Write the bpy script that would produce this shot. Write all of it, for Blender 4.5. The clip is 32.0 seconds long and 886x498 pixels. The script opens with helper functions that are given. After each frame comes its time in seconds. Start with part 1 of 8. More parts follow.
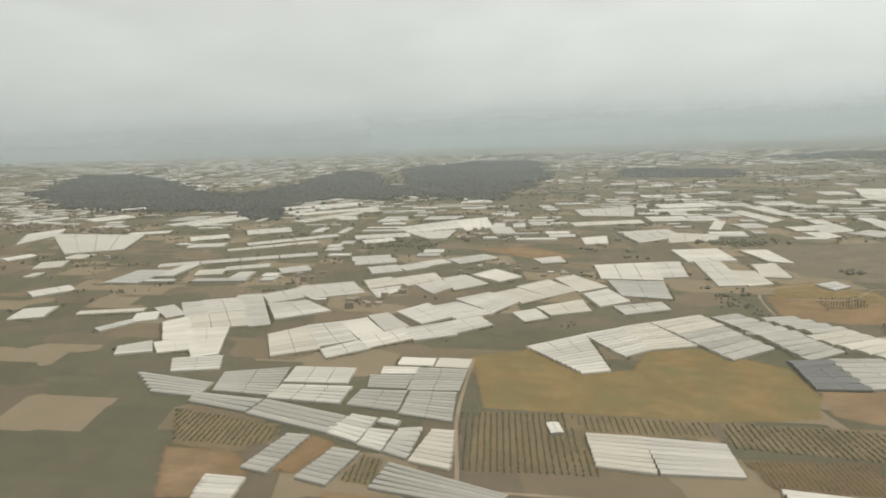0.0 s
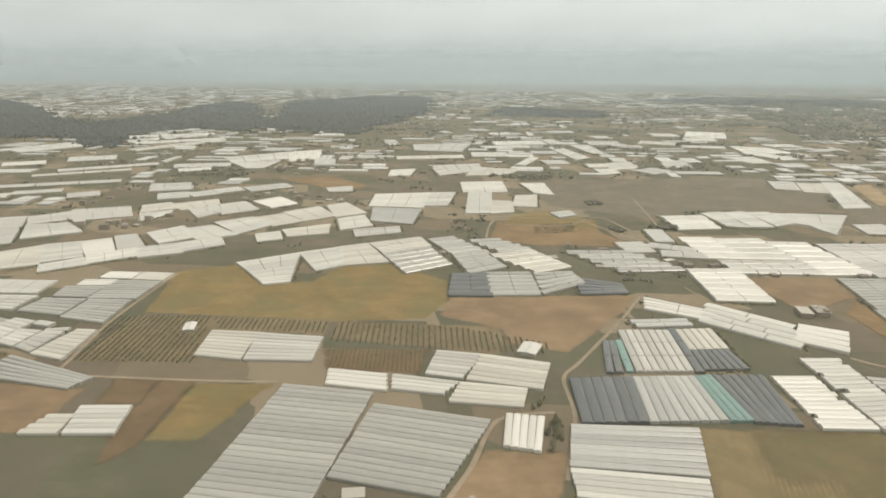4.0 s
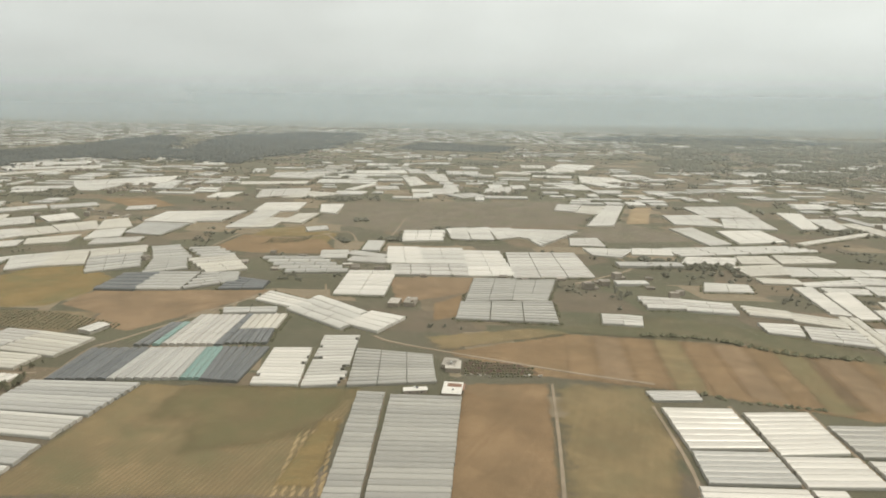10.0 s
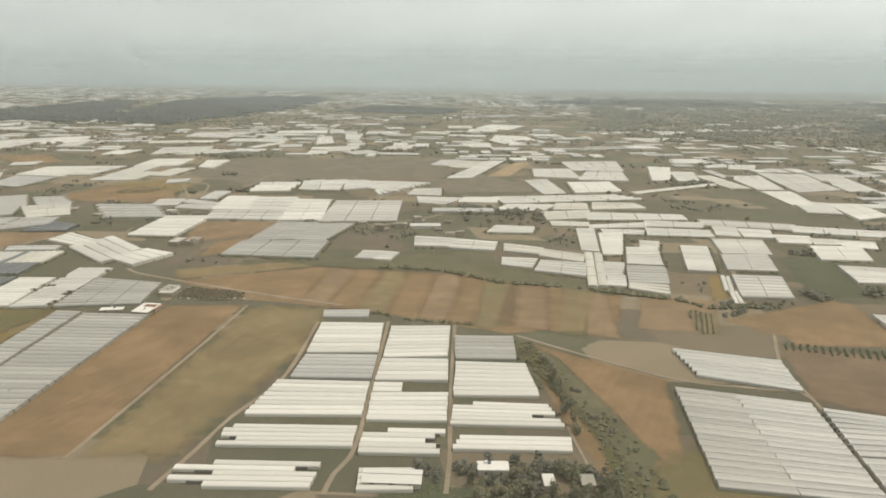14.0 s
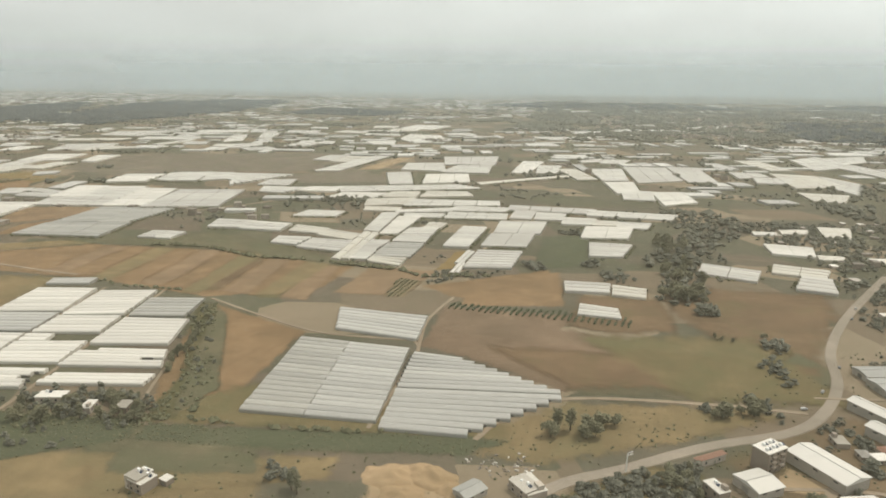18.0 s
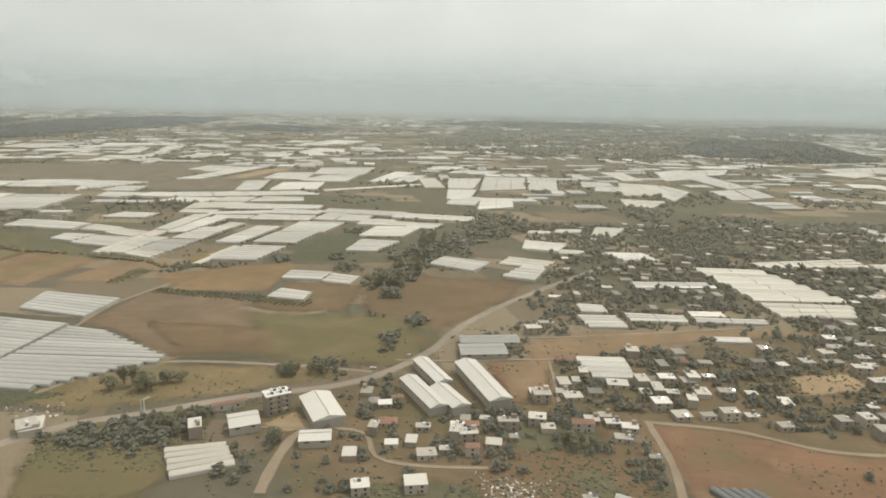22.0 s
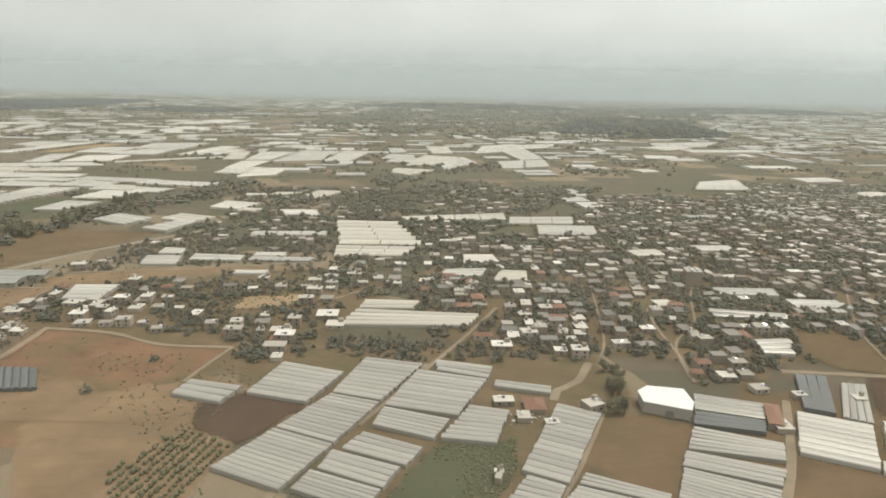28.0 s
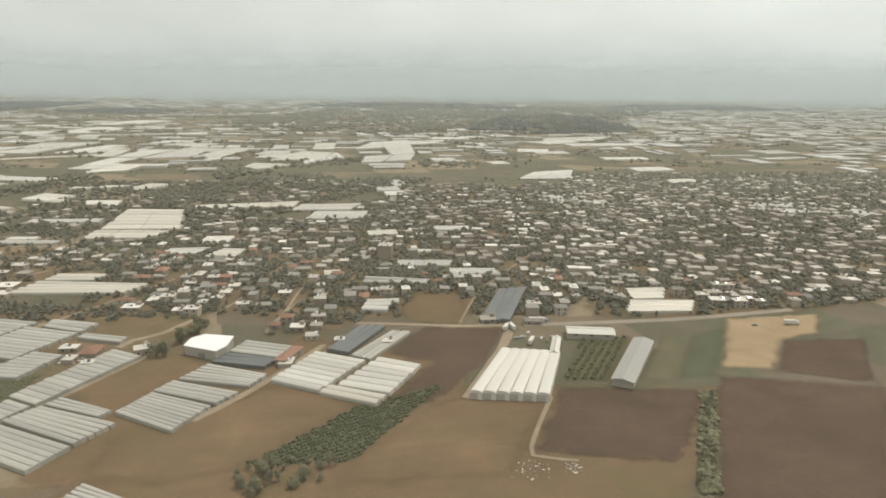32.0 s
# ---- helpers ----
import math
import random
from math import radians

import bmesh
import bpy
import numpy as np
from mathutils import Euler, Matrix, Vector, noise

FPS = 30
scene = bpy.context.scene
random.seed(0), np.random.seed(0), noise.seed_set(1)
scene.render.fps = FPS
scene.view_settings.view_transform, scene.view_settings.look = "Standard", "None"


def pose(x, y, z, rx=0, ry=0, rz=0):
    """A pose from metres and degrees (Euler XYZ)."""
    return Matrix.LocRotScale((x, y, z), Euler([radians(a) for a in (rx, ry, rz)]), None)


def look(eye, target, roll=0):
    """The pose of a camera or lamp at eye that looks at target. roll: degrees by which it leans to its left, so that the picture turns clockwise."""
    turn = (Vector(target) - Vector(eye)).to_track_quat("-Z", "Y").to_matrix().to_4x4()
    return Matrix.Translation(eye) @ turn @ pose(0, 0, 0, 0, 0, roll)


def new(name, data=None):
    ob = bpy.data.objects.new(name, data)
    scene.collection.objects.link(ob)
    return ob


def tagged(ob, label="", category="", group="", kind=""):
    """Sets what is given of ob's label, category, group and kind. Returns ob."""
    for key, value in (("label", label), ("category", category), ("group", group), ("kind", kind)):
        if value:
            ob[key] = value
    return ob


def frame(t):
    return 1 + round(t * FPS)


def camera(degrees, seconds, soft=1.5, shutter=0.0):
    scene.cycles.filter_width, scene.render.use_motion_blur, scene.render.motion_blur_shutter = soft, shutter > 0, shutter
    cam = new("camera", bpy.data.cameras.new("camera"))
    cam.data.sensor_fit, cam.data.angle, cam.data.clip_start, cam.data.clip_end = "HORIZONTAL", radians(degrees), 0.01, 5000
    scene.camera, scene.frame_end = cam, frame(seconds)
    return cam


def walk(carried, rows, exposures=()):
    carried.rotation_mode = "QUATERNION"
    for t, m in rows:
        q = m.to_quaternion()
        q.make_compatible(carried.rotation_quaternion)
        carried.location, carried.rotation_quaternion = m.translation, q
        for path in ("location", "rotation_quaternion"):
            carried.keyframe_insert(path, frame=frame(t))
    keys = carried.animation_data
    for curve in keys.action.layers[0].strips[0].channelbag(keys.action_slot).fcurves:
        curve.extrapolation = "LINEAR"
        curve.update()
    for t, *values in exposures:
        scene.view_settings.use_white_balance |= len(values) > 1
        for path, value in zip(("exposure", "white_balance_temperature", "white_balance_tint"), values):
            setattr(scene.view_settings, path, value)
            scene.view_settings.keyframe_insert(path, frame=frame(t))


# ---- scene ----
cam = camera(69.30, 32.0, 1.75)
# seconds, eye in metres, turn in degrees
ROWS = [
    (0.0, 0.00, -0.00, 141.94, 79.533, 1.924, 20.685),
    (0.5, 19.38, 0.93, 141.61, 77.105, -0.163, 16.559),
    (1.0, 38.85, 1.85, 141.19, 76.684, -0.856, 15.042),
    (1.5, 58.38, 2.77, 140.69, 75.973, -0.314, 15.177),
    (2.0, 77.98, 3.68, 140.10, 76.621, -0.385, 14.683),
    (2.5, 97.61, 4.59, 139.45, 76.819, 0.113, 14.342),
    (3.0, 117.28, 5.50, 138.72, 76.637, -0.137, 14.053),
    (3.5, 136.97, 6.41, 137.92, 75.372, -0.336, 14.465),
    (5.5, 215.72, 10.00, 134.19, 71.898, 0.212, 14.647),
    (6.0, 235.36, 10.89, 133.13, 72.075, 0.086, 14.508),
    (6.5, 254.97, 11.77, 132.04, 72.630, -0.070, 14.530),
    (7.0, 274.53, 12.65, 130.91, 73.185, -0.334, 14.107),
    (7.5, 294.04, 13.52, 129.75, 74.162, -0.584, 14.033),
    (8.0, 313.49, 14.38, 128.56, 74.825, -0.978, 13.849),
    (8.5, 332.87, 15.23, 127.35, 76.173, -1.231, 13.621),
    (9.0, 352.19, 16.07, 126.12, 77.027, -1.382, 13.512),
    (9.5, 371.43, 16.90, 124.87, 77.648, -1.276, 13.478),
    (10.0, 390.58, 17.71, 123.60, 77.462, -0.729, 13.457),
    (10.5, 409.66, 18.51, 122.32, 76.887, -0.374, 13.239),
    (11.0, 428.64, 19.29, 121.04, 76.693, -0.163, 13.256),
    (11.5, 447.53, 20.06, 119.75, 76.619, -0.155, 13.407),
    (12.0, 466.32, 20.80, 118.46, 76.496, -0.282, 13.297),
    (12.5, 485.02, 21.53, 117.17, 76.371, -0.683, 13.846),
    (13.0, 503.61, 22.23, 115.89, 76.126, -0.744, 13.536),
    (13.5, 522.10, 22.90, 114.61, 75.170, -0.715, 13.385),
    (14.0, 540.49, 23.54, 113.34, 74.608, -0.528, 13.177),
    (14.5, 558.78, 24.16, 112.09, 74.569, -0.506, 12.742),
    (16.5, 630.88, 26.25, 107.22, 73.367, -0.357, 12.582),
    (17.0, 648.66, 26.67, 106.06, 73.729, -0.515, 12.366),
    (17.5, 666.34, 27.04, 104.92, 74.427, -0.512, 12.684),
    (18.0, 683.92, 27.36, 103.80, 75.144, -0.619, 12.359),
    (18.5, 701.41, 27.63, 102.72, 76.040, -0.814, 12.161),
    (19.0, 718.82, 27.84, 101.66, 76.177, -1.042, 11.730),
    (19.5, 736.14, 27.99, 100.64, 75.954, -0.987, 11.545),
    (20.0, 753.38, 28.08, 99.64, 76.160, -0.860, 10.939),
    (20.5, 770.56, 28.10, 98.68, 76.274, -0.880, 11.153),
    (21.0, 787.66, 28.05, 97.76, 76.842, -0.875, 10.796),
    (21.5, 804.70, 27.92, 96.87, 77.020, -1.096, 10.390),
    (22.0, 821.69, 27.72, 96.02, 76.955, -1.080, 10.097),
    (22.5, 838.64, 27.43, 95.20, 77.285, -0.973, 9.534),
    (23.0, 855.54, 27.05, 94.43, 78.117, -1.004, 9.542),
    (23.5, 872.41, 26.59, 93.69, 78.177, -0.825, 8.885),
    (24.0, 889.26, 26.02, 93.00, 78.307, -0.576, 8.842),
    (24.5, 906.10, 25.36, 92.34, 77.906, -0.482, 8.470),
    (25.0, 922.93, 24.59, 91.73, 77.560, -0.257, 8.228),
    (25.5, 939.77, 23.71, 91.15, 77.254, -0.314, 7.773),
    (27.5, 1007.42, 19.00, 89.28, 76.040, -1.408, 7.272),
    (28.0, 1024.46, 17.50, 88.91, 75.671, -1.055, 7.282),
    (28.5, 1041.57, 15.86, 88.58, 75.314, -0.674, 7.064),
    (29.0, 1058.78, 14.08, 88.30, 75.004, -0.355, 6.978),
    (29.5, 1076.10, 12.14, 88.06, 74.975, -0.202, 6.331),
    (30.0, 1093.53, 10.05, 87.85, 74.958, -0.099, 6.446),
    (30.5, 1111.10, 7.80, 87.68, 75.112, -0.207, 6.099),
    (31.0, 1128.81, 5.37, 87.56, 75.300, -0.244, 5.765),
    (31.5, 1146.70, 2.78, 87.47, 75.466, -0.240, 5.739),
    (32.0, 1164.76, -0.00, 87.41, 75.716, -0.564, 5.451),
]
EXPOSURES = [(0.0, 0.0), (1.0, 0.13), (2.0, 0.12), (3.0, 0.10), (5.5, 0.18), (7.0, 0.17), (9.0, 0.10), (13.0, 0.08), (17.0, 0.20), (18.0, 0.18), (20.0, 0.14), (24.5, 0.09), (27.5, 0.13), (30.0, 0.19), (31.0, 0.18), (32.0, 0.15)]
walk(cam, [(t, pose(x, y, z, rx, ry, rz)) for t, x, y, z, rx, ry, rz in ROWS], EXPOSURES)

# ---------------------------------------------------------------- world, sun
SUN_EL, SUN_AZ = radians(62), radians(48)      # the azimuth is counted from +y towards +x
world = bpy.data.worlds.new("hazy_sky")
scene.world = world
world.use_nodes = True
wt = world.node_tree
wt.nodes.clear()


sky = wt.nodes.new("ShaderNodeTexSky")
sky.sky_type = "NISHITA"
sky.sun_disc = False
sky.sun_elevation = SUN_EL
sky.sun_rotation = SUN_AZ
sky.air_density, sky.dust_density, sky.ozone_density = 1.0, 6.0, 1.0
wcoord = wt.nodes.new("ShaderNodeTexCoord")
wsep = wt.nodes.new("ShaderNodeSeparateXYZ")
wt.links.new(wcoord.outputs["Generated"], wsep.inputs[0])
# the dust haze of the lower sky, and the far land that sinks into it
band = wt.nodes.new("ShaderNodeValToRGB")
cr = band.color_ramp
cr.elements[0].position, cr.elements[0].color = 0.0, (0.17, 0.165, 0.15, 1)
cr.elements[1].position, cr.elements[1].color = 1.0, (1.25, 1.27, 1.22, 1)
for pos, col in ((0.45, (0.22, 0.235, 0.225, 1)), (0.484, (0.34, 0.375, 0.37, 1)), (0.494, (0.40, 0.44, 0.435, 1)), (0.501, (0.455, 0.50, 0.49, 1)),
                 (0.512, (0.56, 0.605, 0.59, 1)), (0.53, (0.635, 0.675, 0.65, 1)), (0.56, (0.70, 0.735, 0.70, 1)), (0.63, (0.78, 0.80, 0.76, 1))):
    e = cr.elements.new(pos)
    e.color = col
half = wt.nodes.new("ShaderNodeMath")
half.operation = "MULTIPLY_ADD"
half.inputs[1].default_value = half.inputs[2].default_value = 0.5
wt.links.new(wsep.outputs["Z"], half.inputs[0])
wt.links.new(half.outputs[0], band.inputs[0])
# faint cloud
wmap = wt.nodes.new("ShaderNodeMapping")
wmap.inputs["Scale"].default_value = (2.2, 2.2, 9.0)
wt.links.new(wcoord.outputs["Generated"], wmap.inputs[0])
cloud = wt.nodes.new("ShaderNodeTexNoise")
cloud.inputs["Scale"].default_value = 2.4
cloud.inputs["Detail"].default_value = 5.0
wt.links.new(wmap.outputs[0], cloud.inputs["Vector"])
cloud_ramp = wt.nodes.new("ShaderNodeMapRange")
cloud_ramp.inputs["From Min"].default_value, cloud_ramp.inputs["From Max"].default_value = 0.36, 0.72
cloud_ramp.inputs["To Min"].default_value, cloud_ramp.inputs["To Max"].default_value = 0.955, 1.06
wt.links.new(cloud.outputs["Fac"], cloud_ramp.inputs["Value"])
toward = wt.nodes.new("ShaderNodeMath")       # brighter towards the sun
toward.operation = "MULTIPLY_ADD"
toward.inputs[1].default_value, toward.inputs[2].default_value = 0.20, 1.0
wt.links.new(wsep.outputs["X"], toward.inputs[0])
lit = wt.nodes.new("ShaderNodeMath")
lit.operation = "MULTIPLY"
wt.links.new(toward.outputs[0], lit.inputs[0])
wt.links.new(cloud_ramp.outputs[0], lit.inputs[1])
hazy = wt.nodes.new("ShaderNodeVectorMath")
hazy.operation = "SCALE"
wt.links.new(band.outputs["Color"], hazy.inputs[0])
wt.links.new(lit.outputs[0], hazy.inputs["Scale"])
bg_sky = wt.nodes.new("ShaderNodeBackground")
bg_sky.inputs["Strength"].default_value = 0.05
wt.links.new(sky.outputs[0], bg_sky.inputs["Color"])
bg_haze = wt.nodes.new("ShaderNodeBackground")
bg_haze.inputs["Strength"].default_value = 1.06
wt.links.new(hazy.outputs[0], bg_haze.inputs["Color"])
wmix = wt.nodes.new("ShaderNodeMixShader")
wfac = wt.nodes.new("ShaderNodeMapRange")
wfac.inputs["From Min"].default_value, wfac.inputs["From Max"].default_value = 0.15, 0.9
wfac.inputs["To Min"].default_value, wfac.inputs["To Max"].default_value = 1.0, 0.75
wt.links.new(wsep.outputs["Z"], wfac.inputs["Value"])
wt.links.new(wfac.outputs[0], wmix.inputs[0])
wt.links.new(bg_sky.outputs[0], wmix.inputs[1])
wt.links.new(bg_haze.outputs[0], wmix.inputs[2])
scene.cycles.transparent_max_bounces = 24
wout = wt.nodes.new("ShaderNodeOutputWorld")
wt.links.new(wmix.outputs[0], wout.inputs[0])

sun = new("sun", bpy.data.lights.new("sun", "SUN"))
sun.data.energy, sun.data.angle, sun.data.color = 2.0, radians(3.0), (1.0, 0.90, 0.755)
way = Vector((math.sin(SUN_AZ) * math.cos(SUN_EL), math.cos(SUN_AZ) * math.cos(SUN_EL), math.sin(SUN_EL)))
sun.matrix_world = look(way * 900, (0, 0, 0))

# ---------------------------------------------------------------- materials


K = 0.53       # the plan below is written in metres of the ground; the model stands at this scale


class Nodes:
    """A short hand for node trees."""

    def __init__(self, name):
        self.mat = bpy.data.materials.new(name)
        self.mat.use_nodes = True
        self.t = self.mat.node_tree
        self.bsdf = self.t.nodes["Principled BSDF"]
        self.geo = self.t.nodes.new("ShaderNodeNewGeometry")
        self.info = self.t.nodes.new("ShaderNodeObjectInfo")
        self.tc = self.t.nodes.new("ShaderNodeTexCoord")

    def put(self, socket, value):
        if isinstance(value, bpy.types.NodeSocket):
            self.t.links.new(value, socket)
        else:
            socket.default_value = value

    def noise(self, scale, detail=3.0, rough=0.55, vec=None, stretch=None):
        n = self.t.nodes.new("ShaderNodeTexNoise")
        n.inputs["Scale"].default_value, n.inputs["Detail"].default_value, n.inputs["Roughness"].default_value = scale, detail, rough
        if vec is None:
            scale_up = self.t.nodes.new("ShaderNodeVectorMath")
            scale_up.operation = "SCALE"
            scale_up.inputs["Scale"].default_value = 1 / K
            self.t.links.new(self.geo.outputs["Position"], scale_up.inputs[0])
            vec = scale_up.outputs[0]
        if stretch:
            m = self.t.nodes.new("ShaderNodeMapping")
            m.vector_type = "TEXTURE"
            m.inputs["Rotation"].default_value = (0, 0, radians(stretch[3]))
            m.inputs["Scale"].default_value = tuple(1 / v for v in stretch[:3])
            self.t.links.new(vec, m.inputs[0])
            vec = m.outputs[0]
        self.t.links.new(vec, n.inputs["Vector"])
        return n.outputs["Fac"]

    def ramp(self, fac, *stops):
        n = self.t.nodes.new("ShaderNodeValToRGB")
        r = n.color_ramp
        while len(r.elements) < len(stops):
            r.elements.new(0.5)
        for e, (p, c) in zip(r.elements, stops):
            e.position, e.color = p, (*c, 1) if len(c) == 3 else c
        self.put(n.inputs[0], fac)
        return n.outputs["Color"]

    def mix(self, fac, a, b, kind="MIX"):
        n = self.t.nodes.new("ShaderNodeMix")
        n.data_type, n.blend_type = "RGBA", kind
        self.put(n.inputs[0], fac)
        for sock, v in ((n.inputs[6], a), (n.inputs[7], b)):
            self.put(sock, (*v, 1) if isinstance(v, tuple) and len(v) == 3 else v)
        return n.outputs[2]

    def math(self, op, a, b=0.0):
        n = self.t.nodes.new("ShaderNodeMath")
        n.operation = op
        self.put(n.inputs[0], a), self.put(n.inputs[1], b)
        return n.outputs[0]

    def done(self, color, rough=0.9, bump=None, strength=0.3, distance=0.1, metal=0.0, spec=0.5):
        self.put(self.bsdf.inputs["Base Color"], (*color, 1) if isinstance(color, tuple) else color)
        self.put(self.bsdf.inputs["Roughness"], rough)
        self.bsdf.inputs["Metallic"].default_value = metal
        self.bsdf.inputs["Specular IOR Level"].default_value = spec
        if bump is not None:
            b = self.t.nodes.new("ShaderNodeBump")
            b.inputs["Strength"].default_value, b.inputs["Distance"].default_value = strength, distance
            self.put(b.inputs["Height"], bump)
            self.t.links.new(b.outputs[0], self.bsdf.inputs["Normal"])
        return self.mat


def soil(name, dark, mid, light, green=None, rows=0.0, angle=0.0, spread=0.5, rim=True, parcels=False):
    """Field soil: patches tens of metres wide, tractor streaks, grain."""
    m = Nodes(name)
    big = m.noise(0.013, 5.0, 0.6)
    col = m.ramp(big, (0.33, dark), (0.5, mid), (0.67, light))
    blot = m.noise(0.045, 4.0, 0.6)
    col = m.mix(0.35, col, m.ramp(blot, (0.36, dark), (0.64, light)))
    streak = m.noise(1.0, 3.0, 0.5, stretch=(0.011, 0.30, 1.0, angle))
    col = m.mix(0.22, col, m.ramp(streak, (0.36, dark), (0.64, light)))
    damp = m.ramp(m.noise(0.019, 6.0, 0.65), (0.40, (0, 0, 0)), (0.62, (1, 1, 1)))      # damp, worn and weedy patches
    col = m.mix(m.math("MULTIPLY", damp, 0.55), col, tuple(v * k for v, k in zip(dark, (0.68, 0.74, 0.72))))
    worn = m.ramp(m.noise(0.031, 5.0, 0.6), (0.56, (0, 0, 0)), (0.72, (1, 1, 1)))
    col = m.mix(m.math("MULTIPLY", worn, 0.45), col, tuple(min(1.0, v * 1.15) for v in light))
    fine = m.noise(0.35, 6.0, 0.7)
    col = m.mix(m.math("MULTIPLY", fine, 0.55), col, dark)
    if green:
        patch = m.noise(0.022, 6.0, 0.62)
        f = m.t.nodes.new("ShaderNodeMapRange")
        f.inputs["From Min"].default_value, f.inputs["From Max"].default_value = 0.62 - spread * 0.3, 0.74 - spread * 0.15
        m.put(f.inputs["Value"], patch)
        col = m.mix(f.outputs[0], col, green)
    if parcels:    # a loose mosaic of small holdings, each with its own tone
        turned = m.t.nodes.new("ShaderNodeMapping")
        turned.inputs["Rotation"].default_value = (0, 0, radians(-16))
        turned.inputs["Scale"].default_value = (1 / (110 * K), 1 / (70 * K), 0)
        m.t.links.new(m.geo.outputs["Position"], turned.inputs[0])
        cells = m.t.nodes.new("ShaderNodeTexVoronoi")
        cells.distance = "CHEBYCHEV"
        cells.inputs["Scale"].default_value, cells.inputs["Randomness"].default_value = 1.0, 0.75
        m.t.links.new(turned.outputs[0], cells.inputs["Vector"])
        pick = m.t.nodes.new("ShaderNodeSeparateColor")
        m.t.links.new(cells.outputs["Color"], pick.inputs[0])
        tone = m.ramp(pick.outputs[0], (0.0, (0.062, 0.066, 0.042)), (0.22, (0.150, 0.114, 0.078)), (0.36, (0.078, 0.074, 0.052)), (0.52, (0.235, 0.186, 0.128)), (0.66, (0.105, 0.084, 0.062)), (0.80, (0.072, 0.076, 0.046)), (1.0, (0.180, 0.132, 0.090)))
        m.t.nodes[-1].color_ramp.interpolation = "CONSTANT"
        col = m.mix(0.6, col, tone)
    if rows:
        w = m.t.nodes.new("ShaderNodeTexWave")
        w.inputs["Scale"].default_value, w.inputs["Distortion"].default_value = rows / K, 0.6
        mp = m.t.nodes.new("ShaderNodeMapping")
        mp.vector_type = "TEXTURE"
        mp.inputs["Rotation"].default_value = (0, 0, radians(angle - 90))
        m.t.links.new(m.geo.outputs["Position"], mp.inputs[0])
        m.t.links.new(mp.outputs[0], w.inputs["Vector"])
        col = m.mix(m.math("MULTIPLY", w.outputs["Fac"], 0.42), col, tuple(v * 0.8 for v in dark))
    if rim:        # the field thins out unevenly along its edges
        at = m.t.nodes.new("ShaderNodeAttribute")
        at.attribute_name = "rim"
        wear = m.math("ADD", at.outputs["Fac"], m.math("MULTIPLY", m.math("SUBTRACT", m.noise(0.08, 6.0, 0.65), 0.5), 1.4))
        wear = m.math("ADD", wear, m.math("MULTIPLY", m.math("SUBTRACT", m.noise(1.5, 2.0, 0.6), 0.5), 1.7))      # tufts and clods
        clear = m.t.nodes.new("ShaderNodeMapRange")
        clear.interpolation_type = "SMOOTHSTEP"
        clear.inputs["From Min"].default_value, clear.inputs["From Max"].default_value = 0.445, 0.455
        m.put(clear.inputs["Value"], wear)
        m.put(m.bsdf.inputs["Alpha"], clear.outputs[0])
    return m.done(col, 0.95, fine, 0.5, 0.5, spec=0.15)


def sheet(name, low, high, rough, dirt, spec=0.5):
    """Greenhouse covering: each one a little different, with dust, whitewash and streaks down the slope."""
    m = Nodes(name)
    col = m.ramp(m.info.outputs["Random"], (0.0, low), (1.0, high))
    blot = m.noise(0.12, 5.0, 0.6)
    col = m.mix(m.math("MULTIPLY", blot, 0.42), col, dirt)
    seam = m.noise(1.0, 2.0, 0.5, vec=m.tc.outputs["Object"], stretch=(46.0, 0.4, 0.4, 0.0))
    col = m.mix(0.10, col, m.ramp(seam, (0.38, dirt), (0.62, high)))
    r = m.math("MULTIPLY_ADD", blot, 0.25)
    m.t.nodes[-1].inputs[2].default_value = rough - 0.1
    return m.done(col, r, seam, 0.05, 0.03, spec=spec)


MAT = {}
MAT["ground"] = soil("mixed_farmland", (0.100, 0.088, 0.064), (0.150, 0.124, 0.088), (0.205, 0.166, 0.116), (0.092, 0.091, 0.060), spread=0.62, rim=False, parcels=True)
MAT["ochre"] = soil("dry_ochre_grassland", (0.145, 0.106, 0.046), (0.205, 0.143, 0.060), (0.255, 0.175, 0.076), (0.130, 0.113, 0.051), angle=8)
MAT["brown"] = soil("tilled_brown_soil", (0.157, 0.108, 0.066), (0.227, 0.155, 0.092), (0.280, 0.194, 0.117), angle=15)
MAT["rust"] = soil("bare_rusty_soil", (0.151, 0.100, 0.055), (0.211, 0.138, 0.074), (0.258, 0.173, 0.096), angle=75)
MAT["red"] = soil("bare_red_soil", (0.145, 0.083, 0.050), (0.211, 0.119, 0.070), (0.252, 0.155, 0.095), (0.130, 0.099, 0.054), spread=0.55)
MAT["dark_brown"] = soil("fresh_ploughed_soil", (0.122, 0.086, 0.056), (0.166, 0.116, 0.076), (0.204, 0.146, 0.098), angle=10)
MAT["fallow"] = soil("grey_fallow_soil", (0.115, 0.098, 0.076), (0.150, 0.126, 0.097), (0.190, 0.158, 0.120), (0.115, 0.108, 0.072), angle=10, spread=0.5)
MAT["ploughed"] = soil("orchard_soil", (0.122, 0.095, 0.057), (0.176, 0.137, 0.082), (0.227, 0.173, 0.103), angle=-28)
MAT["straw"] = soil("straw_stubble", (0.242, 0.178, 0.093), (0.313, 0.230, 0.123), (0.373, 0.279, 0.153), angle=86)
MAT["olive"] = soil("dry_olive_pasture", (0.140, 0.106, 0.057), (0.195, 0.146, 0.076), (0.250, 0.185, 0.097), (0.138, 0.116, 0.061), angle=86, spread=0.5)
MAT["green"] = soil("thin_green_crop", (0.062, 0.067, 0.042), (0.080, 0.084, 0.051), (0.108, 0.105, 0.065), (0.066, 0.074, 0.042), angle=82, spread=0.9)
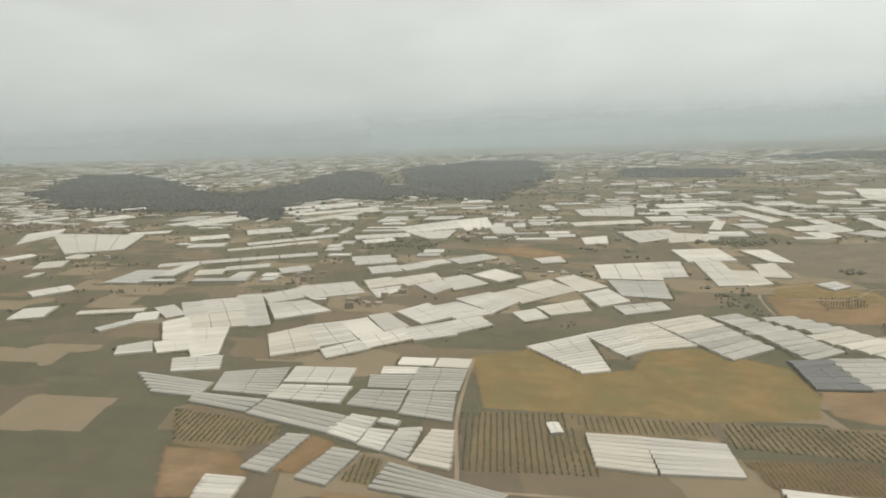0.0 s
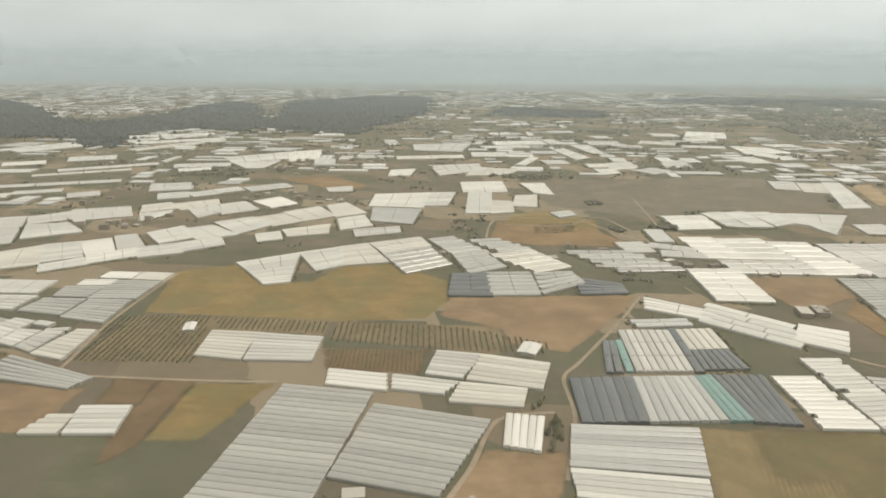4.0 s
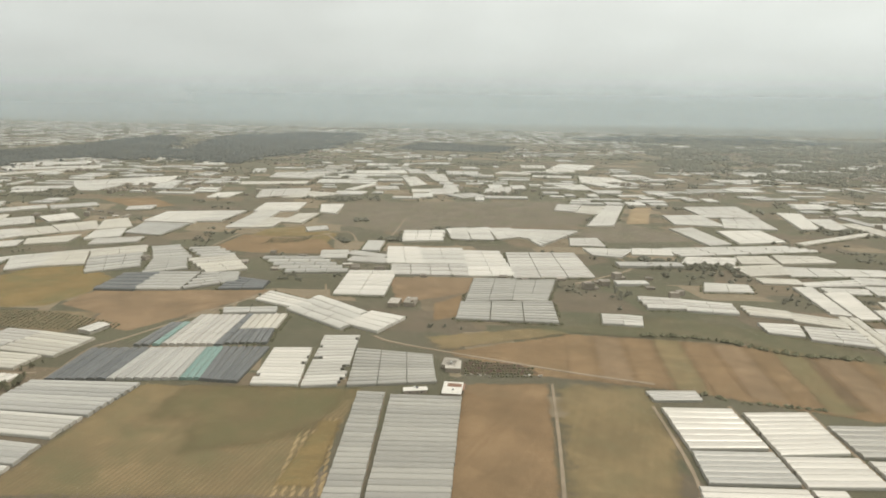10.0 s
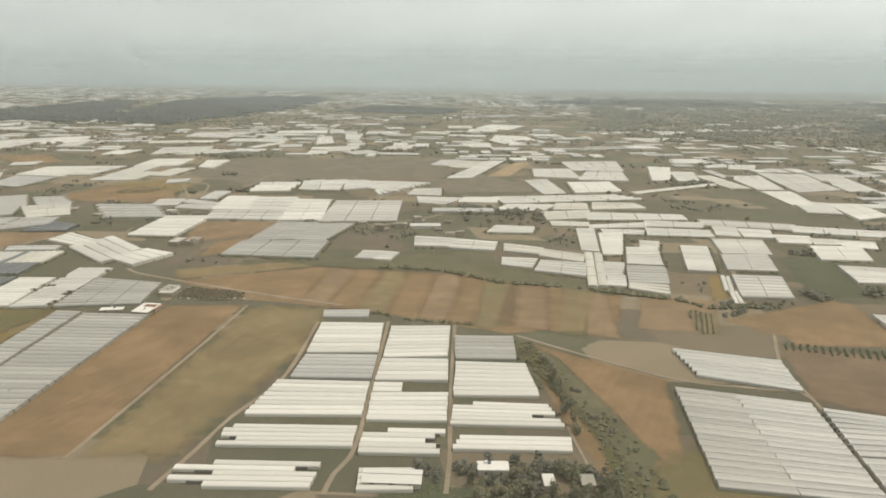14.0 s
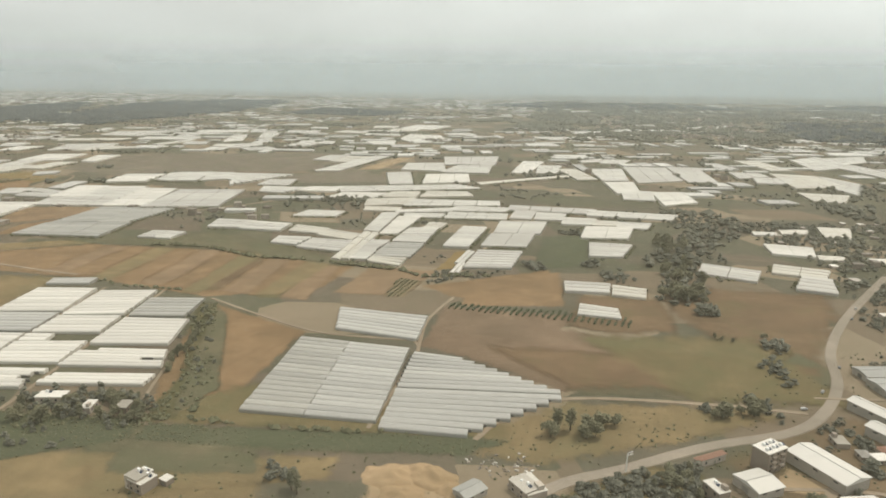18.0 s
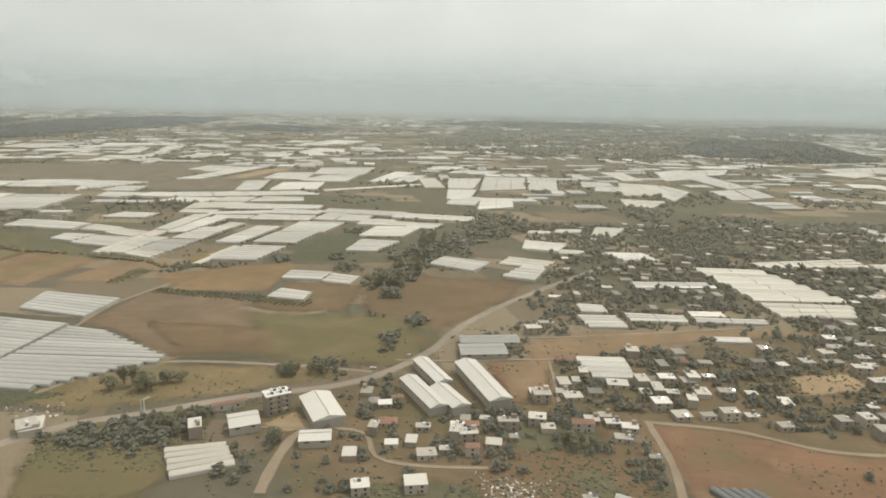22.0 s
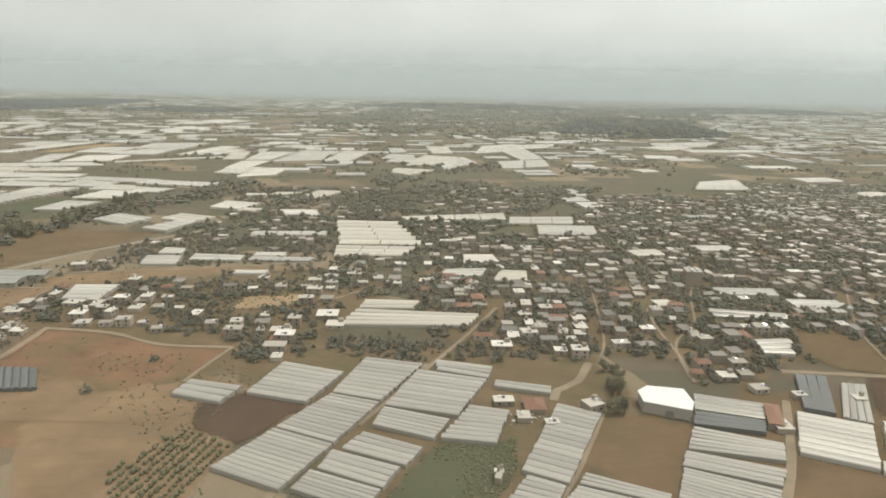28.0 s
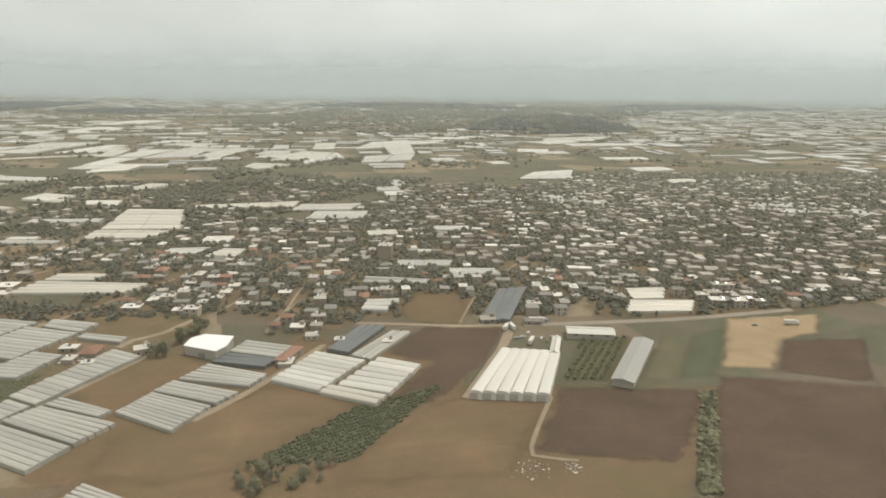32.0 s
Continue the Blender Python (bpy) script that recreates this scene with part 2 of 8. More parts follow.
MAT["umber"] = soil("damp_brown_soil", (0.111, 0.075, 0.044), (0.145, 0.097, 0.056), (0.179, 0.122, 0.071), (0.108, 0.085, 0.044), angle=20, spread=0.4)
MAT["loam"] = soil("dark_tilled_loam", (0.064, 0.041, 0.029), (0.078, 0.051, 0.037), (0.095, 0.064, 0.046), angle=12)
MAT["mixed"] = soil("half_green_pasture", (0.149, 0.112, 0.061), (0.205, 0.150, 0.079), (0.260, 0.191, 0.103), (0.122, 0.110, 0.056), rows=0.085, angle=88, spread=0.6)
MAT["meadow"] = soil("dark_green_meadow", (0.068, 0.064, 0.032), (0.100, 0.088, 0.043), (0.138, 0.112, 0.058), (0.076, 0.073, 0.034), angle=10, spread=0.7)
MAT["sward"] = soil("thin_olive_sward", (0.114, 0.090, 0.047), (0.152, 0.117, 0.060), (0.195, 0.147, 0.077), (0.105, 0.094, 0.046), angle=88, spread=0.8)
MAT["grass"] = soil("rank_grass", (0.084, 0.078, 0.048), (0.118, 0.106, 0.064), (0.156, 0.133, 0.081), (0.086, 0.087, 0.050), spread=0.6)
MAT["orchard_green"] = soil("orchard_floor", (0.098, 0.085, 0.040), (0.134, 0.110, 0.052), (0.175, 0.134, 0.064), angle=75)
MAT["yard"] = soil("trodden_village_ground", (0.104, 0.076, 0.046), (0.146, 0.107, 0.065), (0.198, 0.143, 0.087), (0.094, 0.083, 0.044), spread=0.45)
MAT["sand"] = soil("pale_sandy_soil", (0.237, 0.173, 0.104), (0.318, 0.235, 0.144), (0.389, 0.292, 0.184))
MAT["heap"] = soil("tipped_sand", (0.250, 0.175, 0.100), (0.330, 0.235, 0.135), (0.400, 0.290, 0.175), rim=False)
MAT["dirt"] = soil("dusty_track", (0.195, 0.155, 0.110), (0.260, 0.210, 0.152), (0.320, 0.263, 0.197), rim=False)
MAT["asphalt"] = soil("worn_asphalt", (0.199, 0.170, 0.135), (0.250, 0.218, 0.176), (0.296, 0.257, 0.207), rim=False)
MAT["W"] = sheet("white_greenhouse_film", (0.344, 0.336, 0.302), (0.53, 0.515, 0.465), 0.34, (0.33, 0.31, 0.27))
MAT["W1"] = sheet("cream_greenhouse_film", (0.340, 0.323, 0.276), (0.50, 0.475, 0.405), 0.36, (0.35, 0.325, 0.27))
MAT["W2"] = sheet("dusty_greenhouse_film", (0.297, 0.289, 0.259), (0.45, 0.435, 0.395), 0.34, (0.32, 0.30, 0.26))
MAT["W3"] = sheet("bright_greenhouse_film", (0.430, 0.413, 0.370), (0.60, 0.58, 0.52), 0.32, (0.43, 0.40, 0.35))
MAT["G"] = sheet("grey_greenhouse_film", (0.229, 0.224, 0.201), (0.345, 0.336, 0.298), 0.30, (0.212, 0.206, 0.178))
MAT["S"] = sheet("silver_greenhouse_film", (0.262, 0.260, 0.239), (0.405, 0.397, 0.363), 0.30, (0.245, 0.24, 0.215))
MAT["D"] = sheet("dark_shade_net", (0.064, 0.073, 0.077), (0.102, 0.111, 0.115), 0.5, (0.083, 0.087, 0.088))
MAT["T"] = sheet("teal_shade_net", (0.103, 0.202, 0.180), (0.155, 0.264, 0.238), 0.45, (0.129, 0.167, 0.150))


def plain(name, low, high, rough=0.8, scale=0.6, metal=0.0, spec=0.4, by_island=False, mid=None):
    m = Nodes(name)
    src = m.geo.outputs["Random Per Island"] if by_island else m.info.outputs["Random"]
    col = m.ramp(src, (0.0, low), (0.7, mid), (1.0, high)) if mid else m.ramp(src, (0.0, low), (1.0, high))
    n = m.noise(scale, 5.0, 0.65)
    col = m.mix(m.math("MULTIPLY", n, 0.5), col, tuple(v * 0.6 for v in low))
    return m.done(col, rough, n, 0.2, 0.1, metal, spec)


# gutter metal darkened, with the shade of the roof valley in its colour
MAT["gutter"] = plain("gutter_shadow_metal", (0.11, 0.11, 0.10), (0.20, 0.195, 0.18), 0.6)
MAT["plaster"] = plain("weathered_plaster", (0.20, 0.165, 0.13), (0.50, 0.45, 0.38), mid=(0.32, 0.275, 0.225))
MAT["concrete_roof"] = plain("pale_concrete_roof", (0.26, 0.24, 0.20), (0.74, 0.72, 0.66), 0.75, mid=(0.54, 0.51, 0.45))
MAT["tile_roof"] = plain("faded_clay_tiles", (0.16, 0.085, 0.058), (0.27, 0.15, 0.10), 0.8)
MAT["dim_roof"] = plain("grey_tin_roof", (0.12, 0.115, 0.10), (0.26, 0.245, 0.215), 0.6)
MAT["white_metal"] = plain("white_sheet_metal", (0.50, 0.485, 0.44), (0.60, 0.58, 0.53), 0.45, 0.15)
MAT["grey_metal"] = plain("grey_sheet_metal", (0.25, 0.25, 0.23), (0.32, 0.32, 0.29), 0.45, 0.15)
MAT["wall_grey"] = plain("grey_block_wall", (0.30, 0.28, 0.24), (0.40, 0.37, 0.32), 0.85)
MAT["pane"] = plain("dark_window_glass", (0.03, 0.035, 0.04), (0.06, 0.065, 0.07), 0.15, spec=0.6)
MAT["tank"] = plain("white_water_tank", (0.7, 0.7, 0.68), (0.8, 0.8, 0.78), 0.4)
MAT["solar"] = plain("solar_panel_glass", (0.03, 0.04, 0.06), (0.05, 0.06, 0.09), 0.15, spec=0.6)
# shade between the crowns and haze blue are put into this floor colour
MAT["wood_floor"] = soil("shade_blue_wood_floor", (0.031, 0.041, 0.045), (0.039, 0.050, 0.053), (0.049, 0.059, 0.061), rim=False)
MAT["bark"] = plain("tree_bark", (0.08, 0.06, 0.04), (0.14, 0.11, 0.08))
# dusty leaves, set paler than foliage is to imitate haze over them
MAT["leaf"] = plain("dusty_haze_paled_foliage", (0.095, 0.095, 0.055), (0.158, 0.151, 0.088), 0.75, 1.2)
# far leaves: haze put into the base colour, paler and bluer
MAT["leaf_far"] = plain("haze_toned_far_foliage", (0.080, 0.084, 0.063), (0.148, 0.147, 0.112), 0.8, 0.2, by_island=True)
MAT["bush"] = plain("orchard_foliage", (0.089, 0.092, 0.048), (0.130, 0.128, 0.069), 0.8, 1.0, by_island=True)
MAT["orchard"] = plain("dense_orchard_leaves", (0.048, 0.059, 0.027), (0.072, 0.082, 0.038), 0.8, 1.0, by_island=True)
# woods tinted bluer than leaves, haze painted into the colour
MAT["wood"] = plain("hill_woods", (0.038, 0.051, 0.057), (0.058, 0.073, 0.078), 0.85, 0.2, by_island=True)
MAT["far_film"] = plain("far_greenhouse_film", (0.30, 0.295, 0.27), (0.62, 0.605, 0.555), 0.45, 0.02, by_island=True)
# roof tones carry a touch of haze blue in the base colour
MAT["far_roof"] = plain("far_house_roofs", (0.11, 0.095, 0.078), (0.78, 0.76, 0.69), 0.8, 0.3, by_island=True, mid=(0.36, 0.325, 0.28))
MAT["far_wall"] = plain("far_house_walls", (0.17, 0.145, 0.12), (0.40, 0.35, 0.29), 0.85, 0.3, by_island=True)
MAT["paint"] = plain("vehicle_paint", (0.06, 0.065, 0.075), (0.75, 0.75, 0.73), 0.3, 2.0)
MAT["rubber"] = plain("tyre_rubber", (0.02, 0.02, 0.02), (0.035, 0.035, 0.035), 0.9)

# ---------------------------------------------------------------- mesh helpers


def mesh_of(name, verts, faces, mat, smooth=False):
    me = bpy.data.meshes.new(name)
    me.from_pydata([tuple(v) for v in verts], [], faces)
    me.materials.append(mat)
    if smooth:
        me.polygons.foreach_set("use_smooth", [True] * len(me.polygons))
    me.update()
    return me


def box_mesh(name, mat, taper=1.0, bevel=0.0):
    """A unit box that stands on z = 0."""
    bm = bmesh.new()
    bmesh.ops.create_cube(bm, size=1.0)
    for v in bm.verts:
        v.co.z += 0.5
        if v.co.z > 0.5:
            v.co.x *= taper
            v.co.y *= taper
    if bevel:
        bmesh.ops.bevel(bm, geom=bm.edges[:], offset=bevel, segments=1, affect="EDGES")
    me = bpy.data.meshes.new(name)
    bm.to_mesh(me)
    bm.free()
    me.materials.append(mat)
    return me


def child(name, me, parent, m):
    ob = new(name, me)
    ob.parent = parent
    ob.matrix_basis = m
    return ob


def under(name, me, part, m):
    """A piece of a part, placed in the space of the whole thing."""
    ob = new(name, me)
    ob.parent = part
    ob.matrix_basis = part.matrix_basis.inverted() @ m
    return ob


def placed(x, y, z, ang, sx=1.0, sy=1.0, sz=1.0):
    return Matrix.Translation((x, y, z)) @ Matrix.Rotation(ang, 4, "Z") @ Matrix.Diagonal((sx, sy, sz, 1))


def inside(p, poly):
    x, y = p
    odd = False
    for (x0, y0), (x1, y1) in zip(poly, poly[1:] + poly[:1]):
        if (y0 > y) != (y1 > y) and x < (x1 - x0) * (y - y0) / (y1 - y0) + x0:
            odd = not odd
    return odd


def pairs(text):
    """Plan corners written as 'x,y x,y ...', in metres."""
    return [tuple(float(v) for v in p.split(",")) for p in text.split()]


TAKEN = {}      # footprints on the plan that stay free of houses and trees, by squares of 60 m
CELL = 60.0


def taken(x, y, margin=4.0, book=TAKEN):
    spots = ((x, y), (x + margin, y), (x - margin, y), (x, y + margin), (x, y - margin)) if margin else ((x, y),)
    for p in spots:
        for poly in book.get((int(p[0] // CELL), int(p[1] // CELL)), ()):
            if inside(p, poly):
                return True
    return False


OPEN = {}       # open fields, which stay clear of scattered trees and sheds


def take(poly, book=TAKEN):
    xs, ys = [p[0] for p in poly], [p[1] for p in poly]
    poly = [tuple(p) for p in poly]
    for i in range(int(min(xs) // CELL), int(max(xs) // CELL) + 1):
        for j in range(int(min(ys) // CELL), int(max(ys) // CELL) + 1):
            book.setdefault((i, j), []).append(poly)


# ---------------------------------------------------------------- ground, fields, roads

GX0, GX1, GY0, GY1 = -12000, 14000, -1800, 13000
NX, NY = 84, 54
gv = [(GX0 + (GX1 - GX0) * i / NX, GY0 + (GY1 - GY0) * j / NY, 0.0) for j in range(NY + 1) for i in range(NX + 1)]
gf = [(j * (NX + 1) + i, j * (NX + 1) + i + 1, (j + 1) * (NX + 1) + i + 1, (j + 1) * (NX + 1) + i) for j in range(NY) for i in range(NX)]
tagged(new("ground", mesh_of("ground", gv, gf, MAT["ground"])), "wide dry plain of mixed farmland and scrub", "ground", kind="structure")

LAYER = [0.02, 0.32]      # heights at which the next field and the next track lie
FIELD_LABEL = {"ochre": "dry ochre grass field", "brown": "tilled brown field", "rust": "bare rust-brown field", "red": "bare red soil field",
               "dark_brown": "freshly ploughed dark brown field", "fallow": "grey-brown fallow field", "umber": "damp umber-brown field", "loam": "dark tilled loam field", "ploughed": "dark orchard soil with planted rows", "straw": "pale straw stubble field",
               "olive": "dry olive-brown pasture", "green": "thin green crop field", "mixed": "furrowed half-green pasture", "grass": "rank dark grass strip", "sward": "thin olive-green sward", "meadow": "dark green meadow strip with weeds",
               "orchard_green": "orchard floor between green rows", "sand": "bare pale sandy lot", "yard": "trodden village ground with weeds"}


def field(kind, text):
    """A field: a fine raised sheet; the attribute "rim" tells how far inside its edge a point lies."""
    pts = pairs(text)
    LAYER[0] += 0.0025
    if kind not in ("grass", "yard"):
        take(pts, OPEN)
    p = np.array(pts)
    q = np.roll(p, -1, 0)
    area = abs(np.sum(p[:, 0] * q[:, 1] - q[:, 0] * p[:, 1])) / 2
    cell = max(2.5, area ** 0.5 / 45)
    soft = min(26.0 if kind in ("grass", "sward", "meadow", "umber", "olive", "yard") else 9.0, 0.9 * area / np.sum(np.linalg.norm(q - p, axis=1)))
    lo, hi = p.min(0) - 2 * cell - 0.75 * soft, p.max(0) + 2 * cell + 0.75 * soft
    nx, ny = (int(v) + 2 for v in (hi - lo) / cell)
    gx, gy = np.meshgrid(lo[0] + cell * np.arange(nx), lo[1] + cell * np.arange(ny))
    gx, gy = gx.ravel(), gy.ravel()
    near, odd = np.full(len(gx), 1e9), np.zeros(len(gx), bool)
    for (x0, y0), (x1, y1) in zip(p, q):
        u = np.clip(((gx - x0) * (x1 - x0) + (gy - y0) * (y1 - y0)) / max(1e-6, (x1 - x0) ** 2 + (y1 - y0) ** 2), 0, 1)
        near = np.minimum(near, np.hypot(gx - x0 - u * (x1 - x0), gy - y0 - u * (y1 - y0)))
        if y0 != y1:
            odd ^= ((y0 > gy) != (y1 > gy)) & (gx < (x1 - x0) * (gy - y0) / (y1 - y0) + x0)
    depth = np.where(odd, near, -near) / soft + 0.35
    a = (np.arange(nx - 1)[None] + nx * np.arange(ny - 1)[:, None]).ravel()
    quads = np.stack([a, a + 1, a + nx + 1, a + nx], 1)
    quads = quads[(depth[quads] > -0.4).any(1)]
    used, new_index = np.unique(quads, return_inverse=True)
    me = mesh_of("field", np.stack([gx[used], gy[used], np.full(len(used), LAYER[0])], 1).tolist(), new_index.reshape(-1, 4).tolist(), MAT[kind])
    me.attributes.new("rim", "FLOAT", "POINT").data.foreach_set("value", np.clip(depth[used], -0.6, 1.6))
    tagged(new("field", me), FIELD_LABEL[kind] + " among the greenhouses", "field", kind="structure")
    return pts


def road(width, kind, text):
    pts = [Vector((*p, 0)) for p in pairs(text)]
    fine = []
    for i in range(len(pts) - 1):
        p0, p1, p2, p3 = pts[max(i - 1, 0)], pts[i], pts[i + 1], pts[min(i + 2, len(pts) - 1)]
        n = max(2, int((p2 - p1).length / 8))
        for k in range(n):
            u = k / n
            fine.append(0.5 * (2 * p1 + (p2 - p0) * u + (2 * p0 - 5 * p1 + 4 * p2 - p3) * u * u + (3 * p1 - p0 - 3 * p2 + p3) * u ** 3))
    fine.append(pts[-1])
    rng = random.Random(len(fine))
    LAYER[1] += 0.005
    top = LAYER[1]
    verts, faces = [], []
    for i, p in enumerate(fine):
        d = (fine[min(i + 1, len(fine) - 1)] - fine[max(i - 1, 0)]).normalized()
        side = Vector((-d.y, d.x, 0)) * width / 2
        w = 1 + rng.uniform(-0.12, 0.12) * (kind != "asphalt")
        for s, z in ((-1.0, 0.0), (-0.9, top), (0.9, top), (1.0, 0.0)):
            q = p + side * s * w
            verts.append((q.x, q.y, z))
        if i:
            b = 4 * i
            faces += [(b - 4 + k, b - 3 + k, b + 1 + k, b + k) for k in range(3)]
        if i % 2 == 0:
            take([(p + side * s + d * u).to_2d()[:] for s, u in ((-1.3, -9), (1.3, -9), (1.3, 9), (-1.3, 9))])
    name = "road" if kind == "asphalt" else "track"
    tagged(new(name, mesh_of(name, verts, faces, MAT[kind])), "worn grey asphalt road" if kind == "asphalt" else "pale dusty farm track between fields", name, kind="structure")


# ---------------------------------------------------------------- greenhouses


def arch_mesh(name, mat, eave=0.6, n=8, lengths=1):
    """One span, 1 long, 1 wide and 1 high: side walls, an arched roof and closed gable ends, in one or more lengths with a gap between."""
    prof = [(-0.5, 0.0)]
    for i in range(n + 1):
        a = math.pi * i / n
        prof.append((-0.5 * math.cos(a), eave + (1 - eave) * math.sin(a) ** 0.8))
    prof.append((0.5, 0.0))
    k = len(prof)
    verts, faces = [], []
    for part in range(lengths):
        x0, x1 = part / lengths - 0.5 + (0.005 if part else 0), (part + 1) / lengths - 0.5 - (0.005 if part < lengths - 1 else 0)
        base = len(verts)
        verts += [(x0, y, z) for y, z in prof] + [(x1, y, z) for y, z in prof]
        faces += [(base + i, base + i + 1, base + k + i + 1, base + k + i) for i in range(k - 1)]
        faces += [tuple(base + i for i in range(k))[::-1], tuple(base + i for i in range(k, 2 * k))]
    return mesh_of(name, verts, faces, mat)


FILMS = ("W", "W1", "W2", "W3", "G", "S", "D", "T")
ARCH = {k: arch_mesh("roof_span", MAT[k]) for k in FILMS}
LOW_ARCH = {k: arch_mesh("roof_span", MAT[k], 0.74) for k in FILMS}
NET = {"D": arch_mesh("roof_span", MAT["D"], 0.93)}
LONG_ARCH = {(k, n): arch_mesh("roof_span", MAT[k], 0.62, 6, n) for k in FILMS for n in (2, 3, 4)}
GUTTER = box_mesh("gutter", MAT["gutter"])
DOOR = box_mesh("door_panel", MAT["dim_roof"])
COVER = {"C": "cream plastic-covered", "B": "bright white plastic-covered", "W": "white plastic-covered", "G": "grey weathered plastic-covered", "S": "silvery translucent", "D": "dark shade-netted", "T": "teal shade-netted"}


def greenhouse(kind, spans, text, ragged=0.0):
    """Corners a b c d: the spans run from the side a-d to the side b-c and follow one another from a to d."""
    a, b, c, d = (Vector(p) for p in pairs(text))
    take([a[:], b[:], c[:], d[:]])
    mid = (a + b + c + d) / 4
    empty = new("greenhouse")
    empty.location = (mid.x, mid.y, 0)
    size = "single-span" if spans == 1 else "multi-span" if spans < 7 else "long many-span"
    tagged(empty, f"{COVER[kind]} {size} greenhouse with arched roof on farmland", "greenhouse", "greenhouses on the plain")
    rng = random.Random(round(mid.x * 3 + mid.y))
    narrow = kind == "G" and mid.x > 1800 and mid.y < 420      # this farm has narrow, flat arches
    if narrow:
        spans = max(2, round(spans * 1.5))
    step = ((d - a) + (c - b)) / (2 * spans)
    film_kind = rng.choice(("W", "W", "W1", "W2", "W3")) if kind == "W" else "W3" if kind == "B" else "W1" if kind == "C" else kind
    far = mid.y > 1150
    for i in range(spans):
        u = (i + 0.5) / spans
        p, q = a.lerp(d, u), b.lerp(c, u)
        run = q - p
        length = run.length + rng.uniform(-0.6, 0.6) * (spans > 3)
        run.normalize()
        if rng.random() < ragged:      # torn or unfinished covering at one end
            cut = rng.uniform(0.04, 0.30)
            shift = rng.choice((-1, 1)) * cut / 2 * length
            length *= 1 - cut
            p, q = p + run * shift, q + run * shift
        width = abs(run.x * step.y - run.y * step.x)
        ang = math.atan2(run.y, run.x)
        h = min(2.0 + 0.15 * width, 3.8) + rng.uniform(-0.08, 0.08)
        o = (p + q) / 2 - mid
        shape = NET if kind == "D" and mid.x > 1800 else LOW_ARCH if width > 10 or narrow else ARCH
        me = shape[film_kind]
        if mid.y > 540 and length > 48:       # long houses stand in two to four lengths with a path between
            me = LONG_ARCH[film_kind, max(2, min(4, int(length / 32) + spans % 2))]
        child("roof_span", me, empty, placed(o.x, o.y, 0, ang, length, width * (0.94 if mid.y > 540 else 0.985), h))
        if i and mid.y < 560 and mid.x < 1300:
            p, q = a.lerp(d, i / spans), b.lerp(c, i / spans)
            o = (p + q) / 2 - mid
            # box wider than a gutter, to draw the valley's dark shade line
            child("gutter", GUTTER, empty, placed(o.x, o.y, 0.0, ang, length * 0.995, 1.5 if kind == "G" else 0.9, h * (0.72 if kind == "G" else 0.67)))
    if not far:
        p = a.lerp(d, 0.5)
        run = (b - a).normalized()
        o = p - mid - run * 0.05
        child("door", DOOR, empty, placed(o.x, o.y, 0, math.atan2(run.y, run.x), 0.2, 3.0, 2.6))


# ---------------------------------------------------------------- buildings

UNIT = box_mesh("wall", MAT["plaster"])
UNIT_GREY = box_mesh("wall", MAT["wall_grey"])
SLAB = {k: box_mesh("roof", MAT[k], bevel=0.02) for k in ("concrete_roof", "dim_roof", "white_metal", "grey_metal")}
PANE = box_mesh("window", MAT["pane"])
TANK = box_mesh("water_tank", MAT["tank"], 0.9, 0.08)
PANEL = mesh_of("solar_panel", [(-.5, -.5, 0), (.5, -.5, 0), (.5, .5, .6), (-.5, .5, .6), (-.5, -.5, .08), (.5, -.5, .08), (.5, .5, .68), (-.5, .5, .68)],
                [(3, 2, 1, 0), (4, 5, 6, 7), (0, 1, 5, 4), (1, 2, 6, 5), (2, 3, 7, 6), (3, 0, 4, 7)], MAT["solar"])


def gable_mesh(name, mat):
    """A pitched roof over a unit square with its ridge along x; the underside is closed."""
    v = [(-.52, -.54, 0), (.52, -.54, 0), (.52, .54, 0), (-.52, .54, 0), (-.52, 0, 1), (.52, 0, 1),
         (-.52, -.54, -.12), (.52, -.54, -.12), (.52, .54, -.12), (-.52, .54, -.12)]
    f = [(0, 1, 5, 4), (2, 3, 4, 5), (0, 4, 3), (1, 2, 5), (6, 7, 1, 0), (8, 9, 3, 2), (7, 8, 2, 1), (9, 6, 0, 3), (9, 8, 7, 6)]
    return mesh_of(name, v, f, mat)


def hip_mesh(name, mat):
    v = [(-.55, -.55, 0), (.55, -.55, 0), (.55, .55, 0), (-.55, .55, 0), (-.2, 0, 1), (.2, 0, 1),
         (-.55, -.55, -.1), (.55, -.55, -.1), (.55, .55, -.1), (-.55, .55, -.1)]
    f = [(0, 1, 5, 4), (2, 3, 4, 5), (0, 4, 3), (1, 2, 5), (6, 7, 1, 0), (8, 9, 3, 2), (7, 8, 2, 1), (9, 6, 0, 3), (9, 8, 7, 6)]
    return mesh_of(name, v, f, mat)


GABLE = {"shed": gable_mesh("roof", MAT["white_metal"]), "greyshed": gable_mesh("roof", MAT["grey_metal"])}
HIP = hip_mesh("roof", MAT["tile_roof"])
HIP_DIM = hip_mesh("roof", MAT["dim_roof"])
RIDGE = box_mesh("roof_seam", MAT["grey_metal"])


def frame_of(text):
    a, b, c, d = (Vector(p) for p in pairs(text))
    mid = (a + b + c + d) / 4
    u, v = ((b - a) + (c - d)) / 2, ((d - a) + (c - b)) / 2
    if v.length > u.length:
        u, v = v, -u
    take([a[:], b[:], c[:], d[:]])
    return mid, u.length, abs(u.x * v.y - u.y * v.x) / u.length, math.atan2(u.y, u.x)


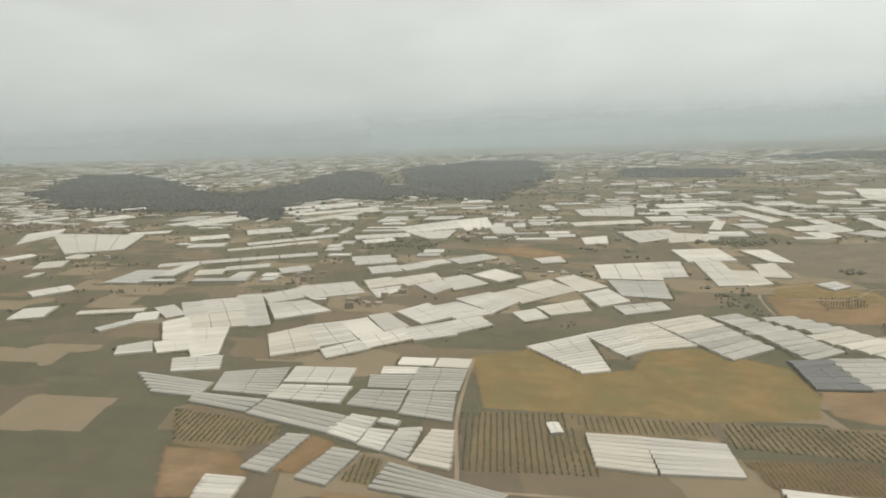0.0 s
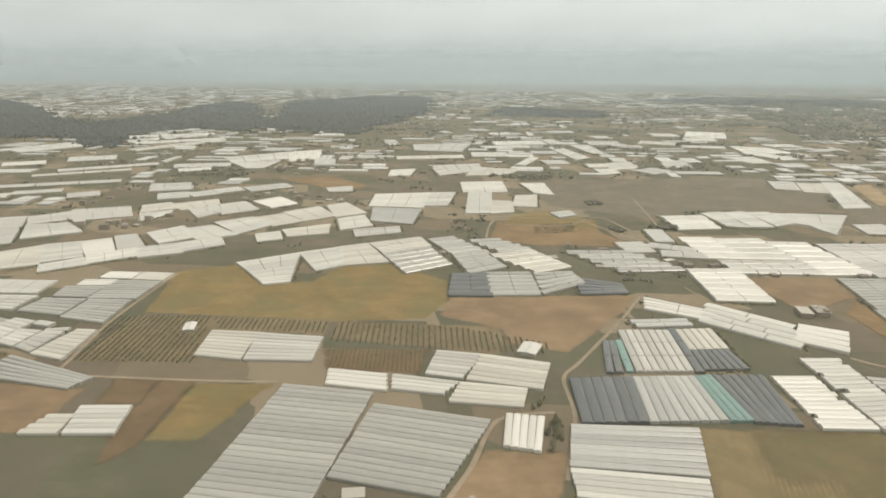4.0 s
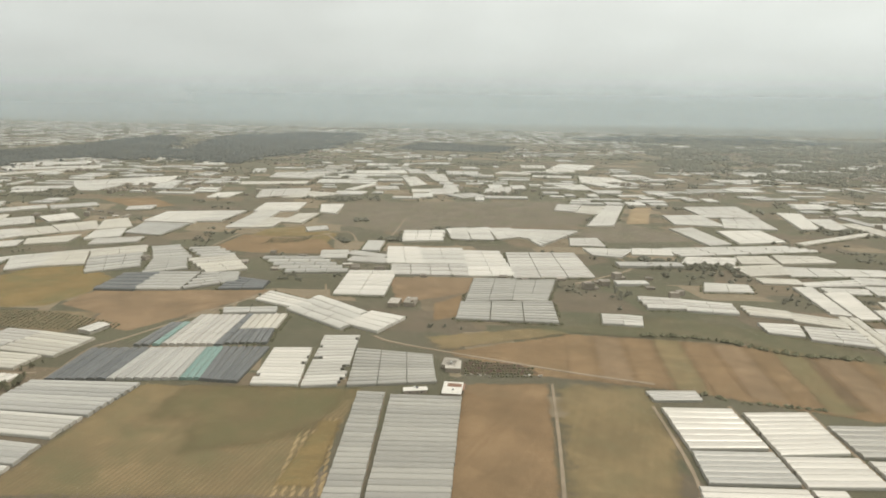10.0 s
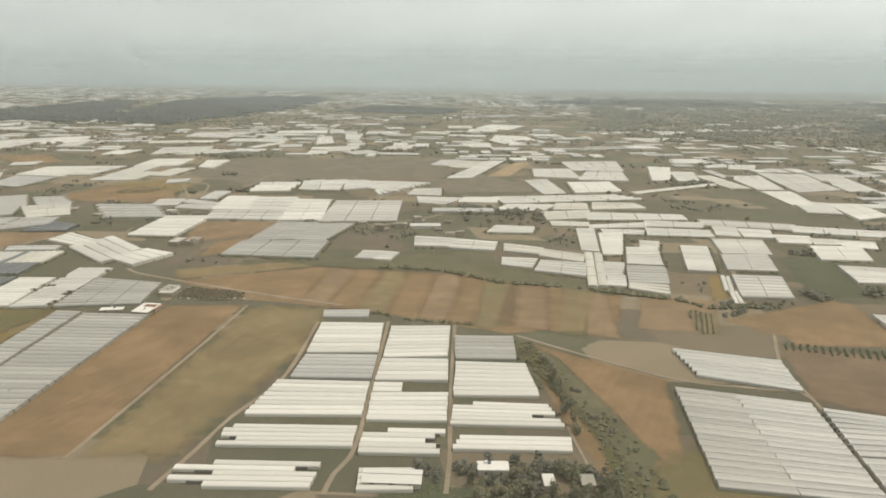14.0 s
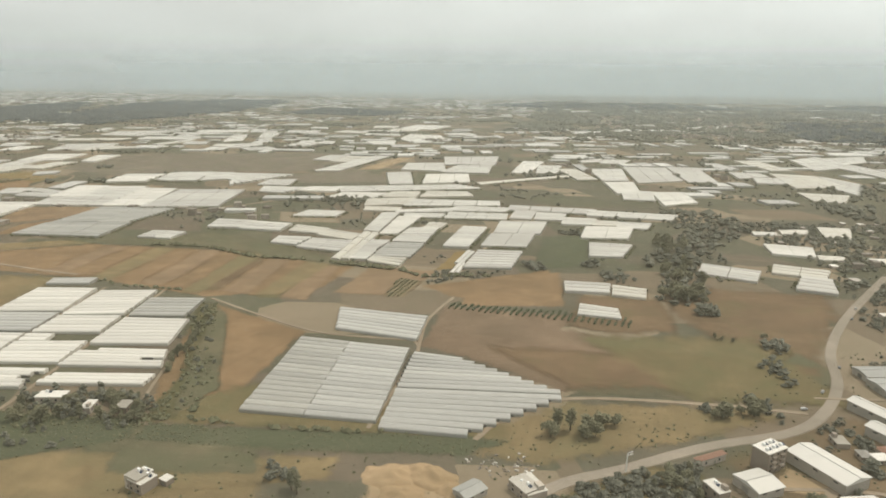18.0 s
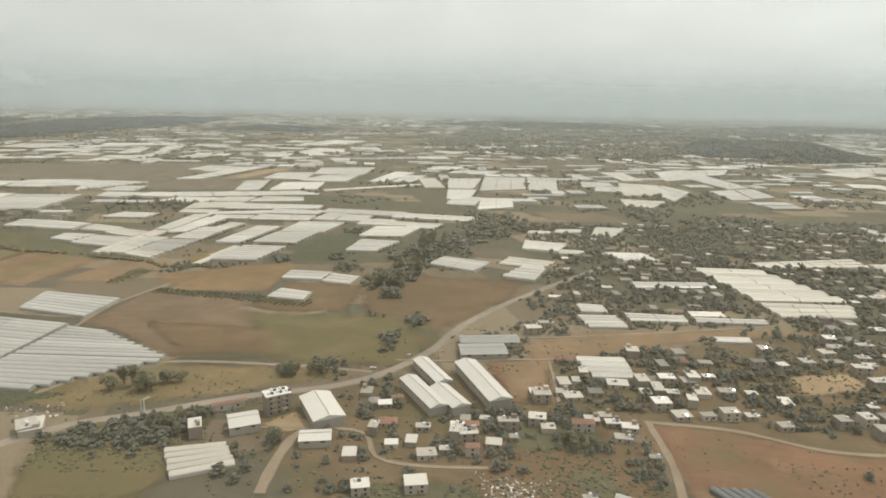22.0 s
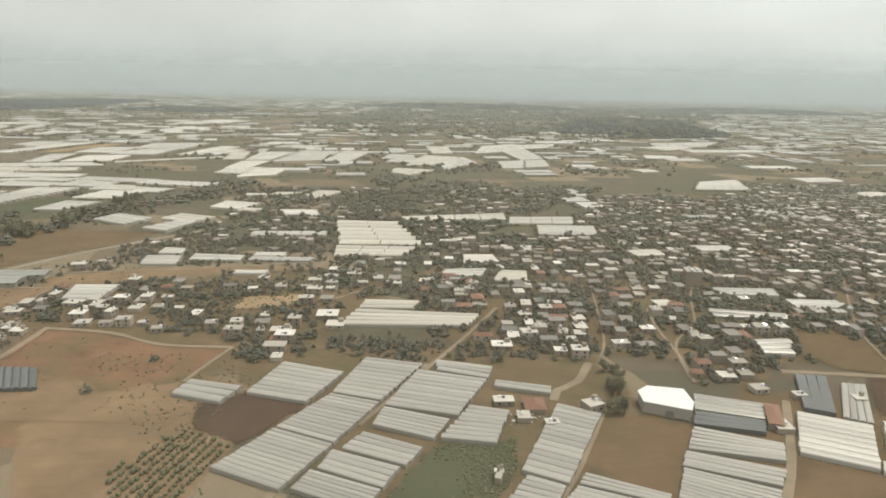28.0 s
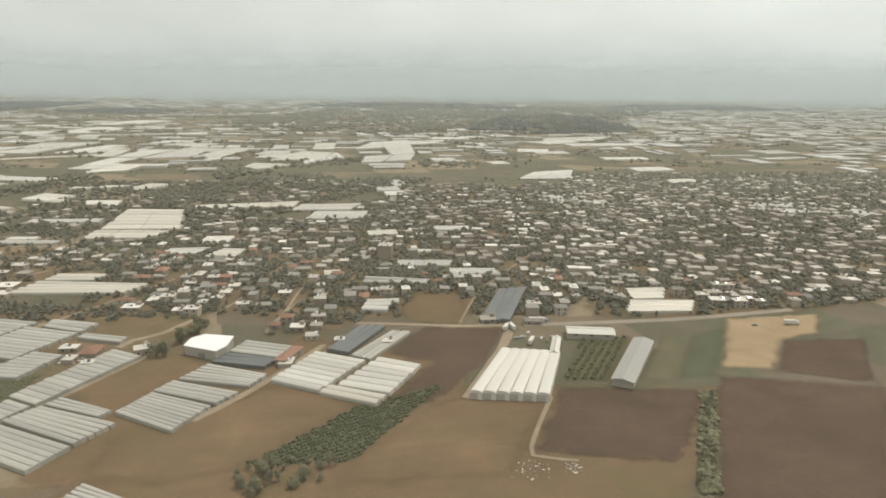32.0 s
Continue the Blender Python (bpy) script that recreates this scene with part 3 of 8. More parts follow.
def windows(parent, lx, ly, h, rows, cols, ang=0.0):
    for side in (-1, 1):
        for r in range(rows):
            for k in range(cols):
                x = lx * ((k + 0.5) / cols - 0.5)
                child("window", PANE, parent, placed(x, side * (ly / 2 - 0.05), h * (r + 0.35) / rows, 0, 1.3, 0.16, 1.3))


def shed(kind, h, text):
    """A pitched-roof hall."""
    mid, lx, ly, ang = frame_of(text)
    empty = new("warehouse")
    empty.matrix_basis = placed(mid.x, mid.y, 0, ang)
    tagged(empty, "white metal-roofed warehouse with plain grey block walls" if kind == "shed" else "low grey metal-roofed shed with block walls", "warehouse", "industrial halls")
    child("wall", UNIT_GREY, empty, placed(0, 0, 0, 0, lx, ly, h * 0.74))
    gable = child("roof", GABLE[kind], empty, placed(0, 0, h * 0.74 + 0.08, 0, lx, ly, h * 0.24))
    n = max(2, int(lx / 9))
    for i in range(n):
        for s in (-1, 1):
            child("window", PANE, empty, placed(lx * ((i + .5) / n - .5), s * (ly / 2 - 0.05), h * 0.5, 0, 2.4, 0.2, 0.8))
    child("door", DOOR, empty, placed(-lx / 2, 0, 0, 0, 0.24, min(4, ly * 0.4), h * 0.5))
    under("roof_seam", RIDGE, gable, placed(0, 0, h * 0.97, 0, lx * 1.03, 0.5, 0.25))


def flat_hall(h, text):
    """A many-sided hall with a flat white roof and a low parapet."""
    pts = pairs(text)
    take(pts)
    cx, cy = (sum(p[k] for p in pts) / len(pts) for k in (0, 1))
    empty = new("store_hall")
    empty.location = (cx, cy, 0)
    tagged(empty, "flat white-roofed store hall with slanted corner among greenhouses", "hall")
    n = len(pts)

    def prism(name, mat, grow, z0, z1):
        v = [((x - cx) * grow, (y - cy) * grow, z) for z in (z0, z1) for x, y in pts]
        f = [(i, (i + 1) % n, n + (i + 1) % n, n + i) for i in range(n)] + [tuple(range(n, 2 * n)), tuple(range(n))[::-1]]
        return child(name, mesh_of(name, v, f, mat), empty, Matrix.Identity(4))
    prism("wall", MAT["wall_grey"], 1.0, 0.0, h)
    prism("roof", MAT["tank"], 1.03, h, h + 0.5)
    child("door", DOOR, empty, placed(0, min(p[1] for p in pts) - cy + 2.0, 0, 0, 4.0, 0.4, 3.5))


def house(h, text, rng=None, box=None, roof=None):
    mid, lx, ly, ang = box or frame_of(text)
    rng = rng or random.Random(round(mid.x + 3 * mid.y))
    roof = roof or ("flat" if rng.random() < 0.7 else "hip")
    empty = new("house")
    empty.matrix_basis = placed(mid.x, mid.y, 0, ang)
    rows = max(1, round(h / 3.1))
    child("wall", UNIT, empty, placed(0, 0, 0, 0, lx, ly, h))
    if roof == "hip":
        child("roof", HIP if rng.random() < 0.75 else HIP_DIM, empty, placed(0, 0, h + 0.1, 0, lx, ly, min(lx, ly) * 0.2))
        look_words = "plastered house with a faded tiled roof"
    elif roof == "dim":
        child("roof", SLAB["dim_roof"], empty, placed(0, 0, h, 0, lx * 1.05, ly * 1.05, 0.35))
        look_words = "plastered house with a dull tin roof"
    else:
        roof_slab = child("roof", SLAB["concrete_roof"], empty, placed(0, 0, h, 0, lx * 1.04, ly * 1.04, 0.4))
        look_words = "plastered house with a pale flat roof"
        if h > 5 or rng.random() < 0.6:
            x, y = lx * rng.uniform(-.3, .3), ly * rng.uniform(-.3, .3)
            under("water_tank", TANK, roof_slab, placed(x, y, h + 0.38, 0, 1.6, 1.3, 1.5))
            under("solar_panel", PANEL, roof_slab, placed(x + 2.0, y - 0.2, h + 0.4, 0, 1.9, 1.5, 1.2))
        if rng.random() < 0.35:
            under("stair_head", UNIT, roof_slab, placed(lx * 0.3, ly * 0.25, h + 0.36, 0, lx * 0.28, ly * 0.3, 2.3))
    tagged(empty, f"{'low' if rows == 1 else 'two-storey' if rows == 2 else 'three-storey'} {look_words} in the village", "house", "village houses")
    windows(empty, lx, ly, h, rows, 2 if lx > 8 else 1)
    child("door", DOOR, empty, placed(lx * 0.08, -ly / 2 + 0.02, 0, 0, 1.1, 0.2, 2.1))


def cottage(x, y, length, turn, storeys):
    rng = random.Random(round(x * 5 + y))
    wide = length * rng.uniform(0.62, 0.9)
    take([(x + dx * length * .6, y + dy * length * .6) for dx, dy in ((-1, -1), (1, -1), (1, 1), (-1, 1))])
    house(2.75 * storeys, "", rng, (Vector((x, y)), length, wide, radians(turn + rng.uniform(-6, 6))), "flat" if rng.random() < 0.72 else rng.choice(("hip", "dim")))


def flats(h, text):
    """A block of flats with balconies and a clutter of tanks on the roof."""
    mid, lx, ly, ang = frame_of(text)
    empty = new("apartment_block")
    empty.matrix_basis = placed(mid.x, mid.y, 0, ang)
    tagged(empty, "pale plastered block of flats with balconies and roof tanks", "apartment block")
    child("wall", UNIT, empty, placed(0, 0, 0, 0, lx, ly, h))
    roof_slab = child("roof", SLAB["concrete_roof"], empty, placed(0, 0, h, 0, lx * 1.04, ly * 1.04, 0.4))
    n = int(h / 3)
    windows(empty, lx, ly, h, n, max(3, int(lx / 5)))
    for r in range(1, n):
        for s in (-1, 1):
            child("balcony", UNIT, empty, placed(lx * 0.22 * s, -ly / 2 - 0.6, h * r / n, 0, lx * 0.2, 1.4, 1.0))
    for i in range(5):
        under("water_tank", TANK, roof_slab, placed(lx * (i - 2) * 0.18, ly * (0.2 if i % 2 else -0.2), h + 0.38, 0, 1.6, 1.6, 1.6))
        under("solar_panel", PANEL, roof_slab, placed(lx * (i - 2) * 0.18 + 2, ly * (0.2 if i % 2 else -0.2), h + 0.4, 0, 2, 1.6, 1.2))


def canopy(h, text):
    """The bright white hall of scalloped roof bays with a shaded open front."""
    a, b, c, d = (Vector(p) for p in pairs(text))
    take([a[:], b[:], c[:], d[:]])
    mid = (a + b + c + d) / 4
    empty = new("packing_hall")
    empty.location = (mid.x, mid.y, 0)
    tagged(empty, "bright white scalloped-roof packing hall beside a lorry yard", "hall")
    n = 6
    for i in range(n):
        p, q = a.lerp(b, (i + .5) / n), d.lerp(c, (i + .5) / n)
        run = q - p
        o = (p + q) / 2 - mid
        w = (a.lerp(b, 1 / n) - a).length * 0.5 + (d.lerp(c, 1 / n) - d).length * 0.5
        ang = math.atan2(run.y, run.x)
        child("roof_bay", CANOPY_ROOF, empty, placed(o.x, o.y, 0, ang, run.length, w * 0.99, h))
    front = c - d
    o = (c + d) / 2 - mid
    child("wall", UNIT_GREY, empty, placed(o.x, o.y, 0, math.atan2(front.y, front.x), front.length, 0.5, h * 0.72))


POLE = box_mesh("pole", MAT["tank"], 0.7)
CANOPY_ROOF = arch_mesh("roof_bay", MAT["white_metal"], 0.8)

# ---------------------------------------------------------------- trees, vehicles


def ico(sub):
    bm = bmesh.new()
    bmesh.ops.create_icosphere(bm, subdivisions=sub, radius=1.0)
    v = np.array([p.co[:] for p in bm.verts])
    f = np.array([[q.index for q in p.verts] for p in bm.faces])
    bm.free()
    return v, f


ICO1 = ico(1)
OCTA = (np.array([(1, 0, 0), (0, 1, 0), (-1, 0, 0), (0, -1, 0), (0, 0, 1), (0, 0, -1)], float),
        np.array([(0, 1, 4), (1, 2, 4), (2, 3, 4), (3, 0, 4), (1, 0, 5), (2, 1, 5), (3, 2, 5), (0, 3, 5)]))


def clumps(rng, n, rx, rz, z0, size):
    """Many small leaf clumps that fill an uneven crown, with gaps between them."""
    vs, fs, base = [], [], 0
    v0, f0 = OCTA
    lobes = rng.uniform(-0.55, 0.55, (6, 3))
    for k in range(n):
        while True:
            p = rng.uniform(-1, 1, 3)
            if 0.25 < np.linalg.norm(p) < 1:
                break
        p = lobes[k % 6] + p * rng.uniform(0.45, 0.65)
        s = size * rng.uniform(0.6, 1.3)
        jag = 1 + rng.uniform(-0.45, 0.45, (len(v0), 1))
        a = rng.uniform(0, 6.283)
        spin = np.array([(math.cos(a), -math.sin(a), 0), (math.sin(a), math.cos(a), 0), (0, 0, 1)])
        vs.append((v0 * jag) @ spin * s * [1.25, 1.25, 0.9] + p * [rx, rx, rz] + [0, 0, z0])
        fs.append(f0 + base)
        base += len(v0)
    return np.concatenate(vs), np.concatenate(fs)


def tree_kind(seed, height, spread):
    rng = np.random.default_rng(seed)
    trunk = []
    for i, (z, r) in enumerate(((0, .32), (height * .25, .24), (height * .5, .17), (height * .8, .06))):
        trunk += [(r * math.cos(k * math.pi / 3) + 0.1 * i * rng.uniform(-1, 1), r * math.sin(k * math.pi / 3), z) for k in range(6)]
    tf = [(6 * i + k, 6 * i + (k + 1) % 6, 6 * i + 6 + (k + 1) % 6, 6 * i + 6 + k) for i in range(3) for k in range(6)]
    # limbs
    for j in range(4):
        a = j * 1.6 + rng.uniform(0, 1)
        base = len(trunk)
        p0, p1 = Vector((0, 0, height * (.3 + .08 * j))), Vector((spread * .6 * math.cos(a), spread * .6 * math.sin(a), height * (.55 + .08 * j)))
        for p, r in ((p0, .12), (p1, .04)):
            trunk += [(p.x + r * math.cos(k * 2.1), p.y + r * math.sin(k * 2.1), p.z) for k in range(3)]
        tf += [(base + k, base + (k + 1) % 3, base + 3 + (k + 1) % 3, base + 3 + k) for k in range(3)]
    cv, cf = clumps(rng, 230, spread, height * 0.44, height * 0.57, spread * 0.15)
    return mesh_of("trunk", trunk, tf, MAT["bark"]), mesh_of("crown", cv.tolist(), cf.tolist(), MAT["leaf"])


TREES = [tree_kind(1, 8, 3.6), tree_kind(2, 10, 4.2), tree_kind(3, 7, 4.0), tree_kind(4, 12, 2.6), tree_kind(5, 6, 3.0)]
FAR_TREES = []
TREE_COUNT = [0]


def tree(x, y, rng, big=1.0, slim=False):
    s = big * rng.uniform(0.5, 1.2)
    if TREE_COUNT[0] >= 300 or y > 900:
        FAR_TREES.append((x, y, s))
        return
    TREE_COUNT[0] += 1
    trunk, crown = TREES[3] if slim else rng.choice(TREES)
    empty = new("tree")
    empty.matrix_basis = placed(x, y, 0, rng.uniform(0, 6.28), s, s, s)
    tagged(empty, "dark dusty broadleaf tree on dry ground, leaves paled as by haze" if not slim else "tall slender dark cypress-like tree", "tree", "scattered trees")
    child("trunk", trunk, empty, Matrix.Identity(4))
    child("crown", crown, empty, Matrix.Identity(4))


def grove(count, text, big=1.0, slim=0.15, margin=2.0):
    poly = pairs(text)
    rng = random.Random(round(poly[0][0]) + count)
    xs, ys = [p[0] for p in poly], [p[1] for p in poly]
    done = tries = 0
    while done < count and tries < count * 20:
        tries += 1
        x, y = rng.uniform(min(xs), max(xs)), rng.uniform(min(ys), max(ys))
        if inside((x, y), poly) and not taken(x, y, margin):
            tree(x, y, rng, big, rng.random() < slim)
            done += 1


def stand(x, y, count, rx, ry, big):
    """A tight stand of trees round one spot."""
    rng = random.Random(round(x * 7 + y))
    for _ in range(count):
        px, py = x + rx * max(-1.1, min(1.1, rng.gauss(0, 0.5))), y + ry * max(-1.1, min(1.1, rng.gauss(0, 0.5)))
        if not taken(px, py, 1.5):
            tree(px, py, rng, big, rng.random() < 0.2)


def heap(x, y, rx, ry, height, turn=0.0):
    """A tipped heap of sand with an uneven crest."""
    n = 26
    verts = []
    for j in range(n + 1):
        for i in range(n + 1):
            u, v = 2.4 * i / n - 1.2, 2.4 * j / n - 1.2
            r = math.hypot(u, v) * (1 + 0.35 * noise.noise((u * 1.7, v * 1.7, x)))
            z = height * max(0.0, 1 - r) ** 0.8 * (0.8 + 0.4 * noise.noise((u * 3, v * 3, y)))
            verts.append((u * rx, v * ry, z if z > 0 else -0.6))
    faces = [(j * (n + 1) + i, j * (n + 1) + i + 1, (j + 1) * (n + 1) + i + 1, (j + 1) * (n + 1) + i) for j in range(n) for i in range(n)]
    ob = new("sand_heap", mesh_of("sand_heap", verts, faces, MAT["heap"], True))
    ob.matrix_basis = placed(x, y, 0.0, radians(turn))
    tagged(ob, "tipped heap of yellow sand on bare ground", "sand heap")


def scrub(count, text, size=1.0, label="low dusty scrub and weeds"):
    """Small bushes, strewn unevenly, too many to count."""
    poly = pairs(text)
    rng = np.random.default_rng(round(abs(poly[0][0])) + count)
    xs, ys = [p[0] for p in poly], [p[1] for p in poly]
    v0, f0 = ICO1
    vs, fs, base, tries = [], [], 0, 0
    while len(vs) < count and tries < count * 12:
        tries += 1
        x, y = rng.uniform(min(xs), max(xs)), rng.uniform(min(ys), max(ys))
        if not inside((x, y), poly) or taken(x, y, 1.0) or noise.noise((x / 40, y / 40, 4.0)) < rng.uniform(-0.5, 0.4):
            continue
        s = size * rng.uniform(0.5, 1.7)
        vs.append(v0 * (1 + rng.uniform(-.4, .4, (len(v0), 1))) * s * [1, 1, 0.8] + [x, y, s * 0.5])
        fs.append(f0 + base)
        base += len(v0)
    if vs:
        tagged(new("scrub", mesh_of("scrub", np.concatenate(vs).tolist(), np.concatenate(fs).tolist(), MAT["bush"])), label, "scrub", kind="stuff")


def rubble(count, text, size=0.8):
    """Pale building rubble and scrap lying about."""
    poly = pairs(text)
    rng = random.Random(count)
    xs, ys = [p[0] for p in poly], [p[1] for p in poly]
    vs, fs = [], []
    cube = [(x, y, z) for z in (0, 1) for y in (-.5, .5) for x in (-.5, .5)]
    sides = [(0, 1, 5, 4), (1, 3, 7, 5), (3, 2, 6, 7), (2, 0, 4, 6), (4, 5, 7, 6)]
    for _ in range(count):
        x, y = rng.uniform(min(xs), max(xs)), rng.uniform(min(ys), max(ys))
        if not inside((x, y), poly):
            continue
        m = placed(x, y, 0, rng.uniform(0, 3.1), size * rng.uniform(.5, 3), size * rng.uniform(.4, 1.6), size * rng.uniform(.3, .9))
        b0 = len(vs)
        vs += [tuple(m @ Vector(v)) for v in cube]
        fs += [tuple(k + b0 for k in f) for f in sides]
    tagged(new("rubble", mesh_of("rubble", vs, fs, MAT["far_roof"])), "pale strewn rubble and scrap on bare ground", "rubble", kind="stuff")


def lamp_post(x, y, height=10.0):
    empty = new("street_lamp")
    empty.matrix_basis = placed(x, y, 0, 0.4)
    tagged(empty, "pale metal street lamp beside the asphalt road", "street lamp")
    child("pole", POLE, empty, placed(0, 0, 0, 0, 0.35, 0.35, height))
    child("arm", POLE, empty, Matrix.Translation((0, 0, height - 0.2)) @ Matrix.Rotation(radians(75), 4, "Y") @ Matrix.Diagonal((0.22, 0.22, 2.6, 1)))
    child("lamp_head", POLE, empty, placed(2.7, 0, height + 0.35, 0, 1.0, 0.4, 0.25))


def crop_rows(text, angle, row=5.0, step=3.0, size=1.1, label="rows of small green orchard bushes", leaves="bush"):
    """Rows of bushes on a field, too many to count."""
    poly = pairs(text)
    rng = np.random.default_rng(round(poly[0][0]) % 1000)
    ca, sa = math.cos(radians(angle)), math.sin(radians(angle))
    us = [x * ca + y * sa for x, y in poly]
    ws = [-x * sa + y * ca for x, y in poly]
    v0, f0 = ICO1
    vs, fs, base = [], [], 0
    w = min(ws)
    while w < max(ws):
        u = min(us)
        while u < max(us):
            x, y = u * ca - w * sa, u * sa + w * ca
            if inside((x, y), poly) and not taken(x, y, 1.0) and rng.random() < 0.93:
                s = size * rng.uniform(0.7, 1.2)
                vs.append(v0 * (1 + rng.uniform(-.35, .35, (len(v0), 1))) * s + [x + rng.uniform(-.5, .5), y + rng.uniform(-.5, .5), s * 0.75])
                fs.append(f0 + base)
                base += len(v0)
            u += step
        w += row
    if vs:
        tagged(new("orchard_rows", mesh_of("orchard_rows", np.concatenate(vs).tolist(), np.concatenate(fs).tolist(), MAT[leaves])), label, "orchard", kind="stuff")


def town(text, angle, cell, fill, flat=0.62, trees=0.35):
    """Houses on a loose street grid: those near the path are things of their own, the rest one mass."""
    poly = pairs(text)
    rng = random.Random(round(poly[0][0] * 3))
    ca, sa = math.cos(radians(angle)), math.sin(radians(angle))
    us = [x * ca + y * sa for x, y in poly]
    ws = [-x * sa + y * ca for x, y in poly]
    k = 0
    w = min(ws)
    while w < max(ws):
        w += cell * (1.55 if k % 3 == 0 else 0.95)
        k += 1
        u, j = min(us) + rng.uniform(0, cell), 0
        while u < max(us):
            j += 1
            u += cell * rng.uniform(0.8, 1.15) + (cell * 0.7 if j % 5 == 0 else 0)
            uu, ww = u + rng.uniform(-3, 3), w + rng.uniform(-4, 4) + 9 * math.sin(u / 70)
            x, y = uu * ca - ww * sa, uu * sa + ww * ca
            if not inside((x, y), poly) or taken(x, y, 7.0) or taken(x, y, 4.0, OPEN):
                continue
            if rng.random() < fill:
                lx, ly = rng.uniform(7, 13), rng.uniform(6, 9.5)
                h = rng.choice((2.8, 3.0, 3.0, 3.2, 3.2, 5.6, 5.8, 6.0))
                roof = "flat" if rng.random() < flat else rng.choice(("hip", "dim", "dim"))
                HOUSES.append((x, y, lx, ly, radians(angle + rng.choice((0, 90)) + rng.uniform(-7, 7)), h, roof))
    VILLAGES.append((poly, trees))


HOUSES, VILLAGES = [], []


def car_mesh():
    prof = [(-2.1, .35), (2.1, .35), (2.15, .75), (1.25, .9), (.65, 1.42), (-1.2, 1.45), (-1.95, .95), (-2.15, .85)]
    n = len(prof)
    v = [(x, -.85 if z < 1 else -.68, z) for x, z in prof] + [(x, .85 if z < 1 else .68, z) for x, z in prof]
    f = [(i, (i + 1) % n, n + (i + 1) % n, n + i) for i in range(n)] + [tuple(range(n))[::-1], tuple(range(n, 2 * n))]
    return mesh_of("body", v, f, MAT["paint"])


CAR = car_mesh()


def wheel_mesh():
    v = [(0.34 * math.cos(k * math.pi / 5), y, 0.34 + 0.34 * math.sin(k * math.pi / 5)) for y in (-.1, .1) for k in range(10)]
    f = [(k, (k + 1) % 10, 10 + (k + 1) % 10, 10 + k) for k in range(10)] + [tuple(range(10))[::-1], tuple(range(10, 20))]
    return mesh_of("wheel", v, f, MAT["rubber"])


WHEEL = wheel_mesh()
CARGO = box_mesh("cargo_box", MAT["white_metal"], bevel=0.02)
CAB = box_mesh("cab", MAT["paint"], 0.9, 0.05)
GLASS = box_mesh("windscreen", MAT["pane"])


def car(x, y, ang, base=0.1):
    empty = new("car")
    empty.matrix_basis = placed(x, y, base, radians(ang))
    tagged(empty, "small parked car with dark windows on dusty ground", "car", "vehicles")
    shell = child("body", CAR, empty, Matrix.Identity(4))
    under("windscreen", GLASS, shell, placed(0.9, 0, 0.95, 0, 0.3, 1.3, 0.4))
    for sx in (-1.3, 1.35):
        for sy in (-.78, .78):
            child("wheel", WHEEL, empty, placed(sx, sy, 0, 0))


def lorry(x, y, ang, length=11.0, base=0.1):
    empty = new("lorry")
    empty.matrix_basis = placed(x, y, base, radians(ang))
    tagged(empty, "white box lorry parked beside the road", "lorry", "vehicles")
    child("cargo_box", CARGO, empty, placed(-1.2, 0, 1.0, 0, length - 2.6, 2.5, 2.7))
    cab = child("cab", CAB, empty, placed(length / 2 - 1.2, 0, 0.5, 0, 2.2, 2.4, 2.4))
    under("windscreen", GLASS, cab, placed(length / 2 - 0.2, 0, 1.7, 0, 0.25, 2.1, 0.8))
    for sx in (-length * .38, -length * .26, length * .36):
        for sy in (-1.05, 1.05):
            child("wheel", WHEEL, empty, placed(sx, sy, 0, 0, 1.5, 1.5, 1.5))


# ---------------------------------------------------------------- the plan
# fields and tracks
field("yard", "1724.9,413.3 1981.4,443.4 2007.8,355.1 1934.5,218.2 1882.4,212.2")
field("umber", "2009.8,200.5 2034.1,305.5 2059.6,400.1 2116.2,387.8 2182.1,378.1 2187.4,322.2 2235.3,340.0 2343.1,351.8 2273.1,222.5 2012.8,194.9")
field("olive", "933.5,289.1 1063.9,319.5 1141.2,322.3 1157.9,265.7 996.0,228.5")
field("red", "1602.0,412.0 1756.9,402.2 1751.4,351.1 1785.2,325.6 1778.0,284.0 1637.9,262.8 1620.9,355.2")
field("brown", "1642.6,360.6 1722.7,374.2 1783.0,353.0 1807.0,343.0 1802.8,271.4 1801.5,236.3 1736.7,226.4")
field("umber", "1958.8,328.4 2003.3,362.1 2041.8,338.1 2054.0,278.8 2115.7,285.9 2106.5,225.4 1994.7,212.6")
field("yard", "1368.8,379.8 1440.2,434.0 1504.9,467.0 1588.6,432.0 1622.9,306.3 1456.8,277.9")
field("yard", "1590.0,461.0 1699.9,502.4 1838.3,577.6 1803.4,414.7 1740.6,326.5 1696.3,382.6 1601.1,408.8")
field("yard", "1548.4,480.5 1675.8,558.8 1815.3,599.7 1795.0,395.2 1750.3,406.5 1694.2,417.7 1619.5,421.8 1588.9,393.3")
field("yard", "2320.7,1297.6 2989.9,1412.7 2507.2,520.4 2372.6,468.6 2267.0,452.1 2263.1,640.7")
field("yard", "1831.1,572.2 1871.3,661.7 1952.5,768.7 2070.5,1084.5 2638.5,1239.4 2243.6,456.9 2181.2,450.3 2100.7,432.6 2084.5,395.8 2042.5,394.1 2034.4,423.5 1978.5,430.3 1914.8,419.6 1873.4,442.1")
field("ochre", "-235.7,695.5 -168.9,744.7 -99.4,681.2 -49.6,701.2 -38.9,769.7 15.2,797.0 112.9,747.0 129.5,677.9 121.0,621.2 40.0,591.5 -179.2,559.8")
field("ploughed", "-181.1,551.7 22.2,593.7 35.8,557.0 -77.1,532.1 -58.0,473.3 -159.9,440.0")
field("ploughed", "34.5,590.0 197.2,621.5 215.1,582.1 207.3,541.2 150.4,552.6 43.3,546.6")
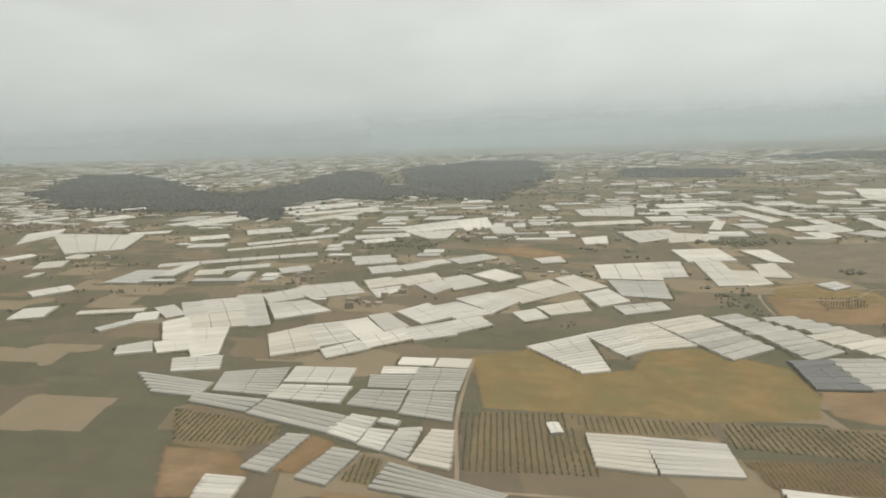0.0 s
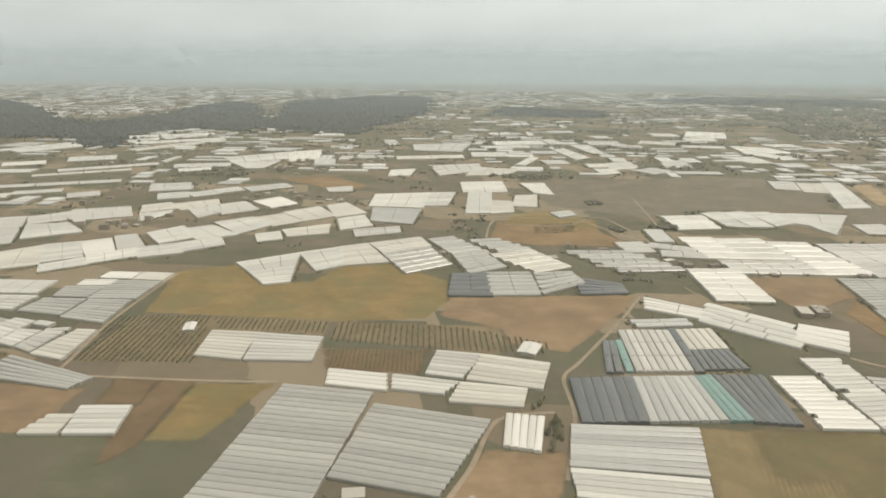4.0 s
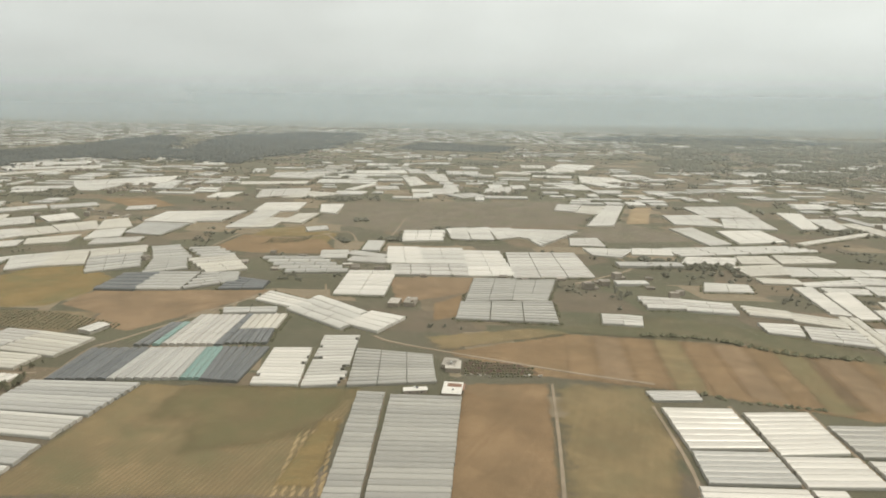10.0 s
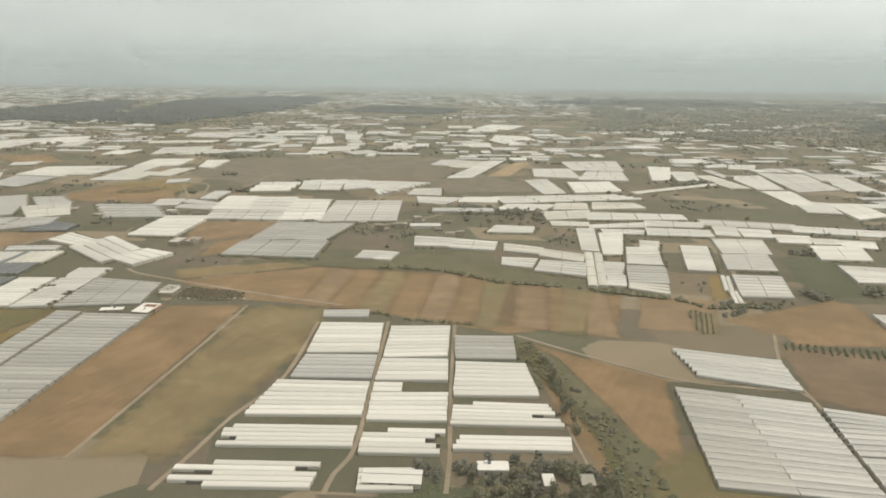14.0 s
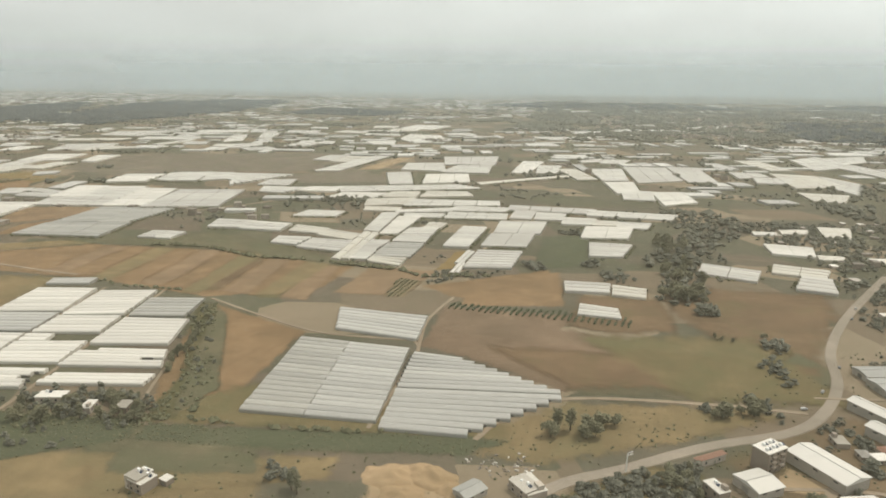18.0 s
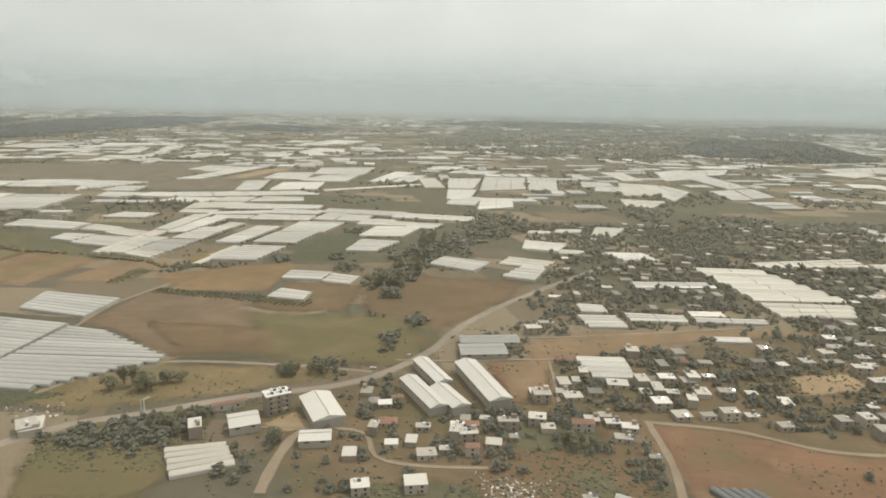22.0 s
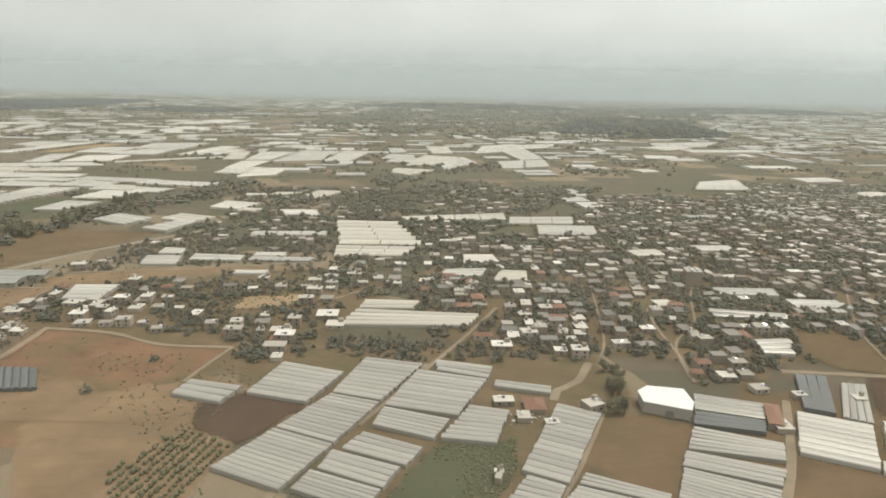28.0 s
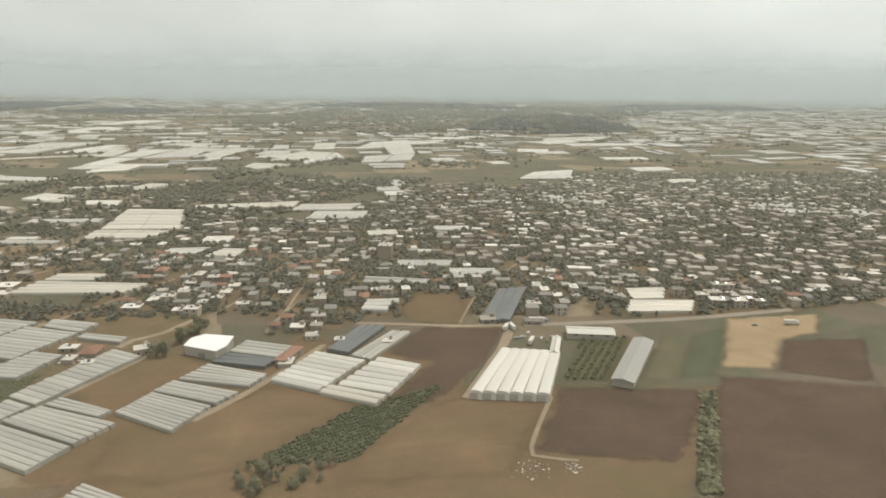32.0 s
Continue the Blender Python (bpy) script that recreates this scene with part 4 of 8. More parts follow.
field("brown", "128.6,694.9 336.5,753.1 323.6,692.4 271.2,574.8 215.1,582.1 202.2,616.1 131.7,631.5")
field("ochre", "-29.0,433.0 35.5,450.7 26.2,359.4 -11.5,349.1")
field("brown", "-256.9,384.0 -110.1,402.1 -96.6,337.3 -193.4,311.0")
field("brown", "227.1,400.3 284.1,413.3 283.6,351.5 211.9,342.6")
field("orchard_green", "219.0,336.8 287.6,351.3 287.1,293.4 222.4,276.8")
field("ochre", "-26.5,431.1 38.8,451.1 18.7,390.9 -25.4,399.3")
field("mixed", "372.9,468.8 405.0,473.8 556.5,505.8 577.5,353.7 385.2,303.9 376.0,360.5")
field("olive", "374.9,469.8 405.0,471.8 414.5,368.1 379.1,364.0")
field("rust", "638.8,538.3 708.0,558.2 739.6,308.4 661.6,289.4 641.6,501.0")
field("olive", "714.7,559.9 790.1,572.6 808.2,475.8 798.3,322.6 742.4,309.0")
field("rust", "602.3,605.5 722.4,690.3 904.9,703.6 1057.7,683.0 1054.1,601.0 960.0,550.3 891.0,560.3 838.9,569.3 757.2,572.4 680.0,569.7")
field("brown", "1074.6,678.2 1148.6,684.6 1135.9,594.0 1069.0,590.8")
field("rust", "1144.9,631.0 1262.9,717.0 1275.4,642.2 1266.7,601.3 1179.0,604.8")
field("dark_brown", "1178.9,579.6 1296.8,583.3 1252.4,467.4 1200.2,481.3 1178.6,488.5")
field("rust", "974.3,538.6 1083.2,494.9 1085.9,371.2 1038.4,359.8 1016.4,410.3 987.4,488.1")
field("rust", "1176.4,650.4 1273.9,711.4 1283.3,604.5 1194.8,582.3")
field("dark_brown", "1189.8,533.7 1289.7,548.3 1361.5,525.6 1407.4,516.2 1379.6,464.5 1324.6,443.2 1288.9,438.6 1219.1,475.2")
field("umber", "1371.3,686.9 1525.3,699.2 1517.0,637.9 1459.7,509.8 1419.5,519.1 1374.7,602.5")
field("grass", "1287.6,477.3 1361.3,523.4 1419.1,517.0 1416.2,473.3 1360.0,449.4 1292.5,437.0")
field("grass", "1013.5,334.2 1188.8,367.0 1238.0,368.9 1201.7,346.4 1113.0,325.4 1039.8,308.0")
field("olive", "1041.0,306.7 1173.2,336.3 1175.4,315.3 1067.3,276.0")
field("olive", "1243.0,378.1 1289.3,425.5 1392.7,442.9 1423.5,437.5 1352.8,392.0 1277.2,351.8 1234.2,355.2")
field("sand", "1194.7,328.8 1210.2,338.6 1235.9,332.0 1234.7,310.9 1197.9,302.3")
field("red", "1613.0,409.4 1659.8,409.1 1703.9,395.6 1750.9,399.8 1746.5,356.1 1705.9,328.1 1689.5,341.7 1626.1,349.7")
field("brown", "1624.8,344.6 1687.1,338.5 1706.2,325.7 1745.6,350.2 1749.7,320.2 1759.5,304.1 1650.8,287.7")
field("green", "1926.5,312.1 1935.2,319.6 1937.4,292.9 1924.0,251.4 1921.8,239.4 1885.3,236.4 1882.2,265.5 1899.1,310.1")
field("brown", "1785.4,335.0 1814.9,318.8 1797.8,282.0 1778.2,296.9")
field("loam", "2144.6,420.5 2202.1,425.8 2192.0,370.7 2166.1,312.0 2138.2,307.4 2157.3,362.8 2128.2,372.1")
field("green", "2125.7,303.8 2167.8,332.7 2134.3,252.1 2086.9,243.1")
field("umber", "2162.5,305.0 2182.1,326.6 2225.4,319.2 2204.9,248.0 2127.6,232.5 2135.5,252.2")
field("umber", "2015.8,260.1 2049.6,292.7 2070.7,318.8 2101.3,317.8 2122.8,303.5 2087.3,241.1 2058.1,225.1 2020.8,224.7")
field("loam", "2234.3,338.6 2316.1,344.3 2281.9,265.9 2217.0,270.2")
field("green", "2331.1,425.5 2364.2,452.2 2327.8,363.7 2302.9,354.1")
field("grass", "2310.7,428.0 2331.6,428.4 2302.0,354.0 2281.6,351.8")
field("loam", "2391.3,426.8 2447.5,435.5 2415.7,364.3 2365.4,374.5")
field("loam", "2328.2,363.9 2420.4,359.7 2358.2,236.1 2285.3,228.2")
field("sand", "2365.1,464.1 2439.2,485.4 2420.0,442.6 2391.0,428.8 2365.1,376.1 2335.4,376.7")
field("green", "918,330 1045,347 1054,326 1015,300 960,268 935,280")
field("sward", "1050,342 1062,380 1110,425 1240,425 1262,372 1236,361 1113,350")
field("green", "1052,343 1150,358 1240,373 1262,372 1238,352 1129,333 1055,325")
field("meadow", "962,535 980,538 1031,446 1057,405 1064,349 1047,344 1034,400")
field("grass", "1061,293 1052,322 1129,331 1140,312")
field("meadow", "1318,352 1336,368 1362,366 1368,340 1340,322 1322,330")
field("umber", "1352,470 1395,500 1446,520 1462,490 1440,462 1380,452")
for k in range(6):      # pale furrows left along one side of the pasture
    field("straw", f"{533 + 4.4 * k},{447 + k} {535.4 + 4.4 * k},{447 + k} {559 + 5.6 * k},{349 + 1.4 * k} {556 + 5.6 * k},{348 + 1.4 * k}")
field("meadow", "2311,339 2320,339 2294,246 2283,245")
field("sward", "410,472 470,488 552,505 547,432 520,402 472,378 452,420 418,412")
field("green", "1244,712 1248,866 1304,885 1303,738")
field("sward", "1295,470 1330,455 1425,468 1458,550 1420,556 1372,498")
field("umber", "1534,284 1516,334 1540,372 1592,398 1606,380 1612,330 1604,284")
field("red", "1655,400 1700,388 1722,366 1690,362 1650,380")
# strips of the long field, each tilled at another time
STRIPS = ("rust", "brown", "rust", "olive", "rust", "brown", "rust", "umber", "brown", "rust", "brown")
for i, kind in enumerate(STRIPS):
    xa, xb = 725 + 30 * i, 725 + 30 * (i + 1) - 2
    field(kind, f"{xa - 12},{690 - 0.4 * i * i + 4 * i} {xb - 12},{690 - 0.4 * i * i + 4 * i} {xb},{576 - 1.2 * i} {xa},{576 - 1.2 * i}")
field("sward", "1008,660 1027,664 1025,562 1004,560")
field("ploughed", "1115,650 1117,590 1137,596 1142,646")
field("ochre", "1152,767 1167,771 1162,692 1145,686")
field("sward", "874,718 940,752 1023,705 1049,688 935,684")
field("ochre", "126,1000 135,1140 195,1180 280,1125 296,1015 231,975")
field("ploughed", "180,1069 247,1098 251,1027 188,1002")
field("ploughed", "-478,473 -400,469 -344,464 -343,436 -364,424 -430,417")
field("rust", "-425,405 -363,419 -326,391 -328,351 -364,340")
field("ploughed", "-248,443 -228,440 -221,401 -249,401")
field("sand", "826.0,1627.9 873.0,1646.7 849.3,1409.5 803.4,1392.2")
field("rust", "127.3,944.3 118.0,1070.5 273.1,1067.5 350.3,968.6 212.9,941.6")
field("rust", "-312.4,461.6 -279.4,455.0 -289.2,399.4 -312.4,397.7")
field("ploughed", "-460.7,460.4 -351.2,473.8 -352.4,416.7 -371.6,410.8 -427.0,409.9")
field("brown", "-428.0,404.1 -366.8,412.3 -346.0,379.9 -343.5,344.9 -373.0,335.6")
field("fallow", "105.1,1485.2 643.8,1686.3 739.2,1510.2 706.9,1340.7 451.8,1251.9 376.3,1167.3 190.3,1223.9")
field("fallow", "782.0,1421.8 875.8,1333.2 936.6,1252.2 769.1,1183.4 696.7,1257.0")
field("rust", "-455.2,1366.6 -335.1,1419.7 -209.4,1328.2 -255.0,1261.8")
field("brown", "464.4,855.0 579.4,885.1 588.3,813.4 513.2,742.7")
field("rust", "556.5,753.9 580.9,798.1 598.8,719.1 571.9,691.2")
field("olive", "575.4,641.1 699.1,708.3 722.4,690.3 599.7,608.9")
field("brown", "1586.7,560.2 1771.5,600.9 1771.0,589.4 1675.4,561.8 1548.4,480.5 1528.4,516.5")
field("sand", "1713.5,498.0 1761.6,514.0 1762.9,487.6 1715.6,467.5")
field("red", "1507.8,480.3 1539.0,481.5 1560.0,443.3 1525.2,437.9")
field("umber", "2129.4,494.7 2165.1,498.7 2174.8,455.4 2168.7,427.2 2137.9,429.0 2121.7,449.4")
field("grass", "1365.9,452.3 1456.4,541.8 1475.2,511.6 1453.2,470.9 1318.1,431.3")
field("ochre", "546.7,445.1 561.5,449.0 576.9,363.5 552.3,357.1")
field("olive", "915.2,699.9 944.7,692.9 948.4,558.0 930.2,553.4")
field("olive", "999.7,687.1 1032.2,680.2 1023.4,572.6 999.9,562.8")
field("grass", "644.2,701.6 718.2,713.2 829.5,781.0 934.2,751.9 1040.1,697.3 1102.7,690.7 1041.1,673.3 904.9,703.6 721.3,692.4")
field("grass", "1019.2,441.8 982.3,533.6 1006.6,510.8 1070.3,389.8 1061.1,350.9")
field("umber", "1228.3,499.9 1334.7,511.8 1442.6,524.4 1470.3,518.5 1434.3,476.2 1386.9,465.2 1293.6,443.7")
field("grass", "1459.1,316.4 1517.2,328.7 1542.0,292.5 1479.2,281.8")
field("grass", "1500.3,403.2 1578.9,411.4 1589.1,367.1 1538.8,364.9")
field("sward", "1294.5,536.8 1432.3,569.4 1468.9,460.4 1369.5,442.4")
field("umber", "1286,556 1296,640 1372,644 1376,566 1330,548")
field("sand", "1393,362 1412,355 1425,367 1407,380")
field("grass", "1565.1,347.4 1581.9,353.3 1594.8,330.2 1571.7,328.9")
field("loam", "626.8,587.7 678.8,595.0 700.4,575.6 632.4,558.5")
field("sward", "1284.0,323.3 1324.6,357.5 1347.2,369.0 1360.6,337.7 1372.7,304.1 1370.2,283.3 1311.8,270.6")
field("brown", "1518.8,482.2 1554.6,492.3 1550.8,433.8 1529.8,417.3")
field("loam", "1766.1,326.5 1787.3,343.1 1826.4,342.8 1817.1,316.5 1804.7,290.5 1776.1,301.5")
field("umber", "47.9,526.3 146.3,549.1 149.3,497.3 67.0,486.5")
field("umber", "-97.7,422.5 -62.9,433.3 -48.6,390.9 -84.6,383.4")
field("umber", "-63.3,438.1 -28.3,435.5 -11.0,342.7 -22.7,311.0 -46.3,369.7")
field("meadow", "2254.2,416.9 2289.4,420.8 2263.7,349.8 2237.1,346.9")
road(7.5, "asphalt", "1608.8,778.8 1523.7,638.2 1483.1,554.2 1467.3,493.0 1445.7,448.9 1418.3,419.0 1367.6,391.7 1320.6,358.7 1294.6,342.6 1274.1,321.2 1261.6,297.3 1250.1,276.6 1242.0,243.8")
road(3.8, "dirt", "1435.0,445.0 1376.1,443.1 1292.7,430.7 1256.6,400.2 1241.3,368.8")
road(3.8, "dirt", "342.2,751.0 322.0,676.0 283.5,557.9 271.6,522.2 284.5,461.9 285.0,380.3")
road(3.8, "dirt", "-230.0,688.7 -212.3,598.7 -193.0,520.0 -159.7,426.9 -157.1,396.6")
road(3.8, "dirt", "-148.0,417.2 -36.6,437.1 37.7,453.1")
road(3.8, "dirt", "269.1,463.2 228.7,441.4 221.0,375.0 208.0,313.7 198.5,274.8")
road(2.6, "dirt", "711.5,557.9 724.3,454.1 739.2,307.6")
road(3.0, "dirt", "853.1,551.8 877.9,439.9 891.6,376.5 895.7,347.8 892.9,331.2 894.3,312.3")
road(3.0, "dirt", "793.4,535.7 812.7,431.5 806.1,370.9 805.8,330.2 804.0,293.9")
road(3.0, "dirt", "912.1,558.5 932.0,454.2 945.3,390.4 952.4,357.0 956.8,328.3")
road(2.2, "dirt", "1016.2,412.1 1022.5,391.9 1031.5,366.8")
road(3.0, "dirt", "967.7,548.4 1083.3,498.6 1148.1,495.8 1178.3,487.4 1178.9,366.5")
road(3.0, "dirt", "1181.2,604.0 1172.0,542.8 1178.3,487.4")
road(4.5, "dirt", "1611.3,412.3 1618.2,367.1 1618.1,329.9 1618.0,309.0 1636.3,284.7")
road(3.8, "dirt", "1611.9,410.7 1659.6,410.4 1703.6,397.5 1751.9,401.2")
road(4.5, "dirt", "1880.7,396.6 1860.9,346.3 1847.2,300.6 1835.8,260.4 1829.1,233.0")
road(3.8, "dirt", "1980.9,350.6 1960.1,284.5 1941.2,244.8")
road(5.2, "dirt", "1979.4,414.8 1970.6,387.3 1958.3,373.6 1955.9,360.6")
road(4.5, "dirt", "2085.0,381.7 2063.9,317.5 2046.1,277.8")
road(5.2, "dirt", "2096.7,422.6 2171.8,425.7 2205.5,426.0 2192.6,360.3 2181.4,318.0")
road(3.8, "dirt", "2204.1,422.8 2198.6,387.1 2181.3,320.6")
road(2.4, "dirt", "2227.9,325.7 2215.1,272.7 2219.9,265.0 2236.2,263.6")
road(7.0, "asphalt", "2215.3,434.3 2250.9,440.4 2333.8,460.5 2422.5,491.4")
road(3.8, "dirt", "122.1,942.8 117.0,1101.4 234.1,1174.9")
road(3.8, "dirt", "253.3,1123.8 345.5,1008.9 393.8,944.5")
road(3.4, "dirt", "139,1056 230,1073 286,1148 337,1069")
road(3.0, "dirt", "349,1326 371,1194 382,1114")
road(3.0, "dirt", "150,1110 200,1120 262,1135")
road(3.8, "dirt", "764.7,1092.7 798.9,1010.9 749.0,930.2 717.3,890.9")
road(3.8, "dirt", "524.0,629.5 562.1,614.1 715.6,588.6 798.3,580.0")
road(2.2, "dirt", "577.5,503.9 618.1,318.2")
road(4.5, "dirt", "1232.8,1037.6 1192.4,1000.7 1182.7,795.4 1190.2,697.1")
road(2.6, "dirt", "2039.7,396.8 2039.2,437.9 2034.5,484.7 2035.5,527.2")
road(3.0, "dirt", "1484.6,518.8 1556.1,539.0 1632.8,565.7 1704.4,593.1 1739.3,606.9")
road(2.2, "dirt", "1553.4,488.8 1558.8,442.9 1560.7,419.2")
road(2.6, "dirt", "1445.5,467.7 1485.2,474.5 1524.6,485.4 1558.6,494.2")
road(6.0, "dirt", "1424,366 1417,352 1418,325 1422,300")
road(2.6, "dirt", "1750.9,400.3 1747.6,373.7 1745.6,349.4")
road(3.0, "dirt", "1375.7,352.8 1415.1,362.9 1452.3,364.9 1466.5,342.3 1490.4,338.3 1525.3,343.6")
road(3.0, "dirt", "1917.1,508.3 1897.2,439.8 1877.7,381.1 1856.6,318.0")
road(1.9, "dirt", "1999,640 1996,560 1994,461 1988,425")
road(1.9, "dirt", "2105,660 2078,570 2064,500 2042,458 2038,402")
road(1.9, "dirt", "2230,640 2200,560 2180,500 2170,430")
road(1.9, "dirt", "1915,648 1864,600 1835,560 1800,525 1768,470")

# greenhouses
greenhouse("G", 23, "46.5,449.1 123.9,455.3 136.1,296.4 58.8,290.1")
greenhouse("G", 14, "130.4,438.1 224.6,437.6 209.1,340.6 133.5,341.5")
greenhouse("W", 5, "233.0,449.3 238.3,406.2 265.2,405.0 263.0,452.1")
greenhouse("W", 4, "70.7,485.0 123.2,488.4 133.6,460.0 80.2,457.6")
greenhouse("W", 4, "128.2,489.7 188.1,490.7 179.1,466.1 135.8,463.8")
greenhouse("W", 7, "152.6,545.5 196.5,548.2 188.3,496.6 155.4,496.6")
greenhouse("W", 6, "195.5,548.0 258.2,545.1 257.1,494.6 191.6,495.1")
greenhouse("W", 5, "188.1,490.7 244.7,493.7 245.3,462.2 185.8,455.2")
greenhouse("W", 8, "-77.2,532.8 -28.3,540.3 -13.7,480.3 -59.5,478.1")
greenhouse("W", 8, "-29.4,540.0 37.4,545.9 49.2,494.9 -11.1,481.0")
greenhouse("W", 5, "-589,586 -533,612 -506,572 -557,550")
greenhouse("W", 6, "-356,375 -321,380 -313,356 -347,349")
greenhouse("D", 6, "275.9,518.7 290.7,449.8 339.7,464.1 328.8,535.7")
greenhouse("S", 8, "328.8,535.7 339.7,464.1 398.4,481.8 379.9,551.0")
greenhouse("T", 3, "379.9,551.0 398.4,481.8 416.5,486.4 394.4,557.1")
greenhouse("D", 6, "394.4,557.1 416.5,484.6 449.8,488.5 438.6,568.3")
greenhouse("W", 7, "316.4,636.7 332.1,547.4 381.6,561.2 366.5,649.3")
greenhouse("D", 1, "365.6,652.7 381.9,557.5 390.9,562.5 373.0,654.5")
greenhouse("W", 5, "371.6,652.3 381.6,605.6 418.9,618.1 408.4,665.0")
greenhouse("D", 6, "382.7,606.4 389.9,565.7 429.8,578.3 417.2,617.9")
greenhouse("S", 8, "282.8,446.6 373.8,465.6 374.1,405.0 285.3,393.7")
greenhouse("W", 5, "285.3,392.1 373.0,402.3 373.5,370.5 292.4,362.6")
greenhouse("S", 4, "291.2,355.9 375.8,360.5 378.8,336.2 292.3,326.2")
greenhouse("W", 4, "291.9,324.3 379.2,333.5 379.6,313.0 295.8,300.7")
greenhouse("S", 5, "295.4,297.4 380.2,310.1 381.6,291.1 293.4,278.7")
greenhouse("W", 12, "443.6,568.4 478.5,577.7 503.2,496.7 462.7,488.0", 0.45)
greenhouse("W", 17, "476.3,613.3 511.2,622.5 538.8,507.0 506.1,493.6", 0.45)
greenhouse("G", 11, "521.2,589.0 595.9,590.9 614.6,533.0 543.2,505.3")
greenhouse("G", 28, "556.4,497.6 578.8,500.9 619.8,315.1 597.3,309.6")
greenhouse("G", 28, "584.6,498.9 641.6,509.8 671.5,322.9 623.1,311.1")
greenhouse("W", 4, "346.0,745.5 423.0,715.4 410.0,688.6 346.0,705.7")
greenhouse("W", 4, "413.7,743.3 491.5,697.7 486.5,633.9 399.5,681.0")
greenhouse("W", 4, "497.5,700.2 540.3,690.4 525.4,635.5 481.4,652.8")
greenhouse("S", 2, "326.7,667.4 384.9,687.1 392.1,668.8 337.2,650.2")
greenhouse("G", 5, "238.8,914.9 329.3,938.0 407.6,861.6 323.1,833.1")
greenhouse("W", 2, "310.7,978.8 352.2,993.5 370.2,938.6 330.7,924.9")
greenhouse("W", 2, "352.6,1000.2 423.4,975.9 440.5,928.5 384.1,917.0")
greenhouse("W", 6, "402.7,868.8 468.0,887.3 489.9,763.5 426.0,753.5")
greenhouse("W", 4, "405.0,1036.5 454.0,1049.1 496.4,938.6 439.2,926.8")
greenhouse("W", 3, "448.0,922.6 557.1,952.2 576.7,887.8 465.9,867.5")
greenhouse("W", 4, "454.9,1040.8 526.7,1061.5 556.4,952.3 495.1,939.0")
greenhouse("W", 6, "530.6,1043.8 589.5,1055.4 636.6,904.5 573.9,886.9")
greenhouse("W", 8, "601.4,1047.6 709.0,1076.3 744.5,928.5 635.0,892.1")
greenhouse("W", 8, "461.3,1220.4 496.2,1246.4 529.9,1128.4 493.5,1131.5")
greenhouse("W", 9, "498.3,1234.5 537.3,1262.0 568.2,1142.4 530.3,1134.1")
greenhouse("W", 7, "538.8,1249.3 580.6,1265.0 610.1,1185.0 571.6,1148.8")
greenhouse("W", 6, "582.2,1253.5 614.2,1259.1 635.2,1167.1 611.9,1180.8")
greenhouse("W", 10, "614.1,1261.5 711.8,1272.8 653.4,1113.7 635.6,1153.5")
greenhouse("W", 3, "389.6,1182.1 462.7,1209.3 480.4,1111.5 412.6,1086.9")
greenhouse("G", 11, "582.3,875.9 639.5,888.5 646.0,788.7 591.4,766.1")
greenhouse("G", 11, "639.7,882.8 691.8,900.0 688.8,795.3 647.0,786.9")
greenhouse("G", 8, "587.6,765.1 694.0,796.7 708.0,716.3 594.9,701.5")
greenhouse("W", 5, "697.0,1196.3 745.3,1213.8 761.7,1141.8 701.2,1135.1")
greenhouse("W", 8, "649.6,1613.7 707.3,1627.1 699.0,1511.2 648.7,1517.9")
greenhouse("W", 9, "709.8,1611.2 766.4,1614.6 747.1,1490.1 698.5,1496.4")
greenhouse("W", 21, "766.7,1630.7 806.4,1637.0 777.5,1355.8 725.6,1336.2")
greenhouse("W", 6, "722.6,1120.5 806.2,1131.1 785.7,1066.4 739.7,1071.9")
greenhouse("W", 4, "803.5,1139.6 865.8,1152.1 867.5,1103.2 801.4,1093.3")
greenhouse("W", 10, "886.6,1516.3 967.3,1547.5 1000.2,1411.8 901.5,1409.1")
greenhouse("W", 12, "942.4,1661.5 1075.6,1714.8 1091.2,1539.1 976.1,1518.4")
greenhouse("W", 9, "1007.2,1511.8 1084.9,1533.9 1095.9,1405.4 993.1,1393.2")
greenhouse("W", 16, "1147.7,1636.4 1198.9,1639.5 1178.9,1433.9 1141.6,1420.1")
greenhouse("W", 12, "885.2,1350.6 929.3,1379.9 976.5,1224.5 936.9,1200.3")
greenhouse("W", 9, "972.2,1352.3 1055.5,1382.9 1077.2,1276.6 992.0,1235.8")
greenhouse("W", 3, "795.9,847.8 849.9,849.8 853.1,807.3 808.0,797.7")
greenhouse("W", 3, "848.1,848.1 907.5,844.8 909.8,804.2 852.3,801.6")
greenhouse("W", 5, "889.8,940.7 947.1,944.5 946.2,907.1 883.5,895.0")
greenhouse("W", 4, "753.3,762.7 777.9,766.1 776.8,730.6 754.5,727.6")
greenhouse("W", 4, "778.2,766.7 798.6,764.5 798.1,731.7 777.3,729.2")
greenhouse("W", 4, "916.3,842.8 968.0,831.9 966.7,802.3 921.6,804.6")
greenhouse("W", 4, "966.0,827.7 1020.8,813.6 1017.9,780.3 965.6,795.9")
greenhouse("W", 4, "922.4,775.8 965.2,781.9 962.1,740.2 926.7,745.6")
greenhouse("W", 5, "968.8,776.6 1021.4,777.6 1022.4,725.1 965.6,733.2")
greenhouse("W", 13, "1003.1,949.3 1028.3,956.3 1036.6,831.4 1014.3,834.3")
greenhouse("W", 12, "1034.2,930.1 1066.9,939.0 1063.2,825.9 1040.0,819.7")
greenhouse("W", 2, "1017.5,822.8 1024.5,691.4 1044.9,696.8 1039.3,823.0")
greenhouse("W", 6, "1041.0,788.5 1065.1,789.7 1060.1,740.0 1040.5,734.8")
